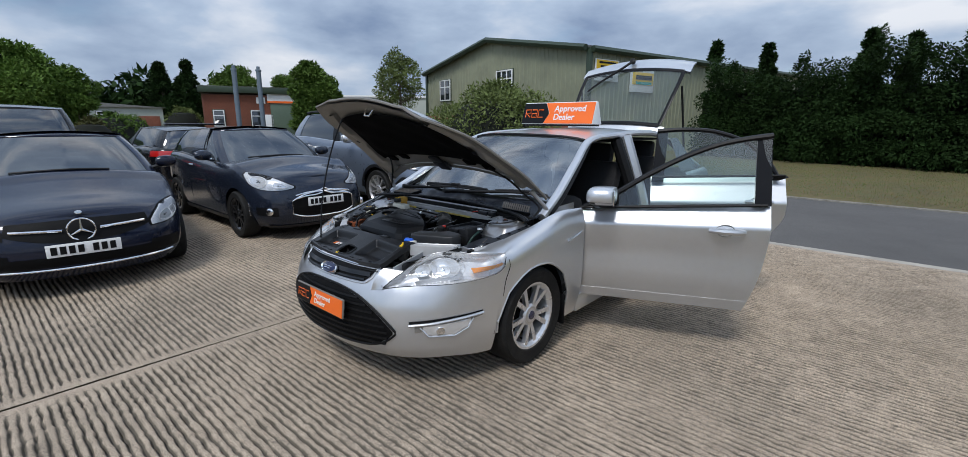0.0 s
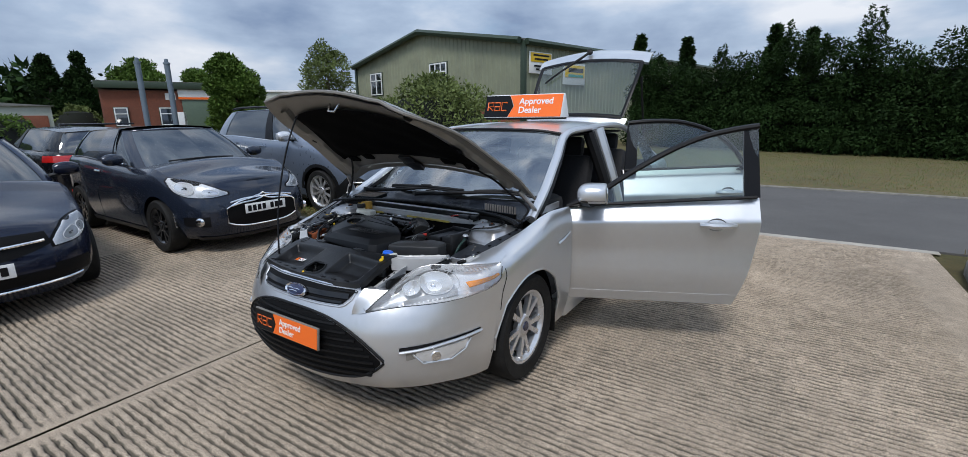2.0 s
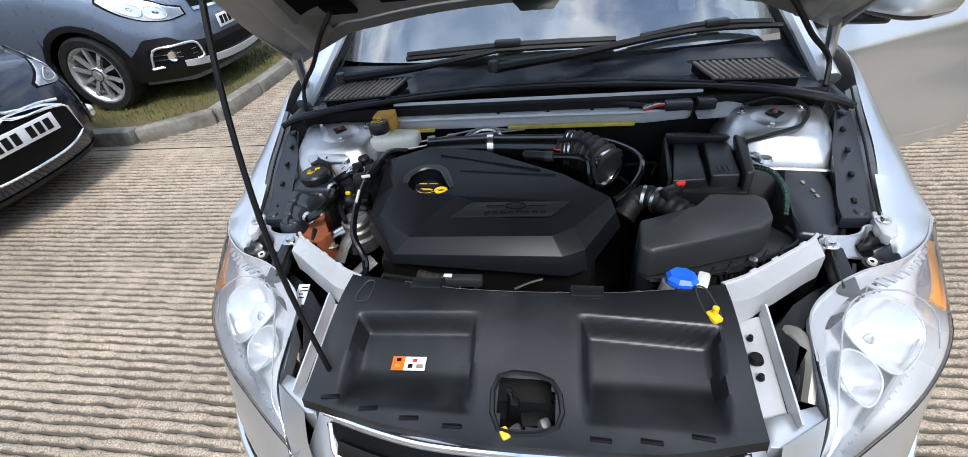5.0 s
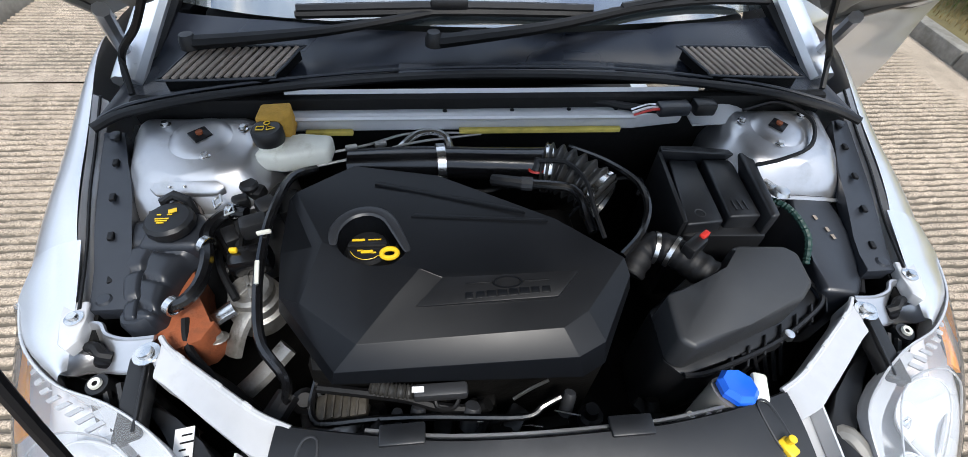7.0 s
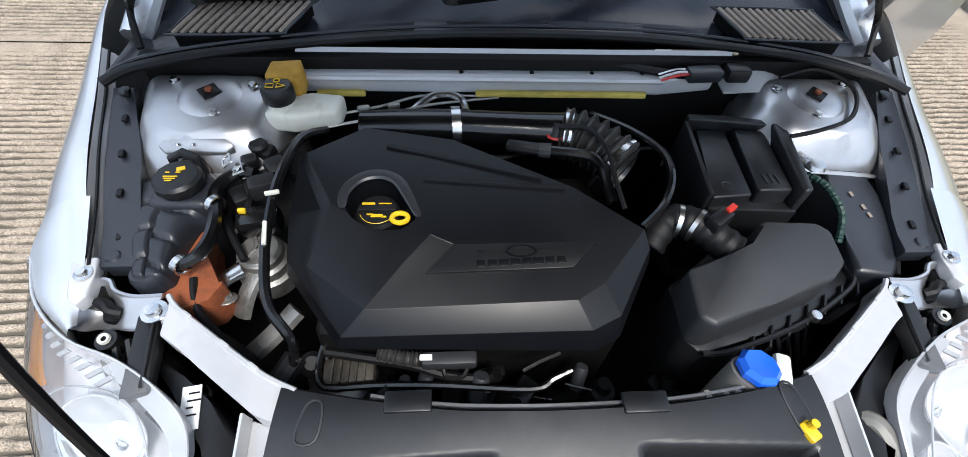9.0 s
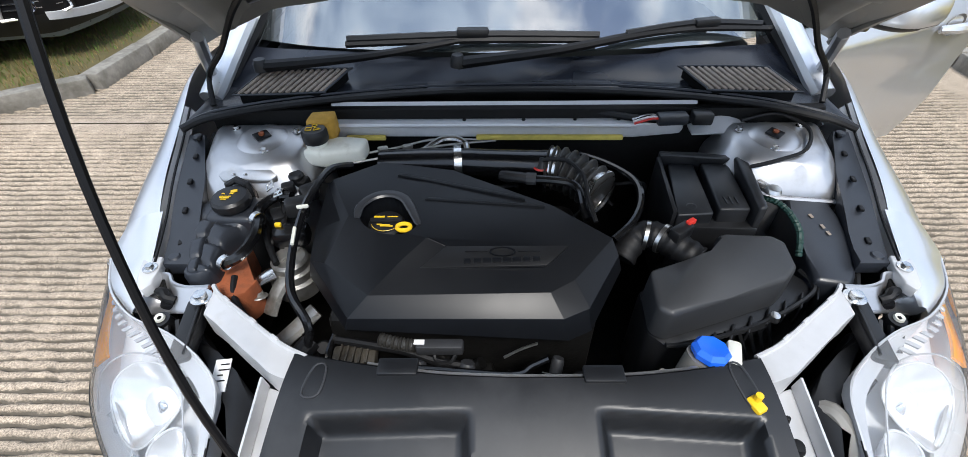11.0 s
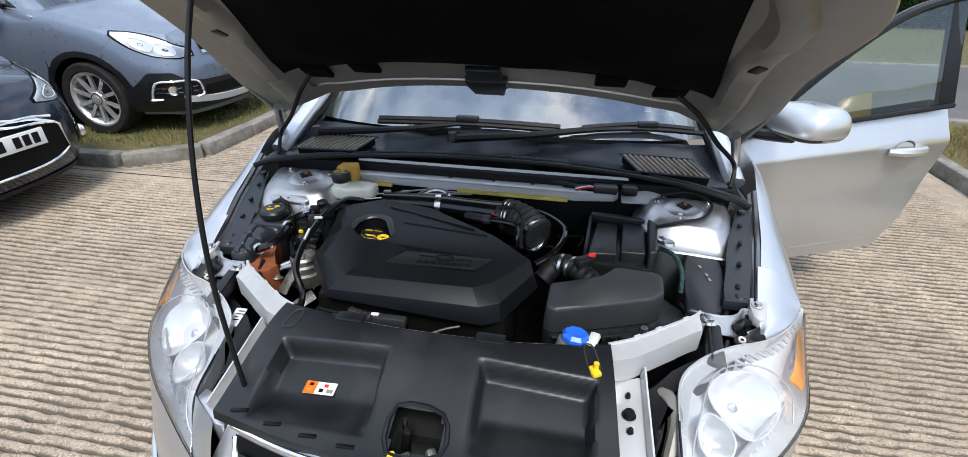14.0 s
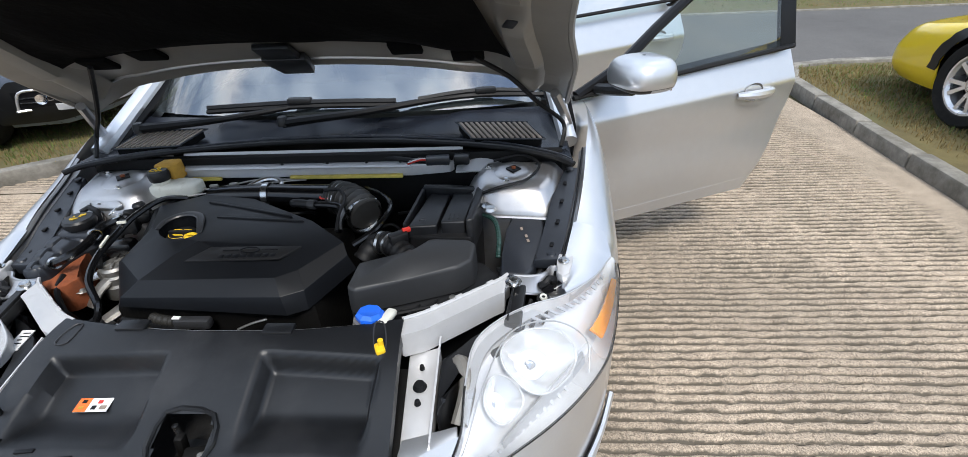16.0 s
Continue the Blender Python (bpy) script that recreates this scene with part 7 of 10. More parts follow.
bm = sheet(bmesh.new(), lambda u, v: gate(0.02 + 0.96 * u, 0.72 + 0.27 * v, -0.05), 10, 6)
bm.transform(m_t)
part("inner_trim", bm, CABIN, tg)
for s in (0.03, 0.97):
    p = m_t @ gate(s, 0.55, -0.03)
    bm = tube(bmesh.new(), [p, Vector((p.x * 1.05, 4.25, 1.12))], 0.012, 8)
    part("gas_strut", bm, RUBBER, tg)

# ---- raised bonnet ----
HB, TILT_B = Vector((0, 1.225, 1.062)), 32.7
m_b = Matrix.Translation(HB) @ pose(0, 0, 0, -TILT_B, 0, 0)
bon_w = lerp([0.0, 0.25, 0.5, 0.75, 0.9, 1.0], [0.80, 0.79, 0.745, 0.722, 0.652, 0.575])
REACH, BOW, SAG = 1.018, 0.040, 0.048


def bonnet(u, v, out=0.0, shrink=1.0):
    f = (2 * u - 1)
    d = REACH * v + BOW * (1 - f * f) * v ** 4
    rear = 0.19 * (1 - f * f) * (1 - v) ** 3
    w = bon_w(v) * shrink
    # held up by the rod on one side, it sags a little on the other
    z = 0.068 * (1 - abs(f) ** (2 + 1.6 * (1 - min(v, 1)) ** 2)) + 0.030 * math.sin(math.pi * min(v, 1)) + 0.010 * math.exp(-((abs(f) - 0.72) / 0.07) ** 2) - SAG * f * max(v, 0) ** 1.5
    return Vector((w * f, -(d + rear), z + out))


bm = sheet(bmesh.new(), bonnet, 30, 34)
bm.transform(m_b)
bn = part("bonnet", bm, SILVER, car, "silver bonnet propped open")
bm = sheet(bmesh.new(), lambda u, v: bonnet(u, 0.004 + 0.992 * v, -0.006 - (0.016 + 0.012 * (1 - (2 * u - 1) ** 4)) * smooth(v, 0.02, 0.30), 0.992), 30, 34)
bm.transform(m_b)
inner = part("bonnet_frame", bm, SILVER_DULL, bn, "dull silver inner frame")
bm = bmesh.new()
edge = [bonnet(0, v / 20, -0.012) for v in range(21)] + [bonnet(u / 14, 1, -0.012) for u in range(1, 14)] + [bonnet(1, 1 - v / 20, -0.012) for v in range(21)]
tube(bm, edge, 0.009, 6, straight=True)
bm.transform(m_b)
part("rolled_edge", bm, SILVER_DULL, bn)


def pad(u, v):
    w = 0.62 - 0.12 * v
    x = w * (2 * u - 1)
    vv = 0.305 + 0.595 * v - 0.03 * abs(2 * u - 1) ** 4 * (1 - v) - 0.07 * abs(2 * u - 1) ** 3 * v
    uu = 0.5 + x / (2 * bon_w(vv))
    puff = 0.006 * math.sin(u * 19) * math.sin(v * 13)
    return bonnet(uu, vv, -0.038 - 0.014 * smooth(v, 0, 0.25) + puff - 0.016 * min(1, 9 * min(u, 1 - u, v, 1 - v)))


bm = sheet(bmesh.new(), pad, 40, 32)
bm.transform(m_b)
part("insulation_pad", bm, FELT, inner, "black felt insulation pad")
for u, v in ((0.18, 0.270), (0.28, 0.285), (0.72, 0.285), (0.82, 0.270)):
    bm = block(bmesh.new(), tuple(bonnet(u, v, -0.042)), (0.085, 0.06, 0.016), 0.006)
    bm.transform(m_b)
    part("pad_tab", bm, FELT, inner)
bm = bmesh.new()
tube(bm, [bonnet(0.08 + 0.84 * k / 24, 0.10, -0.0125) for k in range(25)], 0.005, 6, straight=True)
bm.transform(m_b)
part("stiffening_bead", bm, SILVER_RAW, inner)
bm = prism(bmesh.new(), [(-0.062, -0.30), (0.062, -0.30), (0.060, -0.255), (0.046, -0.195), (-0.046, -0.195), (-0.060, -0.255)], 0.035, 0.058, 0.005, 2)
block(bm, (0, -0.335, 0.046), (0.10, 0.07, 0.018), 0.005)
bm.transform(m_b)
part("bump_stop", bm, PLASTIC, inner, "black plastic rest at the rear edge")
# side channels of the frame: flange, sloping wall, raised rib with its holes, inner wall
rib_f, rib_z = [0.955, 0.90, 0.865, 0.80, 0.775, 0.745], [-0.016, -0.020, -0.052, -0.056, -0.030, -0.026]
for s in (1, -1):
    def channel(u, v):
        f = lerp([0, 0.28, 0.42, 0.72, 0.84, 1.0], rib_f)(u) - 0.05 * smooth(v, 0.75, 1)
        deep = lerp([0, 0.28, 0.42, 0.72, 0.84, 1.0], rib_z)(u)
        pocket = 0.016 * smooth(u, 0.30, 0.45) * (1 - smooth(u, 0.72, 0.85)) * smooth(math.sin(v * 13.0), 0.2, 0.8)
        return bonnet(0.5 + s * f / 2, 0.10 + 0.80 * v, deep + pocket)

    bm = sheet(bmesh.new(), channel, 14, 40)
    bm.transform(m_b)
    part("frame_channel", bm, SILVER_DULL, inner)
    bm = block(bmesh.new(), tuple(bonnet(0.5 + s * 0.415, 0.575, -0.058)), (0.026, 0.030, 0.006), 0.003, (0, 0, s * 20))
    bm.transform(m_b)
    part("frame_hole", bm, BLACK_PRINT, inner)
    bm = tube(bmesh.new(), [bonnet(0.5 + s * 0.462, 0.66, -0.021) + Vector((0.012 * math.cos(a), 0.012 * math.sin(a), 0)) for a in (2 * math.pi * q / 14 for q in range(14))], 0.003, 5, straight=True, closed=True)
    bm.transform(m_b)
    part("frame_grommet", bm, PLASTIC_GREY, inner)
    bm = tube(bmesh.new(), [m_b @ bonnet(0.5 + s * 0.47, 0.10, -0.04), Vector((s * 0.80, 1.20, 1.0)), Vector((s * 0.81, 1.23, 0.95))], 0.015, 8)
    part("bonnet_hinge", bm, SILVER_RAW, bn)
    bm = tube(bmesh.new(), [m_b @ bonnet(0.5 + s * 0.33, 0.285, -0.055), m_b @ bonnet(0.5 + s * 0.385, 0.17, -0.055), m_b @ bonnet(0.5 + s * 0.44, 0.07, -0.075), Vector((s * 0.785, 1.16, 1.0)), Vector((s * 0.775, 1.11, 0.94))], 0.007, 6)
    part("washer_hose", bm, RUBBER, bn)
bm = tube(bmesh.new(), [bonnet(0.47, 0.93, -0.04), bonnet(0.48, 0.93, -0.085), bonnet(0.52, 0.93, -0.085), bonnet(0.53, 0.93, -0.04)], 0.006, 6, straight=True)
bm.transform(m_b)
part("catch_loop", bm, STEEL, inner)
part("prop_rod", tube(bmesh.new(), [(-0.380, 0.245, 0.725), (-0.378, 0.240, 0.775), (-0.422, 0.289, 0.989), (-0.447, 0.353, 1.198), (-0.452, 0.423, 1.392), (-0.440, 0.490, 1.545), (-0.425, 0.505, 1.565)], 0.0052, 8), BLACK_PRINT, car, "black bonnet prop rod")

# ---- roof sign of the dealer, standing on the roof ----
sign = thing("roof_sign", "orange and black dealer sign standing on the car roof", "sign", pose(-0.128, 2.78, 1.53))
bm = prism(bmesh.new(), [(-0.07, 0.0), (0.12, 0.0), (0.035, 0.215), (0.0, 0.215)], -0.415, 0.415, 0.006, 2, Matrix(((0, 0, 1, 0), (1, 0, 0, 0), (0, 1, 0, 0), (0, 0, 0, 1))))
part("sign_body", bm, WHITE, sign)
ms = pose(0, -0.0755, 0.0, -18, 0, 0)
part("sign_foot", block(bmesh.new(), (0, 0.02, -0.008), (0.80, 0.16, 0.02), 0.004), RUBBER, sign)
for pts, mt, nm in (([(-0.14, 0.008), (0.412, 0.008), (0.412, 0.218), (-0.14, 0.218), (-0.085, 0.113)], ORANGE, "orange_panel"), ([(-0.412, 0.008), (-0.146, 0.008), (-0.092, 0.113), (-0.146, 0.218), (-0.412, 0.218)], BLACK_PRINT, "black_panel")):
    bm = prism(bmesh.new(), pts, 0, 0.004)
    bm.transform(ms @ pose(0, 0, 0, 90))
    part(nm, bm, mt, sign)
dealer_mark(sign, ms @ pose(-0.375, -0.006, 0.07), 0.078)
letters("Approved", 0.088, WHITE, sign, ms @ pose(-0.03, -0.0065, 0.155, 90), deep=0.001, bold=0.0012)
letters("Dealer", 0.088, WHITE, sign, ms @ pose(-0.03, -0.0065, 0.07, 90), deep=0.001, bold=0.0012)

# ---- the silver car: engine bay ----
def two(f):
    """Runs f for both sides of the car."""
    for s in (1, -1):
        f(s)


def mirrored(pts, s):
    return [(s * x, y) for x, y in pts]


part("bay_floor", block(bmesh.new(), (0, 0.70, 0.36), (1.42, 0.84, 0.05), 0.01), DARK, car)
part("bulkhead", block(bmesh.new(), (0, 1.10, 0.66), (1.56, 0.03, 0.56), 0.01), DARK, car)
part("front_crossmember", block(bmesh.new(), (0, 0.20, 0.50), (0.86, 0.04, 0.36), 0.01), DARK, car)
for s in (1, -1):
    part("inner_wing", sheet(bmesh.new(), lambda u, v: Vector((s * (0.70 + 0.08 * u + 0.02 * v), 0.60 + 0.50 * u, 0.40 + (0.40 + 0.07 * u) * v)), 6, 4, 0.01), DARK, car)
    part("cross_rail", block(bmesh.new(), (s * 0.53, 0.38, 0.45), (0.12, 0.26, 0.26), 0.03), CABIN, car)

# gutters along the wings: black strip, clips, silver flange and bolt plate
edge_x = lerp([0.44, 0.66, 0.80, 0.92, 1.1, 1.2], [0.70, 0.752, 0.790, 0.818, 0.855, 0.87])
gz = lambda x, y: top_side(max(y, 0.74)) - 0.016
for s in (1, -1):
    ys = [0.66 + 0.042 * k for k in range(10)]
    rim_pts = [(edge_x(y) - 0.022, y) for y in ys] + [(edge_x(y) - 0.085 + 0.02 * smooth(y, 0.9, 1.0), y) for y in reversed(ys)]
    strip = part("wing_strip", prism(bmesh.new(), mirrored(rim_pts, s), lambda x, y: gz(x, y) - 0.03, gz, 0.003), NAVY_PLASTIC, car, "dark plastic strip along the wing")
    for y in (0.72, 0.80, 0.88, 0.96, 1.02):
        part("strip_clip", block(bmesh.new(), (s * (edge_x(y) - 0.052), y, gz(0, y) + 0.004), (0.010, 0.018, 0.007), 0.002, (0, 0, -s * 14)), RUBBER, strip)
    for y in (0.68, 1.03):
        part("strip_bolt", lathe(bmesh.new(), [(0, 0.005), (0.010, 0.004), (0.013, 0)], 14, Matrix.Translation((s * (edge_x(y) - 0.045), y, gz(0, y)))), NAVY_PLASTIC, strip)
    part("wing_flange", sheet(bmesh.new(), lambda u, v: Vector((s * (edge_x(0.60 + 0.52 * u) - 0.024 + 0.022 * v), 0.60 + 0.52 * u, gz(0, 0.60 + 0.52 * u) - 0.006 * (1 - v) + 0.012 * v - (0.04 * smooth(0.74 - (0.60 + 0.52 * u), 0, 0.14)))), 14, 2, 0.003), SILVER_RAW, car)
    part("flange_seal", tube(bmesh.new(), [(s * (edge_x(0.66 + 0.46 * u) - 0.013), 0.66 + 0.46 * u, gz(0, 0.66 + 0.46 * u) + 0.006) for u in (0, 0.25, 0.5, 0.75, 1)], 0.003, 6), RUBBER, car)
    pb = part("wing_bolt_plate", prism(bmesh.new(), mirrored([(0.772, 0.676), (0.730, 0.676), (0.722, 0.642), (0.718, 0.605), (0.730, 0.588), (0.748, 0.600), (0.760, 0.640)], s), 0.800, lambda x, y: 0.826 + 0.05 * (y - 0.63), 0.004), SILVER_FLAT, car, "silver wing bracket with its bolt")
    part("bolt_head", lathe(bmesh.new(), [(0, 0.010), (0.007, 0.010), (0.008, 0.004), (0.014, 0.003), (0.014, 0)], 14, Matrix.Translation((s * 0.739, 0.643, 0.827))), STEEL, pb)

# scuttle panel with intake grilles, rubber seal
seal_pts = [(-0.812, 1.01, 0.925), (-0.755, 1.055, 0.933), (-0.57, 1.098, 0.945), (-0.28, 1.130, 0.957), (0.0, 1.138, 0.962), (0.30, 1.130, 0.957), (0.58, 1.095, 0.945), (0.74, 1.04, 0.933), (0.80, 0.995, 0.925)]
sl = spline(seal_pts, 8)
k = len(sl) - 1
wsl = spline([(-0.80, 1.40, 0.985), (-0.5, 1.32, 1.0), (0, 1.27, 1.006), (0.5, 1.32, 1.0), (0.80, 1.40, 0.985)], 16)


def scuttle(u, v, out=0.0):
    a, b = sl[round(u * k)], wsl[round(u * (len(wsl) - 1))]
    p = a.lerp(b, v)
    dish = 0.020 * math.sin(math.pi * v) * (0.4 + 0.6 * smooth(abs(2 * u - 1), 0.1, 0.5)) - 0.012 * smooth(abs(2 * u - 1), 0.84, 1)
    pocket = 0.010 * smooth(v, 0.25, 0.45) * (smooth(abs(p.x - 0.24), 0.20, 0.16) + smooth(abs(p.x + 0.22), 0.16, 0.12))
    return Vector((p.x, p.y, p.z - dish - pocket + out))


sc = part("scuttle_panel", sheet(bmesh.new(), scuttle, k, 14, 0.004), SCUTTLE, car, "black plastic scuttle panel below the windscreen")
part("bay_seal", tube(bmesh.new(), [p + Vector((0, -0.004, 0.006)) for p in sl], 0.012, 8, straight=True, flat=0.75), RUBBER, car, "rubber seal along the bulkhead")
part("seal_lip", tube(bmesh.new(), [p + Vector((0, 0.026, 0.008)) for p in sl], 0.004, 6, straight=True), NAVY_PLASTIC, car)
for s in (1, -1):
    near, far = [Vector((s * 0.722, 1.128, 0.958)), Vector((s * 0.492, 1.128, 0.964))], [Vector((s * 0.668, 1.222, 0.984)), Vector((s * 0.436, 1.218, 0.990))]
    q = [near[0].lerp(near[1], 0.06), near[1].lerp(near[0], 0.06), near[1].lerp(far[1], 0.12), far[1].lerp(near[1], 0.12), far[1].lerp(far[0], 0.06), far[0].lerp(far[1], 0.06), far[0].lerp(near[0], 0.12), near[0].lerp(far[0], 0.12)]
    bm = bmesh.new()
    face = bm.faces.new([bm.verts.new(p) for p in q])
    bmesh.ops.extrude_face_region(bm, geom=[face])
    for v in bm.verts[:8]:
        v.co.z -= 0.022
    bmesh.ops.recalc_face_normals(bm, faces=bm.faces)
    gr = part("intake_grille", bm, GRILLE, car, "slatted air intake grille")
    part("grille_frame", tube(bmesh.new(), [p + Vector((0, 0, 0.002)) for p in q], 0.0028, 6, 2, closed=True), NAVY_PLASTIC, gr)
    for n in range(13):
        u = (n + 0.5) / 13
        a, b = near[0].lerp(near[1], u), far[0].lerp(far[1], u)
        d = b - a
        m = Matrix.Translation((a + b) / 2 + Vector((0, 0, 0.002))) @ d.to_track_quat("Y", "Z").to_matrix().to_4x4()
        bm = block(bmesh.new(), (0, 0, 0), (0.0100, d.length * 0.92, 0.006), 0.0015)
        bm.transform(m)
        part("slat", bm, SLAT, gr)
bm = bmesh.new()
block(bm, (0.02, 1.165, 0.962), (0.5, 0.035, 0.012), 0.005, (12, 0, 0))
part("scuttle_rib", bm, SCUTTLE, sc)

# wipers
wp = part("wiper", tube(bmesh.new(), [(-0.148, 1.196, 1.012), (-0.05, 1.20, 1.022), (0.12, 1.235, 1.03), (0.34, 1.30, 1.045), (0.53, 1.345, 1.05)], lambda u: 0.017 - 0.008 * u, 8), RUBBER, car, "black windscreen wiper")
part("pivot_cap", lathe(bmesh.new(), [(0, 0.022), (0.014, 0.02), (0.019, 0.008), (0.02, -0.01)], 16, Matrix.Translation((-0.148, 1.196, 1.015))), PLASTIC, wp)
part("blade", tube(bmesh.new(), [(0.27, 1.285, 1.042), (0.5, 1.335, 1.048), (0.735, 1.385, 1.03)], 0.009, 6), RUBBER, wp)
part("blade_rib", tube(bmesh.new(), [(0.30, 1.29, 1.052), (0.5, 1.34, 1.062), (0.70, 1.38, 1.045)], 0.007, 6, flat=1.4), PLASTIC, wp)
part("blade_clip", block(bmesh.new(), (0.53, 1.345, 1.062), (0.075, 0.026, 0.022), 0.006, (0, 0, 12)), PLASTIC, wp)
wp = part("wiper", tube(bmesh.new(), [(-0.67, 1.212, 1.0), (-0.52, 1.218, 1.01), (-0.35, 1.235, 1.022), (-0.11, 1.285, 1.045)], lambda u: 0.017 - 0.009 * u, 8), RUBBER, car, "black windscreen wiper")
part("pivot_cap", lathe(bmesh.new(), [(0, 0.022), (0.014, 0.02), (0.019, 0.008), (0.02, -0.01)], 16, Matrix.Translation((-0.67, 1.212, 1.0))), PLASTIC, wp)
part("blade", tube(bmesh.new(), [(-0.455, 1.285, 1.03), (-0.1, 1.275, 1.043), (0.228, 1.275, 1.04)], 0.009, 6), RUBBER, wp)
part("blade_rib", tube(bmesh.new(), [(-0.45, 1.287, 1.042), (-0.1, 1.277, 1.056), (0.225, 1.277, 1.052)], 0.008, 6, flat=1.4), PLASTIC, wp)
part("blade_clip", block(bmesh.new(), (-0.11, 1.279, 1.062), (0.085, 0.026, 0.022), 0.006), PLASTIC, wp)

# bulkhead beam with its harness
bh = part("bulkhead_beam", prism(bmesh.new(), [(-0.46, 1.058), (0.30, 1.054), (0.42, 1.068), (0.46, 1.125), (-0.47, 1.125)], 0.876, 0.913, 0.006), SILVER_FLAT, car, "silver painted bulkhead beam")
part("beam_lip", tube(bmesh.new(), [(-0.45, 1.058, 0.910), (-0.1, 1.052, 0.913), (0.30, 1.052, 0.910)], 0.006, 6), SILVER_FLAT, bh)
part("beam_back", sheet(bmesh.new(), lambda u, v: Vector((-0.47 + 0.93 * u, 1.092 + 0.022 * v, 0.912 + 0.034 * v)), 6, 2, 0.004), SILVER_FLAT, bh)
part("adhesive_strip", block(bmesh.new(), (0.085, 1.048, 0.880), (0.37, 0.012, 0.012), 0.003, (0, 0, -0.6)), TAPE, bh)
part("adhesive_strip", block(bmesh.new(), (-0.38, 1.050, 0.880), (0.10, 0.012, 0.012), 0.003), TAPE, bh)
part("harness", tube(bmesh.new(), [(-0.46, 1.097, 0.923), (-0.2, 1.100, 0.925), (0.0, 1.095, 0.925), (0.18, 1.097, 0.925), (0.30, 1.072, 0.920), (0.42, 1.052, 0.918)], 0.009, 8), RUBBER, car, "black wiring harness")
for x in (-0.34, -0.22, -0.06, 0.09, 0.2):
    part("harness_clip", block(bmesh.new(), (x, 1.100, 0.930), (0.018, 0.02, 0.018), 0.004), RUBBER, bh)
for x in (-0.13, 0.02, 0.15, 0.26):
    part("beam_hole", lathe(bmesh.new(), [(0, 0.0), (0.005, 0.0), (0.0055, -0.004)], 10, Matrix.Translation((x, 1.077, 0.915))), BLACK_PRINT, bh)
cn = part("connector", block(bmesh.new(), (0.385, 1.057, 0.926), (0.075, 0.032, 0.026), 0.005, (0, 0, 4)), NAVY_PLASTIC, car, "grey wiring connector with red and white wires")
part("connector_ribs", block(bmesh.new(), (0.46, 1.062, 0.926), (0.05, 0.036, 0.030), 0.006), PLASTIC, cn)
for dy, mt in ((-0.01, RED), (0.0, WHITE), (0.012, STEEL)):
    part("wire", tube(bmesh.new(), [(0.29, 1.052 + dy, 0.920), (0.33, 1.054 + dy, 0.932), (0.36, 1.057 + dy * 0.6, 0.928)], 0.003, 5), mt, cn)
part("bulkhead_pressing", sheet(bmesh.new(), lambda u, v: Vector((0.44 + 0.16 * u, 1.042 + 0.07 * v, 0.893 + 0.04 * math.sin(math.pi * u) * v)), 8, 4, 0.006), SILVER_FLAT, car)

# strut towers
TOWER_FOOT = [(0.805, 1.09), (0.49, 1.09), (0.468, 0.98), (0.492, 0.893), (0.555, 0.868), (0.64, 0.858), (0.728, 0.848), (0.768, 0.915)]
TOWER_TOP = [(0.752, 1.075), (0.545, 1.075), (0.515, 0.99), (0.530, 0.928), (0.572, 0.910), (0.64, 0.905), (0.700, 0.905), (0.735, 0.965)]


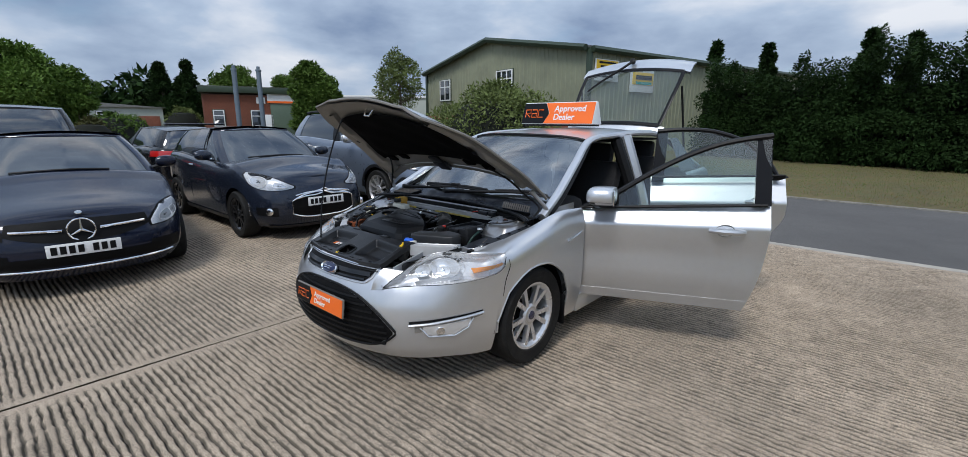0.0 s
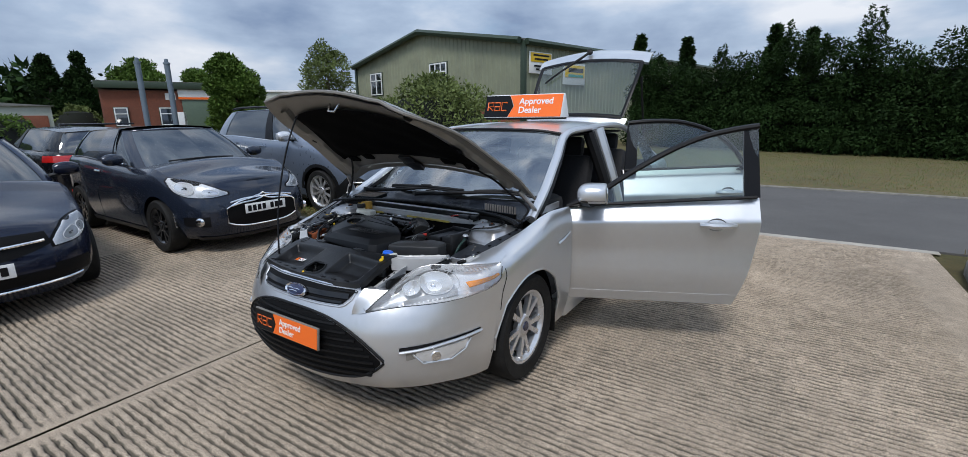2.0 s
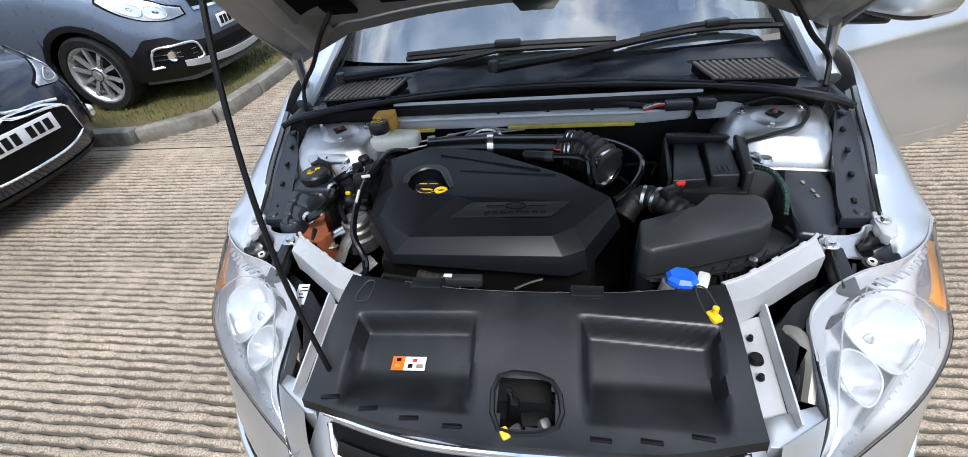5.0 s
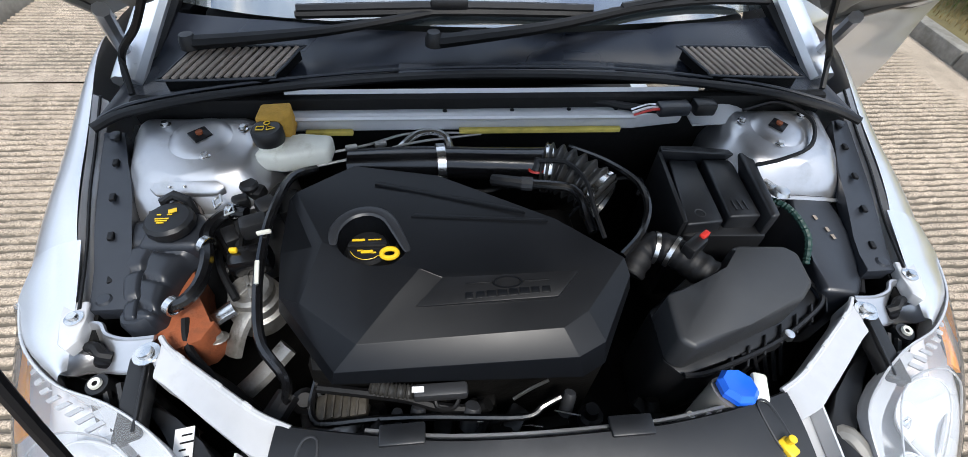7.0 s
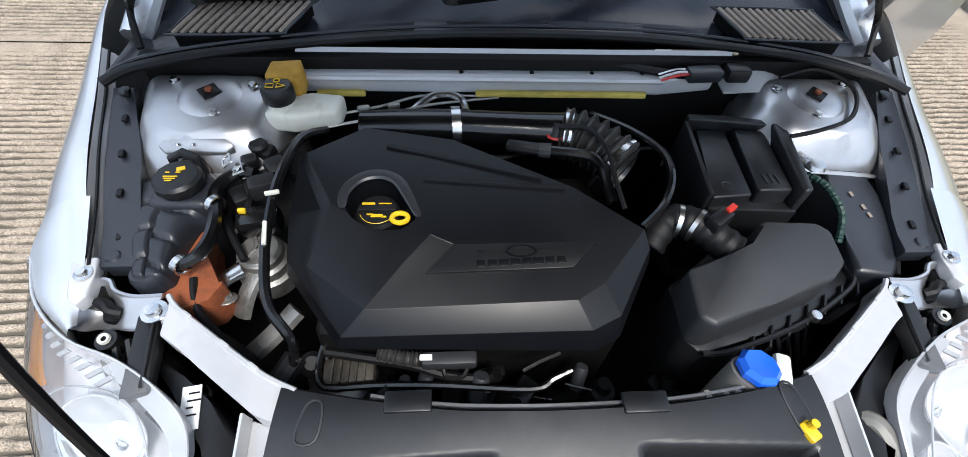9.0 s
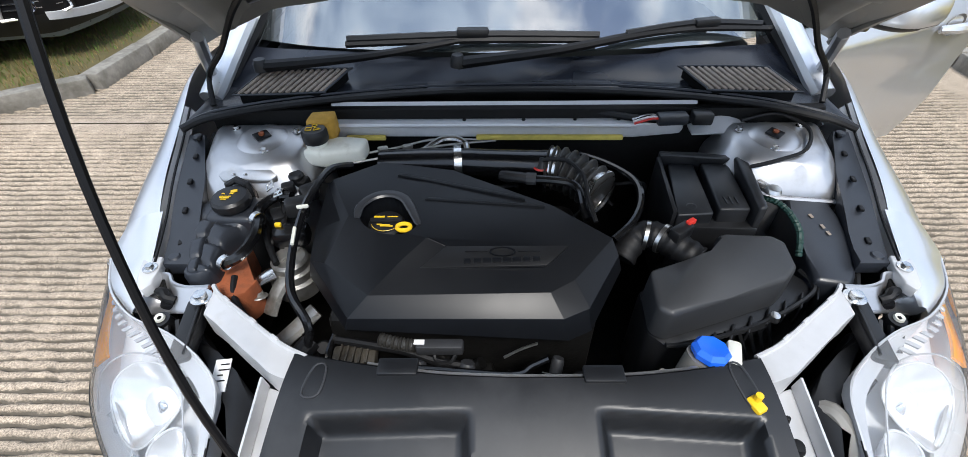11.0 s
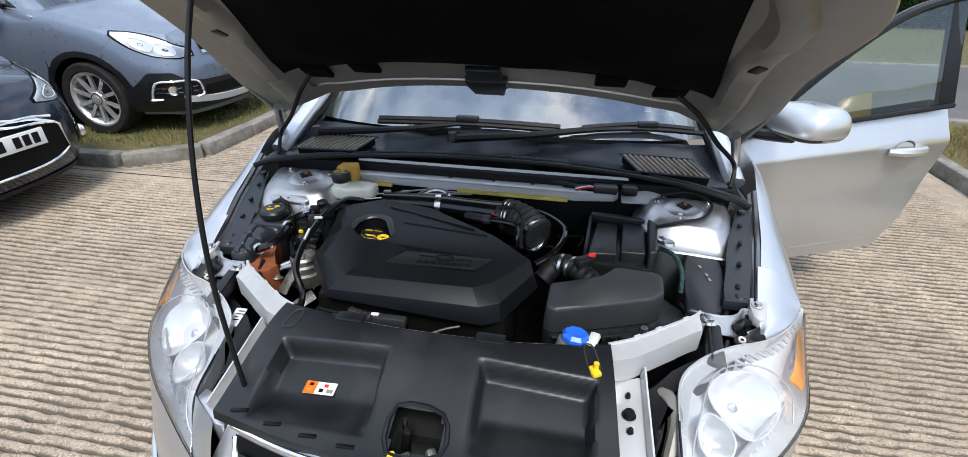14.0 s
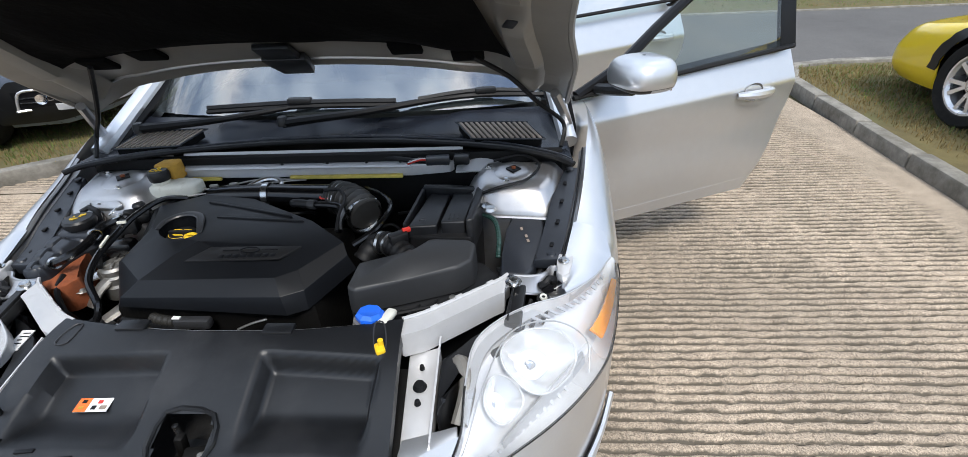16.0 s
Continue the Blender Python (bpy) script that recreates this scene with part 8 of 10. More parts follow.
def tower(s):
    top_at = lambda x, y: 0.896 + 0.09 * (y - 0.90)
    rings = [[Vector((s * x, y, 0.60)) for x, y in TOWER_FOOT], [Vector((s * x, y, 0.828 + 0.10 * (y - 0.85))) for x, y in TOWER_FOOT], [Vector((s * x, y, top_at(x, y))) for x, y in TOWER_TOP]]
    t = part("strut_tower", loft(bmesh.new(), rings, 0.020, 4), SILVER_RAW, car, "silver painted suspension tower", 60)
    part("tower_flange", tube(bmesh.new(), [(s * x, y, 0.829 + 0.10 * (y - 0.85)) for x, y in ((0.49, 0.889), (0.555, 0.864), (0.64, 0.854), (0.730, 0.844))], 0.005, 6), SILVER_RAW, t)
    part("tower_ring", lathe(bmesh.new(), [(0.066, -0.006), (0.058, 0.000), (0.046, 0.004), (0.034, 0.004), (0, 0.004)], 32, pose(s * 0.622, 1.005, 0.907, 5)), SILVER_RAW, t)
    part("tower_opening", block(bmesh.new(), (s * 0.622, 1.008, 0.9120), (0.036, 0.034, 0.006), 0.002, (4, 0, 42)), BLACK_PRINT, t)
    part("strut_nut", lathe(bmesh.new(), [(0, 0.009), (0.007, 0.008), (0.007, 0)], 8, Matrix.Translation((s * 0.622, 1.008, 0.912))), RUST, t)
    for x, y in ((0.60, 0.952), (0.70, 1.045), (0.545, 1.03)):
        part("tower_nut", lathe(bmesh.new(), [(0, 0.009), (0.006, 0.009), (0.0065, 0.003), (0.010, 0.002), (0.010, 0)], 10, Matrix.Translation((s * x, y, top_at(x, y)))), STEEL, t)
    press = [] if s > 0 else [(0.685, 0.899), (0.570, 0.899), (0.556, 0.889), (0.570, 0.880), (0.680, 0.880), (0.692, 0.889)]
    if press:
        part("tower_pressing", prism(bmesh.new(), mirrored(press, s), 0.86, lambda x, y: 0.878 + 0.9 * (y - 0.889), 0.003, 2), SILVER_RAW, t)
    for x in (0.655, 0.628) if press else ():
        part("rivet", lathe(bmesh.new(), [(0, 0.005), (0.004, 0.004), (0.005, 0)], 10, pose(s * x, 0.889, 0.878, -40)), STEEL, t)
    if s < 0:
        # Raised panel in place of the arch opening; its inner shade is the colour.
        part("tower_arch", prism(bmesh.new(), [(-0.70, 0.846), (-0.70, 0.873), (-0.69, 0.879), (-0.618, 0.879), (-0.604, 0.868), (-0.600, 0.846)], 0.70, lambda x, y: 0.830 + 1.0 * (y - 0.850), 0.002, 2), TOWER_SHADE, t, "brown-grey panel coloured as the shade inside the tower's arch")


two(tower)
part("tower_cable", tube(bmesh.new(), [(0.56, 1.06, 0.918), (0.65, 1.075, 0.928), (0.70, 1.015, 0.922), (0.66, 0.935, 0.912), (0.58, 0.90, 0.905), (0.53, 0.905, 0.885)], 0.0045, 6), RUBBER, car)

# brake fluid reservoir with its foam block
rs = part("brake_reservoir", prism(bmesh.new(), [(-0.515, 0.955), (-0.46, 0.945), (-0.37, 0.965), (-0.365, 1.02), (-0.43, 1.018), (-0.50, 1.01)], 0.855, 0.902, 0.012, 3), RESERVOIR, car, "milky white brake fluid reservoir with a black cap")
part("neck", lathe(bmesh.new(), [(0.026, 0.88), (0.026, 0.92)], 20, Matrix.Translation((-0.482, 0.985, 0))), RESERVOIR, rs)
cap = part("cap", lathe(bmesh.new(), [(0.0290, 0.912), (0.0305, 0.918), (0.0305, 0.936), (0.026, 0.943), (0, 0.944)], 24, Matrix.Translation((-0.482, 0.985, 0))), PLASTIC, rs, "black filler cap with yellow symbols")
bm = tube(bmesh.new(), [(-0.482 + 0.0055 * math.cos(a), 0.997 + 0.0055 * math.sin(a), 0.9450) for a in (2 * math.pi * q / 14 for q in range(14))], 0.0013, 5, straight=True, closed=True)
part("cap_mark", bm, YELLOW, cap)
for pts in ([(-0.499, 0.975), (-0.485, 0.975), (-0.485, 0.986), (-0.499, 0.986)], [(-0.479, 0.975), (-0.464, 0.981), (-0.479, 0.987)]):
    part("cap_mark", tube(bmesh.new(), [(x, y, 0.9450) for x, y in pts], 0.0012, 5, straight=True, closed=True), YELLOW, cap)
fm = prism(bmesh.new(), [(-0.508, 1.008), (-0.45, 1.006), (-0.442, 1.02), (-0.448, 1.06), (-0.505, 1.062)], 0.89, 0.950, 0.006, 2)
for v in fm.verts:
    v.co += Vector((1, 1, 1)) * 0.006 * noise.noise(v.co * 60)
part("foam_block", fm, OCHRE, car, "ochre foam block behind the reservoir")
for x, y in ((-0.33, 1.0), (-0.27, 1.01)):
    part("pipe_union", block(bmesh.new(), (x, y, 0.878), (0.026, 0.012, 0.012), 0.004, (0, 0, 14)), ALLOY, car)
for dy in (0.0, 0.035):
    part("brake_pipe", tube(bmesh.new(), [(-0.42, 0.955 + dy, 0.862), (-0.3, 0.985 + dy, 0.868), (-0.2, 1.02 + dy, 0.872), (-0.05, 1.05, 0.87)], 0.003, 6), ALLOY, car)

# coolant tank and the left corner
tank_l = lerp([0.625, 0.645, 0.67, 0.73, 0.812, 0.862], [-0.660, -0.676, -0.686, -0.712, -0.742, -0.752])
tank_r = lerp([0.625, 0.645, 0.70, 0.75, 0.785, 0.822, 0.862], [-0.640, -0.614, -0.616, -0.606, -0.585, -0.590, -0.640])


def tank_skin(u, v):
    """A leaf-shaped moulding: two rows of pillowed chambers either side of a spine."""
    y = 0.625 + 0.237 * v
    a, b = tank_l(y), tank_r(y)
    f = 2 * u - 1
    z = 0.803 + 0.040 * (1 - abs(f) ** 7) * min(1, 14 * v * (1 - v) + 0.15) - 0.016 * (1 - v)
    wave = abs(math.sin(math.pi * (4.2 * v + 0.25 * abs(f) + (0.35 if f > 0 else 0))))
    z -= 0.008 * (1 - wave) ** 3 * (1 - abs(f) ** 6) + 0.007 * math.exp(-((f + 0.10) / 0.055) ** 2) * smooth(v, 1.0, 0.8)
    return Vector((a + (b - a) * u, y, z))


tk = part("coolant_tank", sheet(bmesh.new(), tank_skin, 44, 72), NAVY_PLASTIC, car, "black ribbed coolant expansion tank", 60)
part("tank_wall", sheet(bmesh.new(), lambda u, v: (lambda p: Vector((p.x, p.y, p.z - 0.17 * v)))(tank_skin(0, 2 * u) if u < 0.5 else tank_skin(1, 2 - 2 * u)), 60, 2), PLASTIC, tk)
part("tank_lobe", lathe(bmesh.new(), [(0.030, -0.03), (0.030, 0.0), (0.026, 0.008), (0, 0.009)], 24, pose(-0.652, 0.655, 0.812, -6, -8)), NAVY_PLASTIC, tk)
part("tank_saddle", prism(bmesh.new(), [(-0.690, 0.775), (-0.585, 0.770), (-0.580, 0.835), (-0.60, 0.858), (-0.685, 0.858)], 0.80, 0.846, 0.012, 3), NAVY_PLASTIC, tk)
cc = part("tank_cap", lathe(bmesh.new(), [(0.034, 0.838), (0.034, 0.852), (0.041, 0.854), (0.0425, 0.860), (0.0415, 0.870), (0.036, 0.876), (0, 0.877)], 14, Matrix.Translation((-0.636, 0.815, 0))), PLASTIC, tk, "black pressure cap with a yellow warning print", 25)
part("cap_print", block(bmesh.new(), (-0.630, 0.829, 0.878), (0.014, 0.009, 0.0015), 0, (0, 0, 20)), YELLOW, cc)
for dx, dy, w in ((-0.014, 0.003, 0.007), (0.004, 0.003, 0.008), (-0.006, -0.007, 0.024), (-0.006, -0.012, 0.020), (-0.006, -0.017, 0.012)):
    part("cap_print", block(bmesh.new(), (-0.636 + dx, 0.817 + dy, 0.8778), (w, 0.0022, 0.0012)), YELLOW, cc)
part("tank_bracket", tube(bmesh.new(), [(-0.660, 0.852, 0.83), (-0.658, 0.862, 0.874), (-0.640, 0.868, 0.880), (-0.618, 0.862, 0.874), (-0.612, 0.852, 0.83)], 0.009, 8, straight=True), PLASTIC, tk)
part("rusty_bracket", prism(bmesh.new(), [(-0.650, 0.826), (-0.622, 0.815), (-0.600, 0.760), (-0.588, 0.700), (-0.540, 0.648), (-0.555, 0.615), (-0.590, 0.600), (-0.662, 0.640), (-0.648, 0.714), (-0.654, 0.782)], 0.70, lambda x, y: 0.790 + 0.04 * (y - 0.70), 0.006, 2), RUST, car, "rusted brown steel bracket")
for a, b, c in (((-0.59, 0.655, 0.79), (-0.57, 0.60, 0.775), (-0.50, 0.535, 0.74)), ((-0.575, 0.80, 0.79), (-0.55, 0.745, 0.80), (-0.515, 0.69, 0.79)), ((-0.545, 0.86, 0.83), (-0.53, 0.80, 0.81), (-0.55, 0.74, 0.79)), ((-0.47, 0.93, 0.84), (-0.49, 0.87, 0.84), (-0.475, 0.80, 0.83))):
    part("cable", tube(bmesh.new(), [a, b, c], 0.007, 7), RUBBER, car)
for p, q, r in (((-0.530, 0.872, 0.852), (0.030, 0.022, 0.030), 20), ((-0.512, 0.905, 0.846), (0.036, 0.030, 0.026), -15), ((-0.548, 0.818, 0.812), (0.028, 0.040, 0.030), 30), ((-0.455, 0.905, 0.800), (0.04, 0.06, 0.05), 10)):
    part("valve_block", block(bmesh.new(), p, q, 0.006, (8, 0, r)), PLASTIC, car)
part("valve_knob", lathe(bmesh.new(), [(0.016, -0.012), (0.018, 0.0), (0.014, 0.006), (0, 0.007)], 16, Matrix.Translation((-0.520, 0.905, 0.866))), PLASTIC, car)
part("spring_clip", tube(bmesh.new(), [(-0.573, 0.862, 0.868), (-0.560, 0.868, 0.876), (-0.552, 0.850, 0.876), (-0.564, 0.842, 0.868)], 0.0028, 6, straight=True, closed=True), STEEL, car)
part("spring_clip", tube(bmesh.new(), [(-0.548, 0.842, 0.862), (-0.534, 0.846, 0.868), (-0.528, 0.832, 0.868), (-0.545, 0.828, 0.862)], 0.0028, 6, straight=True, closed=True), STEEL, car)
part("cast_lever", tube(bmesh.new(), [(-0.578, 0.640, 0.745), (-0.555, 0.668, 0.760), (-0.525, 0.688, 0.768)], lambda u: 0.012 + 0.006 * u, 10, flat=0.6), STEEL, car, "bright cast lever")
part("flange_nut", lathe(bmesh.new(), [(0, 0.012), (0.009, 0.011), (0.010, 0.004), (0.017, 0.002), (0.018, 0)], 12, pose(-0.548, 0.640, 0.745, -20)), ALLOY, car)
part("metal_hose", tube(bmesh.new(), [(-0.60, 0.657, 0.825), (-0.572, 0.660, 0.838), (-0.557, 0.69, 0.842), (-0.560, 0.74, 0.842), (-0.578, 0.80, 0.842), (-0.565, 0.835, 0.846), (-0.54, 0.85, 0.85), (-0.515, 0.845, 0.85)], 0.0115, 8), GLOSS_BLACK, car, "grey coolant hose with spring clips")
for p in ((-0.594, 0.657, 0.828), (-0.570, 0.775, 0.842), (-0.54, 0.85, 0.85)):
    part("hose_clip", lathe(bmesh.new(), [(0.014, -0.006), (0.017, -0.006), (0.017, 0.006), (0.014, 0.006)], 16, Matrix.Translation(p) @ pose(0, 0, 0, 90, 0, 60)), STEEL, car)
part("solenoid", block(bmesh.new(), (-0.495, 0.815, 0.845), (0.05, 0.035, 0.04), 0.008, (0, 0, 20)), PLASTIC, car)
part("solenoid", block(bmesh.new(), (-0.48, 0.86, 0.85), (0.04, 0.04, 0.03), 0.01, (10, 0, 35)), PLASTIC, car)
part("yellow_tag", block(bmesh.new(), (-0.527, 0.77, 0.83), (0.014, 0.008, 0.01), 0.002), YELLOW, car)
part("thermostat_housing", block(bmesh.new(), (-0.505, 0.77, 0.80), (0.08, 0.05, 0.05), 0.016, (0, 0, 10)), GLOSS_BLACK, car)
pu = part("fuel_pump_cap", lathe(bmesh.new(), [(0.052, 0.70), (0.054, 0.74), (0.046, 0.745), (0.047, 0.765), (0.040, 0.77), (0.040, 0.785), (0.034, 0.792), (0, 0.793)], 30, Matrix.Translation((-0.503, 0.722, -0.012))), ALLOY, car, "round cast aluminium pump housing")
part("cap_rib", block(bmesh.new(), (-0.503, 0.722, 0.783), (0.06, 0.008, 0.006), 0.002, (0, 0, 55)), ALLOY, pu)
part("cap_rib", block(bmesh.new(), (-0.503, 0.722, 0.783), (0.06, 0.008, 0.006), 0.002, (0, 0, 115)), ALLOY, pu)
part("engine_mount", tube(bmesh.new(), [(-0.535, 0.63, 0.70), (-0.52, 0.66, 0.735), (-0.50, 0.70, 0.755)], 0.018, 8, flat=0.6), ALLOY, car)
part("engine_mount", tube(bmesh.new(), [(-0.52, 0.57, 0.66), (-0.48, 0.60, 0.68), (-0.44, 0.64, 0.70)], 0.022, 8, flat=0.6), ALLOY, car)
part("fuel_hose", tube(bmesh.new(), [(-0.40, 0.955, 0.86), (-0.435, 0.90, 0.885), (-0.452, 0.80, 0.885), (-0.455, 0.72, 0.872), (-0.448, 0.64, 0.86), (-0.436, 0.575, 0.83), (-0.405, 0.535, 0.78), (-0.42, 0.50, 0.72), (-0.455, 0.49, 0.66)], 0.0085, 8), GLOSS_BLACK, car, "black hose along the engine cover")
part("hose_print", tube(bmesh.new(), [(-0.4535, 0.70, 0.884), (-0.4485, 0.66, 0.876)], 0.004, 5), RESERVOIR, car)
part("hose_tie", block(bmesh.new(), (-0.452, 0.755, 0.893), (0.024, 0.006, 0.008), 0.002, (0, 0, 12)), RESERVOIR, car)
part("radiator_hose", tube(bmesh.new(), [(-0.60, 0.60, 0.70), (-0.55, 0.575, 0.70), (-0.50, 0.54, 0.68), (-0.46, 0.50, 0.62)], 0.016, 10), RUBBER, car)
part("radiator_hose", tube(bmesh.new(), [(-0.41, 0.53, 0.74), (-0.44, 0.47, 0.73), (-0.46, 0.44, 0.68), (-0.40, 0.42, 0.60)], 0.020, 10), RUBBER, car)

# engine cover
V = {k: Vector(p) for k, p in dict(
    r0=(-0.417, 0.862, 0.884), r1=(-0.318, 0.938, 0.880), r2=(-0.150, 0.900, 0.882), r3=(0.068, 0.776, 0.876), tip=(0.178, 0.690, 0.862),
    cv=(-0.353, 0.734, 0.887), cb=(-0.384, 0.634, 0.851), c1=(-0.287, 0.556, 0.847), c2=(0.044, 0.566, 0.844), c3=(0.092, 0.594, 0.846),
    q1=(-0.228, 0.622, 0.875), q2=(-0.188, 0.668, 0.885), pl=(-0.202, 0.606, 0.866), pbl=(-0.152, 0.656, 0.874), pbr=(0.100, 0.661, 0.869),
    r0i=(-0.427, 0.850, 0.878), cvi=(-0.374, 0.735, 0.872), cbi=(-0.399, 0.643, 0.843),
    l0=(-0.447, 0.892, 0.838), l1=(-0.450, 0.770, 0.812), l2=(-0.430, 0.668, 0.822),
    b1=(-0.322, 0.525, 0.820), b2=(0.066, 0.526, 0.817), b3=(0.116, 0.549, 0.819), b4=(0.190, 0.668, 0.836),
    s0=(-0.458, 0.905, 0.795), s1=(-0.460, 0.770, 0.775), s2=(-0.438, 0.662, 0.785), k1=(-0.328, 0.516, 0.800), k2=(0.078, 0.512, 0.772), k3=(0.122, 0.534, 0.772), k4=(0.204, 0.672, 0.790),
    t1=(-0.322, 0.968, 0.832), t2=(-0.148, 0.930, 0.835), t3=(0.078, 0.803, 0.832)).items()}
bm = bmesh.new()
vv = {k: bm.verts.new(p) for k, p in V.items()}
for names in ("q1 q2 pbl pl", "q2 tip pbr pbl", "c1 q1 pl", "c1 pl pbl pbr tip c3 c2", "r0 cv cvi r0i", "cv cb cbi cvi", "r0i cvi l1 l0", "cvi cbi l2 l1", "cb l2 cbi",
              "cb c1 b1 l2", "c1 c2 b2 b1", "c2 c3 b3 b2", "c3 tip b4 b3", "l0 l1 s1 s0", "l1 l2 s2 s1", "l2 b1 k1 s2", "b1 b2 k2 k1", "b2 b3 k3 k2", "b3 b4 k4 k3",
              "r0 r0i l0", "r0 l0 t1 r1", "r1 t1 t2 r2", "r2 t2 t3 r3", "r3 t3 b4 tip", "l0 s0 t1"):
    bm.faces.new([vv[k] for k in names.split()])
hole_c = Vector((-0.275, 0.736, 0))
HOLE = spline([(-0.333, 0.742, 0.886), (-0.318, 0.783, 0.886), (-0.279, 0.796, 0.886), (-0.243, 0.772, 0.886), (-0.213, 0.712, 0.885), (-0.220, 0.692, 0.885), (-0.240, 0.679, 0.885), (-0.278, 0.682, 0.885), (-0.315, 0.704, 0.886)], 3, True)
hole = [bm.verts.new(p) for p in HOLE]
n = len(hole)
outline = [vv[k] for k in "r0 r1 r2 r3 tip q2 q1 c1 cb cv".split()]
rim_edges = []
for loop in (outline, hole):
    for a, b in zip(loop, loop[1:] + loop[:1]):
        rim_edges.append(bm.edges.get((a, b)) or bm.edges.new((a, b)))
bmesh.ops.triangle_fill(bm, use_beauty=True, edges=rim_edges)
well = [bm.verts.new(Vector((hole_c.x + (v.co.x - hole_c.x) * 0.92, hole_c.y + (v.co.y - hole_c.y) * 0.92, 0.832))) for v in hole]
for i in range(n):
    bm.faces.new((hole[i], hole[(i + 1) % n], well[(i + 1) % n], well[i]))
bm.faces.new(well)
bmesh.ops.recalc_face_normals(bm, faces=bm.faces)
bev = [e for e in bm.edges if len(e.link_faces) == 2 and e.calc_face_angle(0) > 0.16]
bmesh.ops.bevel(bm, geom=bev, offset=0.0035, segments=3, affect="EDGES", profile=0.5, clamp_overlap=True)
ec = part("engine_cover", bm, COVER_BLACK, car, "satin black faceted plastic engine cover", 9)
collar = spline([(-0.334, 0.725, 0.887), (-0.334, 0.758, 0.890), (-0.312, 0.788, 0.892), (-0.277, 0.797, 0.893), (-0.246, 0.783, 0.892), (-0.226, 0.748, 0.890), (-0.207, 0.705, 0.886)], 6)
part("filler_collar", tube(bmesh.new(), collar, lambda u: 0.004 + 0.008 * math.sin(math.pi * u) ** 0.5, 8, straight=True, flat=0.45), COLLAR_GREY, ec, "raised grey collar round the oil filler")
oc = part("oil_cap", lathe(bmesh.new(), [(0.036, 0.828), (0.038, 0.864), (0.034, 0.870), (0, 0.871)], 28, Matrix.Translation((-0.279, 0.733, 0))), PLASTIC, ec, "black oil filler cap with yellow print")
part("cap_grip", block(bmesh.new(), (-0.279, 0.734, 0.873), (0.066, 0.011, 0.008), 0.003), PLASTIC, oc)
for dx, dy, w, h in ((-0.016, 0.014, 0.022, 0.0045), (0.012, 0.014, 0.022, 0.002), (0.0, -0.013, 0.020, 0.006), (-0.012, -0.010, 0.010, 0.0025), (0.012, -0.0155, 0.008, 0.003)):
    part("cap_print", block(bmesh.new(), (-0.279 + dx, 0.733 + dy, 0.8718), (w, h, 0.0012)), YELLOW, oc)
part("cap_print", tube(bmesh.new(), [(-0.279 + 0.030 * math.cos(t), 0.733 + 0.030 * math.sin(t), 0.8715) for t in [math.radians(200 + 14 * j) for j in range(11)]], 0.0006, 4, straight=True), YELLOW, oc)
part("dipstick_ring", tube(bmesh.new(), [(-0.240 + 0.0135 * math.cos(t), 0.714 + 0.0105 * math.sin(t), 0.872) for t in (2 * math.pi * j / 20 for j in range(20))], 0.0046, 8, straight=True, closed=True), YELLOW, ec, "yellow dipstick ring")
part("dipstick_stem", tube(bmesh.new(), [(-0.232, 0.722, 0.866), (-0.225, 0.745, 0.858), (-0.222, 0.760, 0.84)], 0.005, 7), PLASTIC, ec)
# sunk plaque with a faint embossed mark, and two styling ridges
part("plaque", prism(bmesh.new(), [(-0.196, 0.606), (0.040, 0.612), (0.084, 0.658), (-0.150, 0.655)], 0.862, lambda x, y: 0.8675 + 0.17 * (y - 0.606) - 0.03 * max(0, x), 0.0015, 2), PLASTIC, ec)
for i, w in enumerate((0.013, 0.014, 0.016, 0.016, 0.016, 0.017, 0.014, 0.014)):
    part("embossed_bar", block(bmesh.new(), (-0.108 + 0.0185 * i, 0.620 + 0.0008 * i, 0.8702 - 0.0003 * max(0, i - 5)), (w, 0.012, 0.002), 0.0006, (9, 0, 0)), COVER_BLACK, ec)
for x in (-0.092, 0.008):
    part("embossed_bar", block(bmesh.new(), (x, 0.642, 0.8738), (0.042, 0.002, 0.002), 0.0005, (9, 0, 0)), COVER_BLACK, ec)
part("embossed_oval", lathe(bmesh.new(), [(0.026, 0.0), (0.025, 0.0022), (0.022, 0.0022), (0.021, 0.0)], 28, pose(-0.042, 0.641, 0.8735, 9) @ Matrix.Diagonal((1, 0.42, 1, 1))), COVER_BLACK, ec)
part("cover_ridge", prism(bmesh.new(), [(-0.274, 0.874), (-0.268, 0.882), (-0.002, 0.800), (0.010, 0.790)], 0.872, lambda x, y: 0.8885 - 0.012 * max(0, x + 0.27), 0.002, 2), COVER_BLACK, ec)
part("cover_ridge", prism(bmesh.new(), [(-0.204, 0.786), (-0.195, 0.794), (0.044, 0.774), (0.050, 0.769)], 0.872, lambda x, y: 0.8875 - 0.02 * max(0, x + 0.20), 0.002, 2), COVER_BLACK, ec)

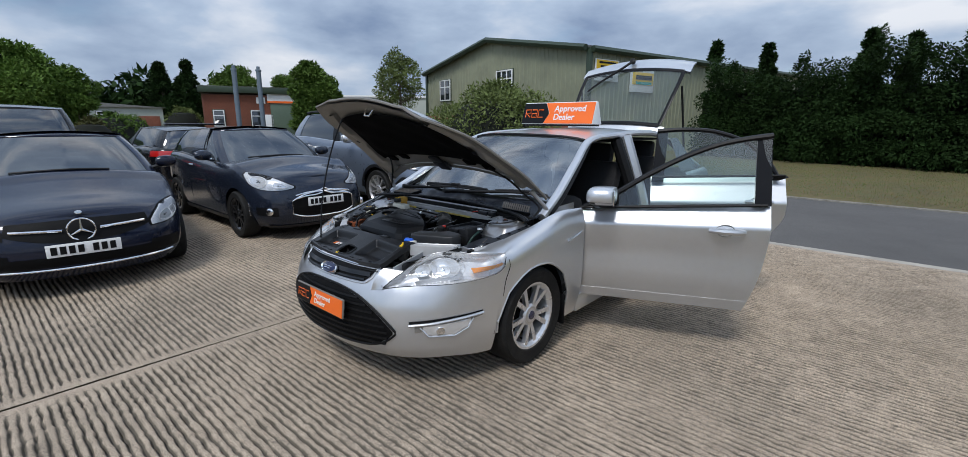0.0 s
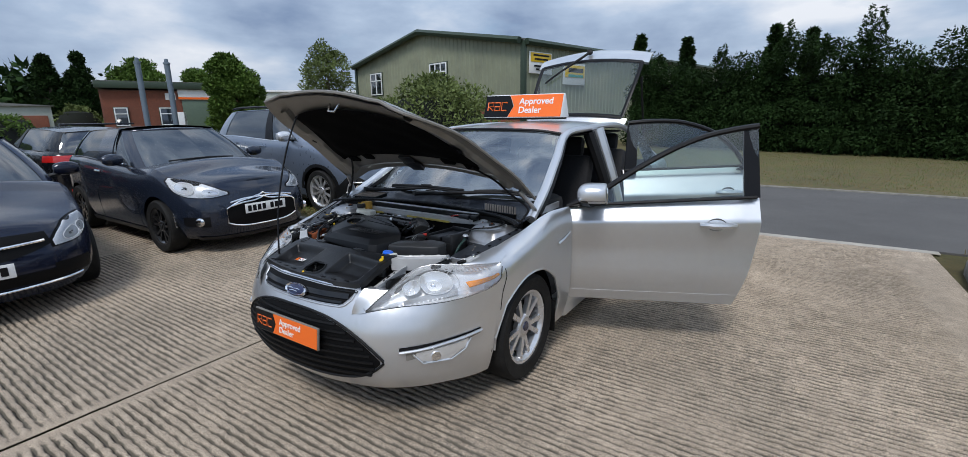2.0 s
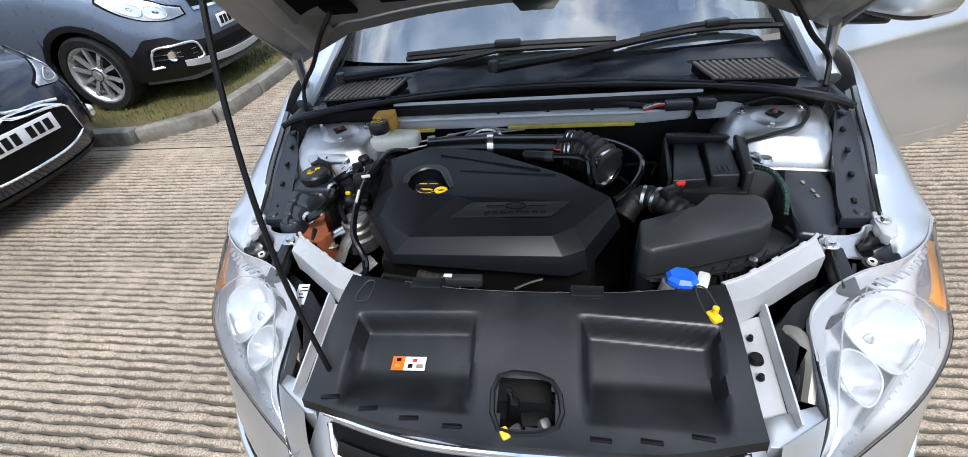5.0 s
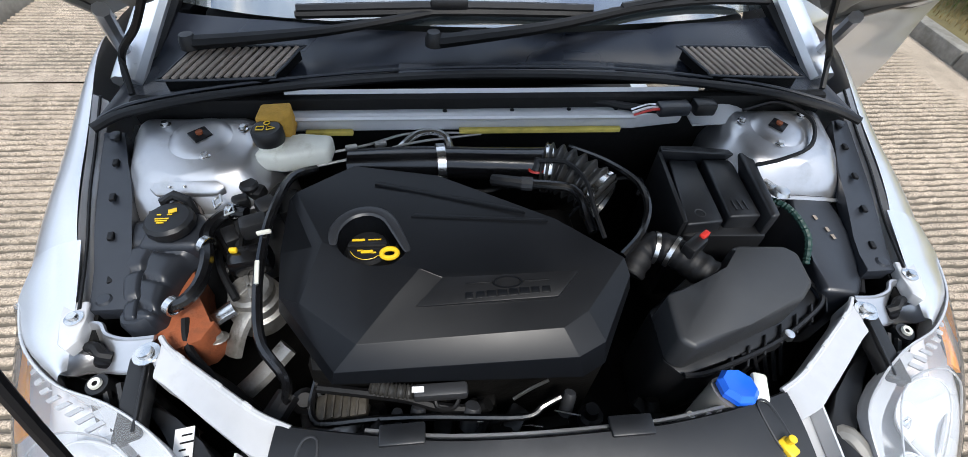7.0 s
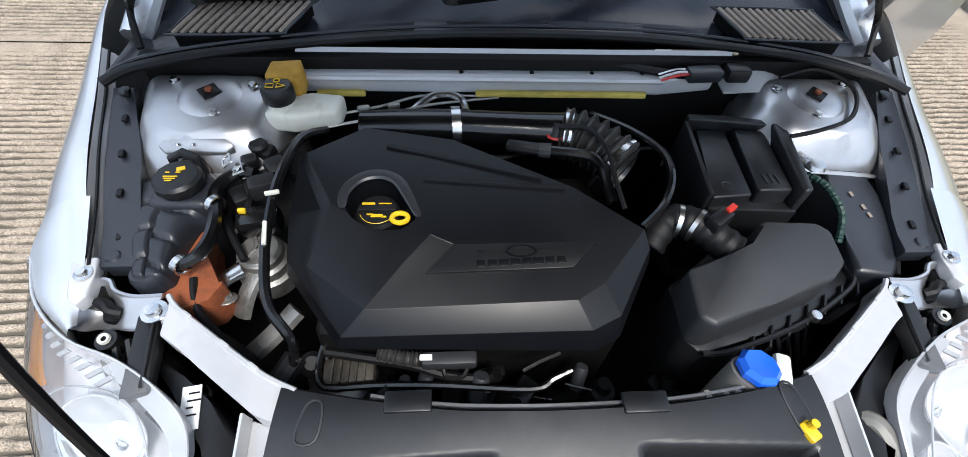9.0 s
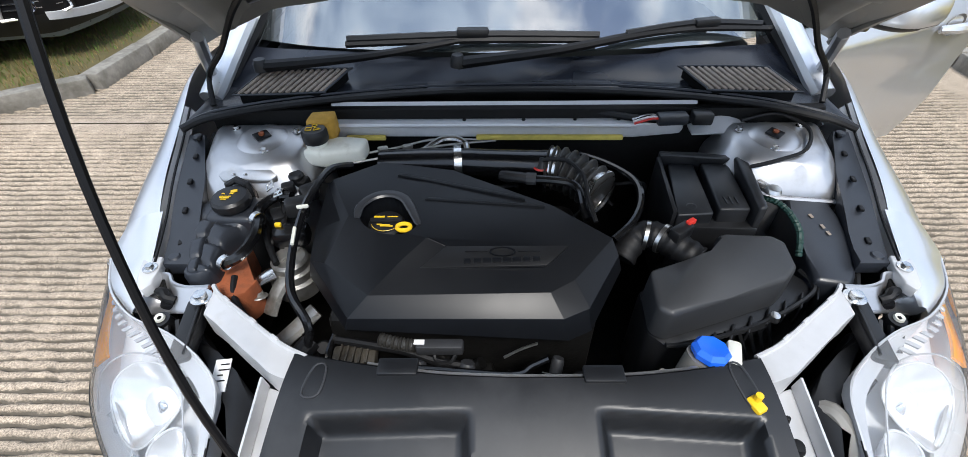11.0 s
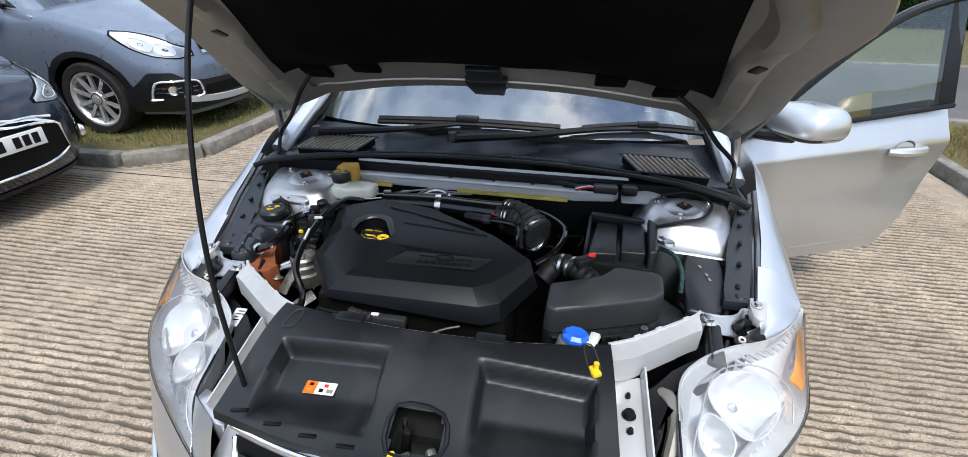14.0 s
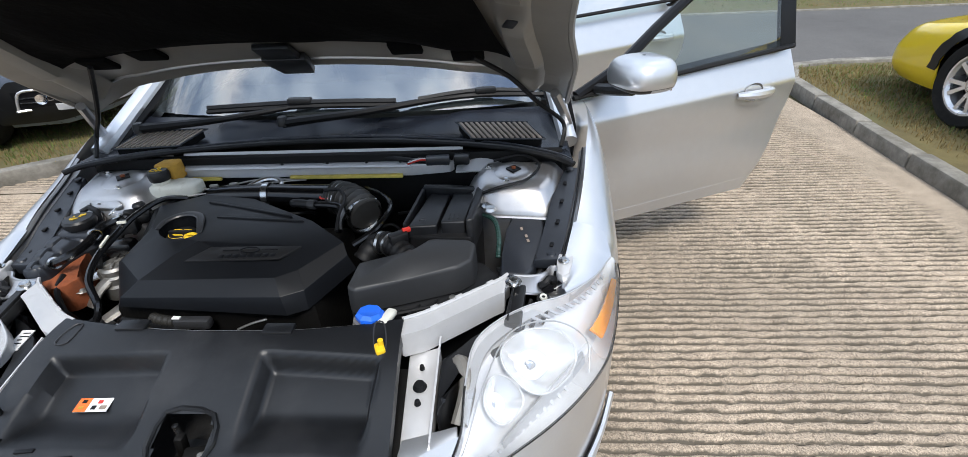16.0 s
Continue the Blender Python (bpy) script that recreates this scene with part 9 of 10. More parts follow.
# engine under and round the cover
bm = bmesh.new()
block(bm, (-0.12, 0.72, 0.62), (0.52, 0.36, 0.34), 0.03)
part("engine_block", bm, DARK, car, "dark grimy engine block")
rng3 = random.Random(11)
for i in range(26):
    x, y, z = rng3.uniform(-0.42, 0.30), rng3.uniform(0.45, 0.53), rng3.uniform(0.58, 0.72)
    mt = rng3.choice((DARK, DARK, PLASTIC, DARK, RUBBER))
    if i % 2:
        bm = block(bmesh.new(), (x, y, z), (rng3.uniform(0.02, 0.07), rng3.uniform(0.02, 0.05), rng3.uniform(0.02, 0.05)), 0.006, (rng3.uniform(-20, 20), rng3.uniform(-20, 20), rng3.uniform(0, 90)))
    else:
        bm = lathe(bmesh.new(), [(0, 0.02), (0.012, 0.02), (0.014, 0.0), (0.022, -0.005), (0.022, -0.03)], 12, pose(x, y, z, rng3.uniform(-60, 60), rng3.uniform(-60, 60)))
    part("engine_fitting", bm, mt, car)
part("coolant_rail", tube(bmesh.new(), [(-0.362, 0.585, 0.742), (-0.369, 0.555, 0.735), (-0.374, 0.514, 0.730), (-0.366, 0.490, 0.728), (-0.346, 0.482, 0.728), (-0.27, 0.483, 0.730), (-0.174, 0.479, 0.731), (-0.028, 0.468, 0.730), (0.010, 0.482, 0.735), (0.041, 0.493, 0.742)], 0.0062, 8), GLOSS_BLACK, car, "black pipe across the engine front")
part("corrugated_sleeve", tube(bmesh.new(), [(-0.275, 0.530, 0.752), (-0.24, 0.520, 0.752), (-0.205, 0.515, 0.752)], lambda u: 0.0115 + 0.0025 * math.sin(u * 70), 10, 14), BELLOWS, car, "ribbed black wiring sleeve")
part("ignition_connector", block(bmesh.new(), (-0.160, 0.512, 0.752), (0.09, 0.024, 0.026), 0.006), PLASTIC_GREY, car)
part("connector_loop", tube(bmesh.new(), [(-0.17, 0.505, 0.742), (-0.165, 0.492, 0.735), (-0.14, 0.490, 0.735), (-0.13, 0.503, 0.742)], 0.004, 6), RUBBER, car)
part("connector_mark", block(bmesh.new(), (-0.197, 0.512, 0.767), (0.020, 0.010, 0.004), 0.001), WHITE, car)
part("bright_rod", tube(bmesh.new(), [(-0.041, 0.492, 0.748), (-0.01, 0.505, 0.755), (0.022, 0.516, 0.758)], 0.003, 6), STEEL, car)
for a, b in (((-0.028, 0.460, 0.718), (0.006, 0.454, 0.720)), ((0.030, 0.478, 0.722), (0.074, 0.466, 0.722)), ((0.005, 0.447, 0.712), (0.045, 0.446, 0.712))):
    part("bright_pin", tube(bmesh.new(), [a, b], 0.0014, 6, straight=True), STEEL, car)
part("white_bit", block(bmesh.new(), (-0.096, 0.471, 0.722), (0.012, 0.005, 0.003), 0.001), WHITE, car)
for x, y, r in ((-0.20, 0.50, 0.013), (-0.11, 0.495, 0.016), (-0.235, 0.495, 0.010), (0.06, 0.505, 0.012)):
    part("hose_end", lathe(bmesh.new(), [(0, 0.016), (r * 0.8, 0.015), (r, 0.009), (r, -0.03)], 14, pose(x, y - 0.008, 0.716, -30, 12, 0)), PLASTIC_GREY, car)
part("lower_hose", tube(bmesh.new(), [(-0.365, 0.54, 0.735), (-0.29, 0.525, 0.738), (-0.22, 0.512, 0.735), (-0.16, 0.495, 0.728), (-0.10, 0.490, 0.72)], 0.0085, 8), RUBBER, car, "black lower coolant hose")
part("alternator", lathe(bmesh.new(), [(0, 0.05), (0.05, 0.05), (0.062, 0.035), (0.062, -0.05), (0, -0.05)], 24, pose(-0.34, 0.50, 0.64, 75, 0, 20)), ALLOY, car)
part("finned_casting", block(bmesh.new(), (-0.325, 0.512, 0.715), (0.085, 0.046, 0.03), 0.008, (0, 0, 4)), OILY_ALLOY, car, "dull cast alloy housing")
for i in range(5):
    part("casting_fin", block(bmesh.new(), (-0.35 + 0.013 * i, 0.512, 0.734), (0.004, 0.046, 0.006), 0.001), OILY_ALLOY, car)
part("air_tract", tube(bmesh.new(), [(-0.33, 0.985, 0.838), (-0.25, 0.976, 0.850), (-0.145, 0.968, 0.858), (-0.05, 0.962, 0.858), (0.02, 0.958, 0.856), (0.08, 0.953, 0.855)], lambda u: 0.041 - 0.006 * math.sin(math.pi * u), 16), GLOSS_BLACK, car, "black air intake pipe")
part("hose_clamp", lathe(bmesh.new(), [(0.038, -0.009), (0.041, -0.009), (0.041, 0.009), (0.038, 0.009)], 24, pose(-0.143, 0.968, 0.858, 0, 90, 4)), STEEL, car)
part("bright_elbow", tube(bmesh.new(), [(-0.235, 1.008, 0.862), (-0.209, 1.033, 0.870), (-0.187, 1.050, 0.873), (-0.154, 1.053, 0.873), (-0.128, 1.038, 0.868), (-0.120, 1.004, 0.852)], 0.0095, 10), STEEL, car, "bright metal elbow pipe")
bel = part("bellows_hose", tube(bmesh.new(), [(0.078, 0.953, 0.852), (0.112, 0.938, 0.855), (0.155, 0.905, 0.850), (0.190, 0.868, 0.838)], lambda u: 0.048 + 0.0065 * math.sin(u * 6.28 * 8), 20, 22), BELLOWS, car, "ribbed grey-black bellows hose")
for p, t in (((0.085, 0.953, 0.848), (0, 90, -12)), ((0.182, 0.869, 0.836), (0, 90, -50))):
    part("hose_clamp", lathe(bmesh.new(), [(0.048, -0.008), (0.0535, -0.008), (0.0535, 0.008), (0.048, 0.008)], 24, pose(*p, *t)), STEEL, bel)
part("clamp_screw", block(bmesh.new(), (0.205, 0.90, 0.868), (0.026, 0.012, 0.012), 0.003, (0, 0, 40)), STEEL, bel)
part("breather_hose", tube(bmesh.new(), [(0.03, 0.884, 0.868), (0.085, 0.872, 0.872), (0.117, 0.864, 0.870), (0.134, 0.838, 0.866), (0.136, 0.790, 0.860), (0.142, 0.762, 0.85)], 0.0100, 10), GLOSS_BLACK, car, "black breather hose")
part("breather_union", tube(bmesh.new(), [(-0.038, 0.905, 0.862), (-0.02, 0.895, 0.868), (0.03, 0.884, 0.868)], 0.0125, 10), PLASTIC, car)
part("union_collar", tube(bmesh.new(), [(0.018, 0.886, 0.868), (0.040, 0.882, 0.869)], 0.0145, 10, straight=True), PLASTIC_GREY, car)
part("sensor", lathe(bmesh.new(), [(0, 0.03), (0.012, 0.028), (0.014, 0.0), (0.018, -0.004)], 12, pose(0.055, 0.925, 0.865, -30, 20, 0)), PLASTIC, car)
part("sensor_ring", tube(bmesh.new(), [(0.055 + 0.016 * math.cos(t), 0.925 + 0.014 * math.sin(t), 0.872) for t in (2 * math.pi * j / 12 for j in range(12))], 0.003, 5, straight=True, closed=True), RED, car)
part("sensor_lead", tube(bmesh.new(), [(0.058, 0.922, 0.895), (0.11, 0.908, 0.902), (0.139, 0.858, 0.898), (0.142, 0.785, 0.888), (0.150, 0.728, 0.872)], 0.0048, 6), RUBBER, car)
part("vacuum_hose", tube(bmesh.new(), [(0.15, 1.02, 0.85), (0.215, 0.955, 0.862), (0.262, 0.88, 0.868), (0.262, 0.81, 0.865), (0.235, 0.755, 0.85), (0.19, 0.715, 0.835)], 0.008, 8), GLOSS_BLACK, car, "curved black vacuum hose")
for i in range(9):
    a = Vector((rng3.uniform(-0.25, 0.3), rng3.uniform(0.95, 1.03), rng3.uniform(0.72, 0.82)))
    part("cable", tube(bmesh.new(), [a, a + Vector((rng3.uniform(-0.1, 0.1), rng3.uniform(-0.05, 0.03), 0.02)), a + Vector((rng3.uniform(-0.2, 0.2), rng3.uniform(-0.08, 0.03), 0.0))], 0.005, 6), RUBBER, car)

# battery box, fuse box, air filter
bb = part("battery_box", prism(bmesh.new(), [(0.330, 0.760), (0.505, 0.752), (0.548, 0.975), (0.348, 0.990)], 0.62, 0.830, 0.008, 2), PLASTIC, car, "black battery box with two covers")
part("battery_lid", prism(bmesh.new(), [(0.330, 0.766), (0.409, 0.772), (0.428, 0.960), (0.366, 0.966)], 0.80, lambda x, y: 0.858 - 0.02 * (y - 0.77), 0.005, 3), PLASTIC_SATIN, bb)
part("battery_lid", prism(bmesh.new(), [(0.420, 0.776), (0.486, 0.776), (0.505, 0.950), (0.440, 0.955)], 0.80, lambda x, y: 0.866 - 0.02 * (y - 0.77), 0.005, 3), PLASTIC_SATIN, bb)
part("box_handle", prism(bmesh.new(), [(0.490, 0.756), (0.510, 0.760), (0.540, 0.945), (0.510, 0.950)], 0.78, lambda x, y: 0.886 - 0.05 * max(0, 0.80 - y), 0.007, 3), PLASTIC_SATIN, bb)
part("rear_bar", prism(bmesh.new(), [(0.345, 0.972), (0.42, 0.962), (0.545, 0.945), (0.548, 0.962), (0.425, 0.982), (0.347, 0.990)], 0.80, 0.876, 0.004, 2), PLASTIC_SATIN, bb)
part("side_rib", prism(bmesh.new(), [(0.318, 0.765), (0.328, 0.765), (0.350, 0.975), (0.340, 0.978)], 0.70, 0.868, 0.003, 2), PLASTIC, bb)
for x in (0.442, 0.454, 0.466):
    part("lid_mark", block(bmesh.new(), (x, 0.806, 0.8665), (0.003, 0.026, 0.0018)), PLASTIC_GREY, bb)
part("lid_mark", lathe(bmesh.new(), [(0.012, 0.0015), (0.010, 0.0018), (0.009, 0)], 18, Matrix.Translation((0.368, 0.795, 0.8573))), PLASTIC_GREY, bb)
fuse_z = lambda x, y: 0.832 - 0.16 * max(0, 0.84 - y)
fb = part("fuse_box", prism(bmesh.new(), [(0.616, 0.892), (0.702, 0.876), (0.705, 0.80), (0.690, 0.725), (0.668, 0.650), (0.645, 0.622), (0.578, 0.634), (0.586, 0.70), (0.600, 0.80)], 0.60, fuse_z, 0.012, 3), NAVY_PLASTIC, car, "dark grey fuse box cover")
part("fuse_rim", tube(bmesh.new(), [(0.672, 0.64, 0.775), (0.708, 0.725, 0.792), (0.724, 0.80, 0.80), (0.720, 0.88, 0.81)], 0.008, 7), PLASTIC, fb)
for x, y in ((0.640, 0.800), (0.652, 0.770), (0.656, 0.752)):
    part("lid_mark", block(bmesh.new(), (x, y, fuse_z(x, y) + 0.0005), (0.007, 0.011, 0.0015), 0, (9, 0, 12)), SLAT, fb)
part("green_hose", tube(bmesh.new(), [(0.535, 0.84, 0.85), (0.565, 0.80, 0.855), (0.578, 0.74, 0.84), (0.575, 0.70, 0.80)], lambda u: 0.0065 + 0.0010 * math.sin(u * 180), 8, 16), GREEN_HOSE, car, "green ribbed hose")
LID = [(0.236, 0.617), (0.318, 0.642), (0.372, 0.655), (0.392, 0.706), (0.410, 0.712), (0.500, 0.706), (0.520, 0.688), (0.514, 0.622), (0.480, 0.592), (0.36, 0.550), (0.250, 0.514), (0.229, 0.530)]
ab = part("air_filter_box", prism(bmesh.new(), [(0.232, 0.63), (0.225, 0.53), (0.250, 0.500), (0.44, 0.548), (0.585, 0.622), (0.585, 0.66), (0.53, 0.725), (0.36, 0.72)], 0.56, 0.772, 0.010, 2), PLASTIC, car, "black air filter box with a rounded lid")
grow = lambda k, z: [Vector((0.385 + (x - 0.385) * k, 0.612 + (y - 0.612) * k, z(x, y))) for x, y in LID]
part("filter_lid", loft(bmesh.new(), [grow(1.025, lambda x, y: 0.776), grow(1.02, lambda x, y: 0.805), grow(1.0, lambda x, y: 0.846 + 0.06 * (y - 0.52))], 0.012, 4), FILTER_GREY, ab, "", 60)
part("lid_flange", tube(bmesh.new(), [(0.25, 0.500, 0.776), (0.30, 0.503, 0.776), (0.43, 0.543, 0.776), (0.53, 0.592, 0.778), (0.582, 0.632, 0.78), (0.575, 0.68, 0.78)], 0.005, 6), PLASTIC, ab)
for i in range(7):
    u = i / 6
    p = Vector((0.33, 0.520, 0.772)).lerp(Vector((0.575, 0.632, 0.776)), u)
    part("box_rib", block(bmesh.new(), tuple(p + Vector((0.008, -0.012, -0.02))), (0.005, 0.045, 0.05), 0.002, (0, 0, -30)), PLASTIC, ab)
for i in range(4):
    part("box_rib", tube(bmesh.new(), [(0.40 + 0.022 * i, 0.54 + 0.008 * i, 0.765), (0.425 + 0.018 * i, 0.49 + 0.01 * i, 0.70)], 0.004, 6), PLASTIC, ab)
part("rib_rail", tube(bmesh.new(), [(0.37, 0.53, 0.768), (0.44, 0.545, 0.77), (0.47, 0.575, 0.772)], 0.006, 6), PLASTIC, ab)
for x, y in ((0.468, 0.558), (0.60, 0.642)):
    part("lid_screw", lathe(bmesh.new(), [(0, 0.014), (0.009, 0.012), (0.011, 0)], 10, Matrix.Translation((x, y, 0.776))), STEEL, ab)
part("air_duct", tube(bmesh.new(), [(0.350, 0.668, 0.820), (0.318, 0.700, 0.828), (0.285, 0.728, 0.832), (0.245, 0.738, 0.822), (0.212, 0.705, 0.79)], lambda u: 0.031 - 0.003 * u + 0.0015 * math.sin(u * 60), 16, 10), RUBBER, car, "black duct from the air filter")
part("hose_clamp", lathe(bmesh.new(), [(0.029, -0.004), (0.032, -0.004), (0.032, 0.004), (0.029, 0.004)], 24, pose(0.262, 0.736, 0.828, 90, 0, 70)), STEEL, car)
part("hose_clamp", lathe(bmesh.new(), [(0.030, -0.004), (0.0328, -0.004), (0.0328, 0.004), (0.030, 0.004)], 24, pose(0.292, 0.722, 0.831, 90, 0, 46)), STEEL, car)
part("air_sensor", block(bmesh.new(), (0.318, 0.708, 0.862), (0.05, 0.026, 0.03), 0.006, (0, 0, 35)), PLASTIC, car)
part("red_lock", block(bmesh.new(), (0.338, 0.722, 0.876), (0.022, 0.011, 0.012), 0.002, (0, 0, 35)), RED, car, "small red connector lock")
part("earth_lug", lathe(bmesh.new(), [(0, 0.01), (0.014, 0.008), (0.018, 0.0)], 14, Matrix.Translation((0.553, 0.83, 0.872))), STEEL, car)
part("earth_lug", block(bmesh.new(), (0.545, 0.85, 0.868), (0.03, 0.05, 0.008), 0.003, (0, 0, 30)), STEEL, car)

# front panel: silver beams, brackets, lamp backs
BEAM_BACK = spline([(0.600, 0.606), (0.578, 0.582), (0.522, 0.541), (0.467, 0.501), (0.418, 0.468), (0.372, 0.446)], 5)
BEAM_FRONT = spline([(0.372, 0.398), (0.420, 0.415), (0.454, 0.439), (0.512, 0.482), (0.564, 0.522), (0.592, 0.540)], 5)
beam_z = lambda x, y: 0.818 - 0.02 * (y - 0.45)
for s in (1, -1):
    fbm = part("front_beam", prism(bmesh.new(), mirrored([tuple(p[:2]) for p in BEAM_BACK + BEAM_FRONT], s), 0.755, beam_z, 0.004, 2), SILVER_FLAT, car, "silver painted front panel beam")
    part("beam_edge", tube(bmesh.new(), [(s * p[0], p[1], beam_z(p[0], p[1]) + 0.003) for p in BEAM_BACK], 0.0045, 6, straight=True), SILVER_FLAT, fbm)
    for q in (0.30, 0.52, 0.74):
        p = BEAM_BACK[int(q * (len(BEAM_BACK) - 1))]
        part("beam_tab", block(bmesh.new(), (s * p[0], p[1] + 0.002, beam_z(p[0], p[1]) + 0.006), (0.018, 0.006, 0.008), 0.002, (0, 0, s * 36)), SILVER_FLAT, fbm)
    part("beam_end", prism(bmesh.new(), mirrored([(0.596, 0.600), (0.606, 0.570), (0.588, 0.545), (0.566, 0.560), (0.580, 0.585)], s), 0.775, 0.812, 0.005, 2), SILVER_RAW, fbm)
    part("end_slot", block(bmesh.new(), (s * 0.583, 0.568, 0.812), (0.010, 0.030, 0.004), 0.001, (0, 0, s * 35)), BLACK_PRINT, fbm)
    part("beam_seam", tube(bmesh.new(), [(s * 0.455, 0.492, 0.7975), (s * 0.466, 0.448, 0.7975)], 0.0012, 5), SILVER_DULL, fbm)
    part("leg_panel", prism(bmesh.new(), mirrored([(0.385, 0.41), (0.452, 0.43), (0.448, 0.20), (0.395, 0.18)], s), lambda x, y: 0.66, lambda x, y: 0.70 + 0.22 * (y - 0.18), 0.005, 2), SILVER_FLAT, fbm)
    part("leg_flange", sheet(bmesh.new(), lambda u, v: Vector((s * (0.452 + 0.004 * v), 0.43 - 0.22 * u, 0.70 + 0.22 * (0.25 - 0.22 * u) + 0.03 * v)), 6, 1, 0.004), SILVER_FLAT, fbm)
    for y, r in ((0.335, 0.015), (0.375, 0.006), (0.30, 0.007)):
        part("panel_plug", lathe(bmesh.new(), [(0, 0.012), (r * 0.7, 0.010), (r, 0.0)], 14, Matrix.Translation((s * 0.418, y, 0.703 + 0.22 * (y - 0.18)))), RUBBER, fbm)
    rim = spline([(0.615, 0.612, 0.806), (0.660, 0.612, 0.804), (0.692, 0.622, 0.806), (0.708, 0.640, 0.810), (0.740, 0.638, 0.810), (0.760, 0.612, 0.804), (0.785, 0.600, 0.796)], 6)
    low_rim = spline([(0.628, 0.560, 0.794), (0.655, 0.562, 0.790), (0.680, 0.570, 0.780), (0.700, 0.574, 0.770), (0.722, 0.575, 0.768), (0.742, 0.570, 0.772), (0.772, 0.578, 0.784)], 6)
    k = len(rim) - 1
    bp = part("corner_plate", sheet(bmesh.new(), lambda u, v: (lambda p: Vector((s * p.x, p.y, p.z - 0.022 * math.sin(math.pi * v) * math.sin(math.pi * min(1, max(0, 1.5 * u - 0.35))))))(rim[round(u * k)].lerp(low_rim[round(u * k)], v)), k, 10, 0.004), SILVER_RAW, car, "silver corner bracket", 60)
    part("plate_rim", tube(bmesh.new(), [Vector((s * p.x, p.y, p.z + 0.002)) for p in rim], 0.0042, 6, straight=True), SILVER_RAW, bp)
    part("plate_rim", tube(bmesh.new(), [Vector((s * p.x, p.y, p.z + 0.002)) for p in low_rim[:20]], 0.0035, 6, straight=True), SILVER_RAW, bp)
    part("plate_hole", lathe(bmesh.new(), [(0, 0.003), (0.016, 0.003), (0.019, -0.004)], 16, pose(s * 0.690, 0.592, 0.784) @ Matrix.Diagonal((1.25, 0.8, 1, 1))), BLACK_PRINT, bp)
    part("plate_bush", tube(bmesh.new(), [(s * 0.716, 0.606, 0.80), (s * 0.700, 0.600, 0.806), (s * 0.690, 0.590, 0.800), (s * 0.676, 0.588, 0.794)], 0.009, 8), RUBBER, bp)
    # Solid black filler under the bracket; the hollow's darkness is its colour.
    part("corner_dark_fill", prism(bmesh.new(), mirrored([(0.63, 0.56), (0.70, 0.57), (0.775, 0.585), (0.79, 0.598), (0.765, 0.555), (0.715, 0.520), (0.66, 0.500), (0.60, 0.47), (0.60, 0.53)], s), 0.60, 0.735, 0.006, 1), RUBBER, bp)
    part("brass_bush", lathe(bmesh.new(), [(0.004, 0.003), (0.0085, 0.005), (0.0095, 0)], 16, pose(s * 0.683, 0.545, 0.795, 8)), RESERVOIR, bp)
    part("bush_boss", lathe(bmesh.new(), [(0.018, -0.03), (0.016, 0.0), (0, 0.001)], 16, pose(s * 0.683, 0.545, 0.793, 8)), PLASTIC, bp)
    part("beam_bolt", lathe(bmesh.new(), [(0, 0.014), (0.011, 0.013), (0.012, 0.004), (0.02, 0.003), (0.02, 0)], 14, Matrix.Translation((s * 0.614, 0.580, 0.812))), STEEL, bp)
    lb = part("lamp_back", prism(bmesh.new(), mirrored([(0.640, 0.55), (0.57, 0.50), (0.52, 0.46), (0.455, 0.40), (0.46, 0.26), (0.478, 0.29), (0.502, 0.40), (0.575, 0.488), (0.66, 0.535)], s), 0.50, 0.752, 0.012, 2), PLASTIC, car, "black plastic headlamp back")
    part("lamp_brace", prism(bmesh.new(), mirrored([(0.612, 0.590), (0.645, 0.582), (0.628, 0.452), (0.590, 0.462)], s), 0.770, lambda x, y: 0.804 - 0.10 * max(0, 0.55 - y), 0.005, 2), PLASTIC, lb)
    part("brace_rib", prism(bmesh.new(), mirrored([(0.612, 0.572), (0.616, 0.571), (0.601, 0.465), (0.596, 0.466)], s), 0.775, lambda x, y: 0.810 - 0.10 * max(0, 0.55 - y), 0.001, 1), PLASTIC, lb)
    for i in range(3):
        part("lamp_brace", tube(bmesh.new(), [(s * (0.655 + 0.022 * i), 0.548, 0.785), (s * (0.628 + 0.024 * i), 0.475 + 0.012 * i, 0.755)], 0.006, 6), PLASTIC, lb)
    part("lamp_box", block(bmesh.new(), (s * 0.575, 0.46, 0.715), (0.07, 0.07, 0.06), 0.01, (0, 0, s * 35)), PLASTIC, lb)
lab = part("paper_label", block(bmesh.new(), (-0.543, 0.450, 0.7555), (0.026, 0.066, 0.003), 0, (0, 8, 12)), WHITE, car, "white paper label with small print")
for i in range(5):
    part("print_bar", block(bmesh.new(), (-0.543 + 0.003 * (i % 2), 0.427 + 0.011 * i, 0.7580), ((0.012, 0.018, 0.009, 0.018, 0.014)[i], 0.0022, 0.0015), 0, (0, 8, 12)), BLACK_PRINT, lab)
part("lamp_hose", tube(bmesh.new(), [(0.475, 0.40, 0.72), (0.50, 0.39, 0.745), (0.515, 0.34, 0.73), (0.50, 0.28, 0.69)], 0.018, 10), SILVER_DULL, car, "pale grey lamp vent hose")

# radiator cover with two wells and the catch opening
WELLS = (((-0.345, 0.352), (-0.098, 0.358), (-0.088, 0.172), (-0.350, 0.172)), ((0.100, 0.360), (0.345, 0.348), (0.340, 0.168), (0.102, 0.168)))


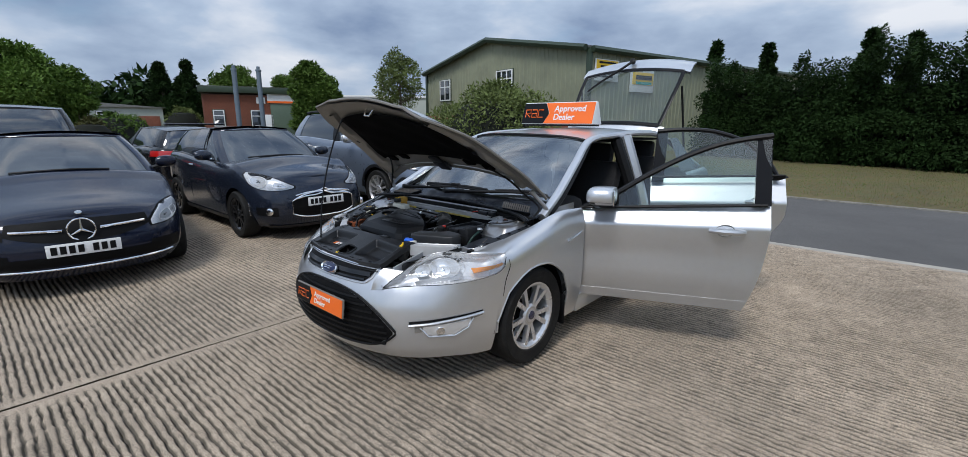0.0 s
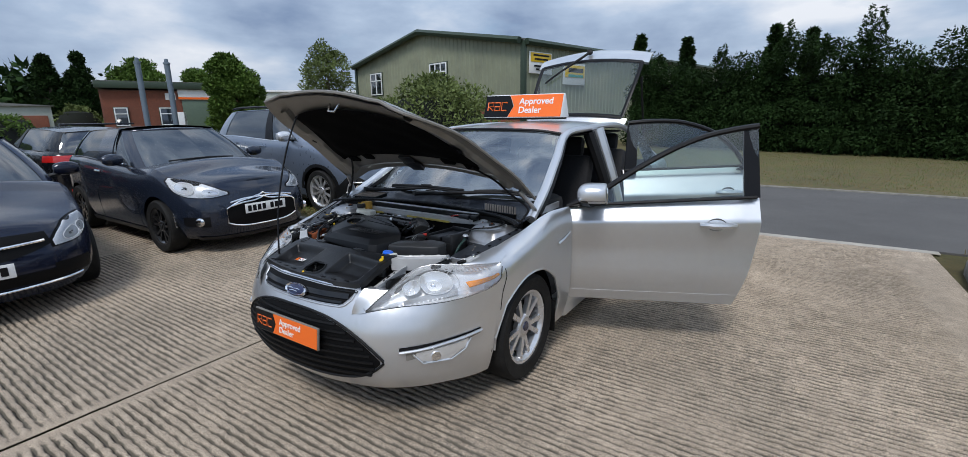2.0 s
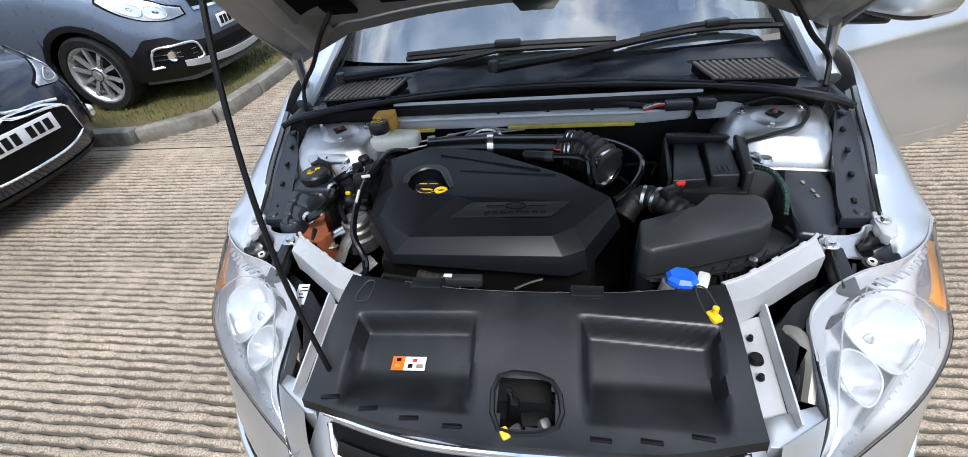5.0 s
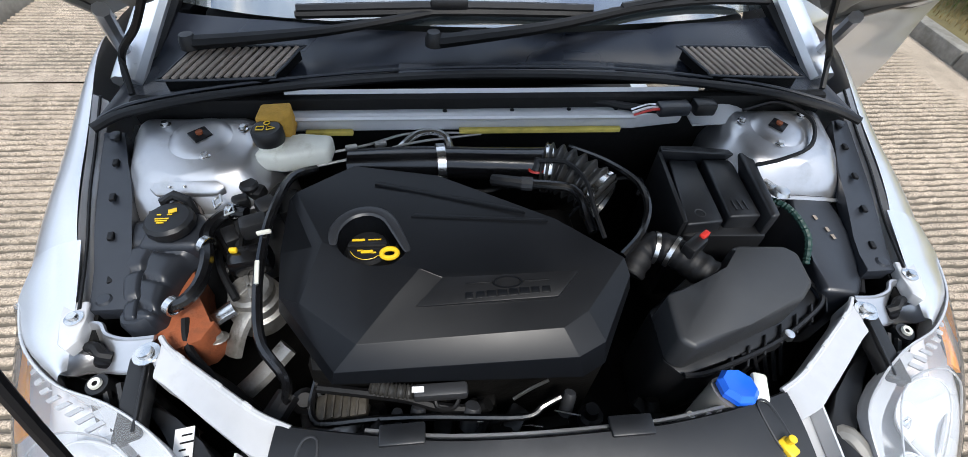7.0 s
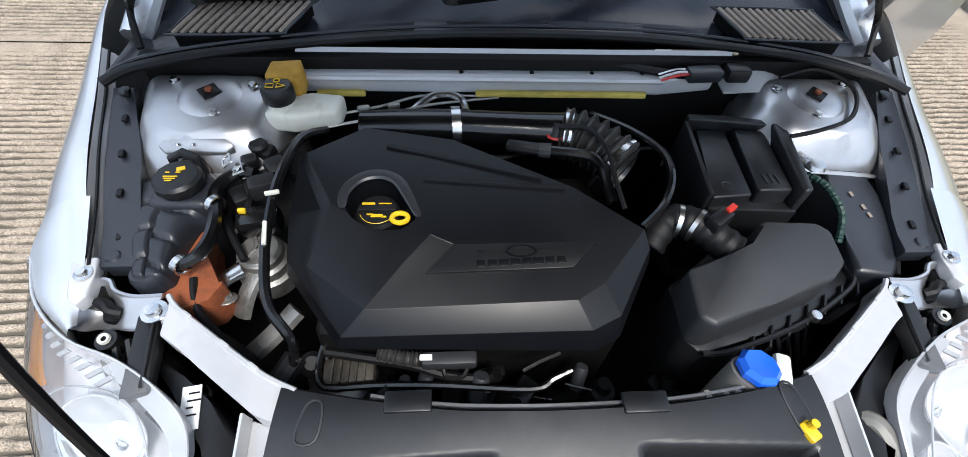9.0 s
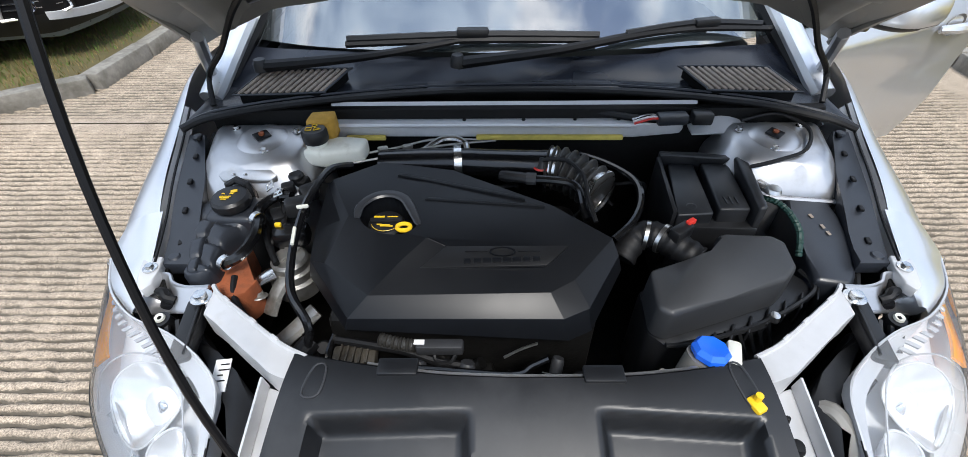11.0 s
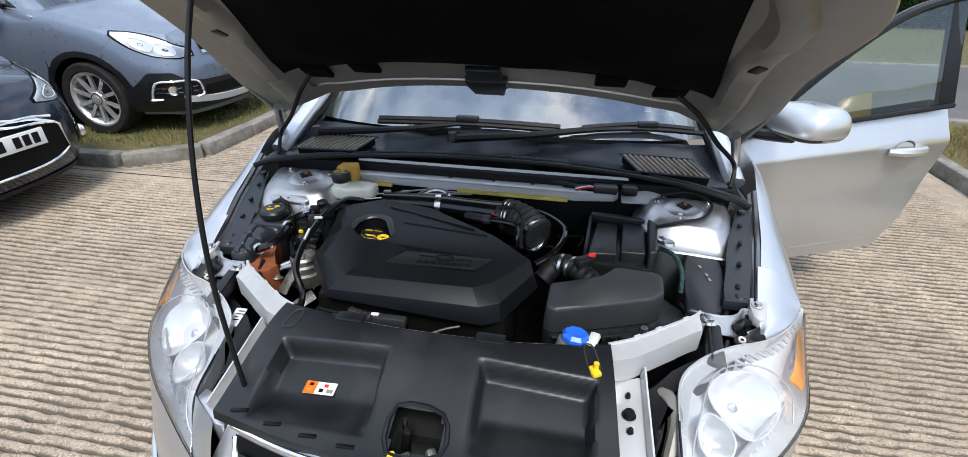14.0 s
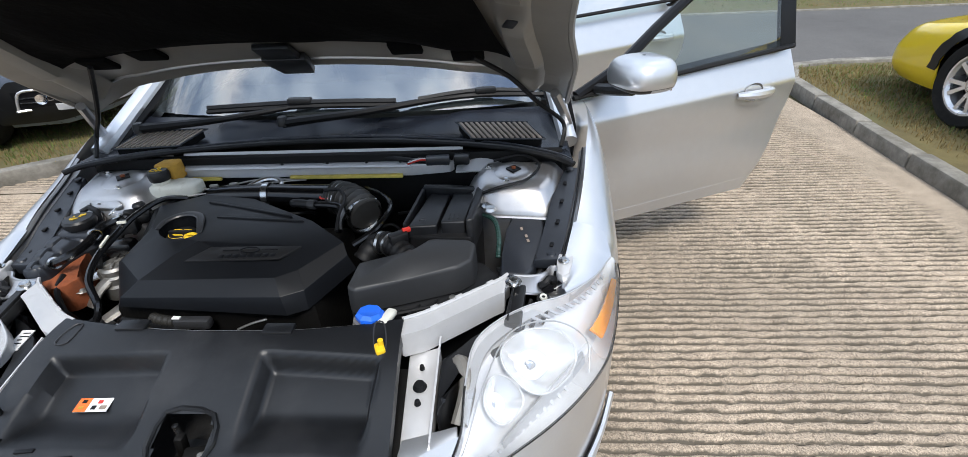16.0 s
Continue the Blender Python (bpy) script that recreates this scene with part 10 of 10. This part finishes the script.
def inside(p, quad):
    """How far p lies inside a clockwise quad, in metres (negative outside)."""
    d = 9.0
    for a, b in zip(quad, quad[1:] + quad[:1]):
        ex, ey = b[0] - a[0], b[1] - a[1]
        d = min(d, (ey * (p[0] - a[0]) - ex * (p[1] - a[1])) / math.hypot(ex, ey))
    return d


back_y = lerp([-0.392, -0.27, -0.13, 0.0, 0.13, 0.27, 0.375], [0.450, 0.427, 0.408, 0.404, 0.406, 0.420, 0.442])
front_y = lerp([-0.42, -0.2, 0.0, 0.2, 0.40], [0.185, 0.145, 0.130, 0.135, 0.172])
cover_z = lambda x, y: 0.740 + 0.084 * smooth(y, 0.10, 0.44) + 0.005 * (1 - (x / 0.4) ** 2)


def rad(u, v):
    y01 = v
    x = -0.392 + 0.768 * u
    x = x * (1.0 + 0.06 * (1 - y01) * (1 if x < 0 else 0.55))
    y = front_y(x) + (back_y(x) - front_y(x)) * y01
    z = cover_z(x, y)
    for w in WELLS:
        z -= 0.044 * smooth(inside((x, y), w), 0.0, 0.016) * smooth(y, 0.165, 0.27)
    return Vector((x, y, z))


CATCH = ((-0.045, 0.242), (0.050, 0.238), (0.060, 0.165), (-0.040, 0.155))
bm = sheet(bmesh.new(), rad, 110, 60, 0.0, lambda u, v: inside(rad(u, v).xy, CATCH) > 0)
rc = part("radiator_cover", bm, PLASTIC_SATIN, car, "black plastic radiator cover with two wells", 60)
bm = sheet(bmesh.new(), lambda u, v: rad(u, 1.0) + Vector((0, 0.002, -0.025 * v)), 60, 1)
sheet(bm, lambda u, v: rad(0.0, u) + Vector((0, 0, -0.03 * v)), 30, 1)
sheet(bm, lambda u, v: rad(1.0, u) + Vector((0, 0, -0.03 * v)), 30, 1)
sheet(bm, lambda u, v: rad(u, 0.0) + Vector((0, -0.004 * v, -0.02 * v)), 60, 1)
part("cover_edge", bm, PLASTIC_SATIN, rc)
part("bright_back_edge", tube(bmesh.new(), [rad(u, 1.0) + Vector((0, 0.010, -0.012)) for u in [0.16 + 0.80 * q / 20 for q in range(21)]], 0.004, 6, straight=True), SILVER_RAW, rc)
for u in (0.23, 0.66):
    p = rad(u, 0.99)
    part("cover_tab", block(bmesh.new(), (p.x, p.y + 0.008, p.z), (0.065, 0.03, 0.010), 0.003), PLASTIC_SATIN, rc)
part("bay_front", block(bmesh.new(), (0, 0.30, 0.655), (0.80, 0.30, 0.012), 0.003), CABIN, car)
cw = part("catch_well", block(bmesh.new(), (0.005, 0.20, 0.665), (0.13, 0.12, 0.012), 0.003), PLASTIC, rc)
part("catch_rim", tube(bmesh.new(), [(x, y, cover_z(x, y) + 0.001) for x, y in CATCH], 0.005, 6, 3, closed=True), PLASTIC, rc)
for i, (x, y, w, d, h, mt) in enumerate(((-0.022, 0.215, 0.018, 0.02, 0.06, DARK), (0.015, 0.20, 0.05, 0.03, 0.035, DARK), (0.035, 0.185, 0.02, 0.03, 0.045, ALLOY), (-0.02, 0.18, 0.03, 0.02, 0.03, ALLOY))):
    part("bonnet_catch", block(bmesh.new(), (x, y, 0.685 + h / 2), (w, d, h), 0.006, (8 * i, 10, 15 * i)), mt, cw)
part("catch_pin", tube(bmesh.new(), [(-0.025, 0.222, 0.69), (-0.026, 0.226, 0.76)], 0.006, 8), STEEL, cw)
part("release_hook", block(bmesh.new(), (-0.028, 0.150, 0.748), (0.016, 0.022, 0.012), 0.004, (10, 0, 30)), YELLOW, rc, "yellow bonnet release hook")
yc = part("yellow_clip", block(bmesh.new(), (0.340, 0.366, 0.815), (0.020, 0.028, 0.012), 0.004, (0, 0, 25)), YELLOW, rc, "yellow plastic clip")
part("clip_post", lathe(bmesh.new(), [(0, 0.016), (0.006, 0.015), (0.006, 0)], 10, Matrix.Translation((0.342, 0.372, 0.818))), YELLOW, yc)
part("clip_outline", tube(bmesh.new(), [(0.318, 0.425, cover_z(0.318, 0.425) + 0.001), (0.338, 0.425, cover_z(0.338, 0.425) + 0.001), (0.352, 0.365, cover_z(0.352, 0.365) + 0.001), (0.330, 0.365, cover_z(0.330, 0.365) + 0.001)], 0.002, 5, 4, closed=True), PLASTIC_GREY, rc)
part("clip_outline", tube(bmesh.new(), [(-0.352, 0.425, cover_z(-0.352, 0.425) + 0.001), (-0.332, 0.425, cover_z(-0.332, 0.425) + 0.001), (-0.335, 0.38, cover_z(-0.335, 0.38) + 0.001), (-0.362, 0.38, cover_z(-0.362, 0.38) + 0.001)], 0.002, 5, 4, closed=True), PLASTIC_GREY, rc)
st_m = Matrix.Translation(Vector((-0.232, 0.279, cover_z(-0.232, 0.279) - 0.0415))) @ pose(0, 0, 0, 9, 0, 2)
sticker = lambda x, y, w, h, z: (lambda b: (b.transform(st_m), b)[1])(block(bmesh.new(), (x, y, z), (w, h, 0.0012)))
st = part("warning_sticker", sticker(0, 0, 0.068, 0.029, 0.001), WHITE, rc, "orange and white warning sticker")
part("sticker_field", sticker(-0.0215, 0, 0.025, 0.029, 0.0018), ORANGE, st)
for x, y, w, h, mt in ((-0.021, 0.007, 0.009, 0.007, BLACK_PRINT), (-0.022, -0.006, 0.010, 0.006, OCHRE), (0.004, -0.006, 0.009, 0.008, BLACK_PRINT), (0.012, 0.006, 0.009, 0.007, RED), (0.023, -0.006, 0.013, 0.008, SLAT)):
    part("sticker_mark", sticker(x, y, w, h, 0.0024), mt, st)
for x in (-0.36, -0.28, -0.2, -0.12, 0.13, 0.21, 0.29):
    part("cover_slot", block(bmesh.new(), (x, front_y(x) + 0.018, cover_z(x, front_y(x) + 0.018) + 0.001), (0.035, 0.008, 0.004), 0.001, (0, 0, -20 * x)), BLACK_PRINT, rc)
part("prop_foot", lathe(bmesh.new(), [(0, 0.012), (0.013, 0.010), (0.016, -0.01), (0.016, -0.03)], 14, Matrix.Translation((-0.380, 0.245, 0.732))), RUBBER, car)
part("slam_flange", sheet(bmesh.new(), lambda u, v: Vector((-0.37 + 0.74 * u, front_y(-0.37 + 0.74 * u) + 0.008 - 0.022 * v, 0.712 - 0.004 * v)), 40, 1, 0.004), PLASTIC, car)

# washer bottle neck
wb = part("washer_neck", tube(bmesh.new(), [(0.262, 0.425, 0.70), (0.278, 0.44, 0.76), (0.292, 0.452, 0.812)], 0.030, 14), SILVER_DULL, car, "grey washer filler neck with a blue cap")
part("washer_cap", lathe(bmesh.new(), [(0.030, -0.01), (0.041, -0.008), (0.043, 0.004), (0.034, 0.014), (0.014, 0.011), (0, 0.010)], 8, pose(0.300, 0.455, 0.824, -8, 8, 20) @ Matrix.Diagonal((0.74, 0.74, 0.85, 1))), BLUE_CAP, wb, "bright blue filler cap", 25)
part("cap_hinge", block(bmesh.new(), (0.338, 0.452, 0.82), (0.024, 0.05, 0.016), 0.006, (0, 0, -20)), RESERVOIR, wb)
for x in (0.215, 0.243, 0.262):
    part("filler_fin", block(bmesh.new(), (x, 0.418, 0.80), (0.010, 0.022, 0.034), 0.003, (0, 0, 10)), SILVER_DULL, wb)
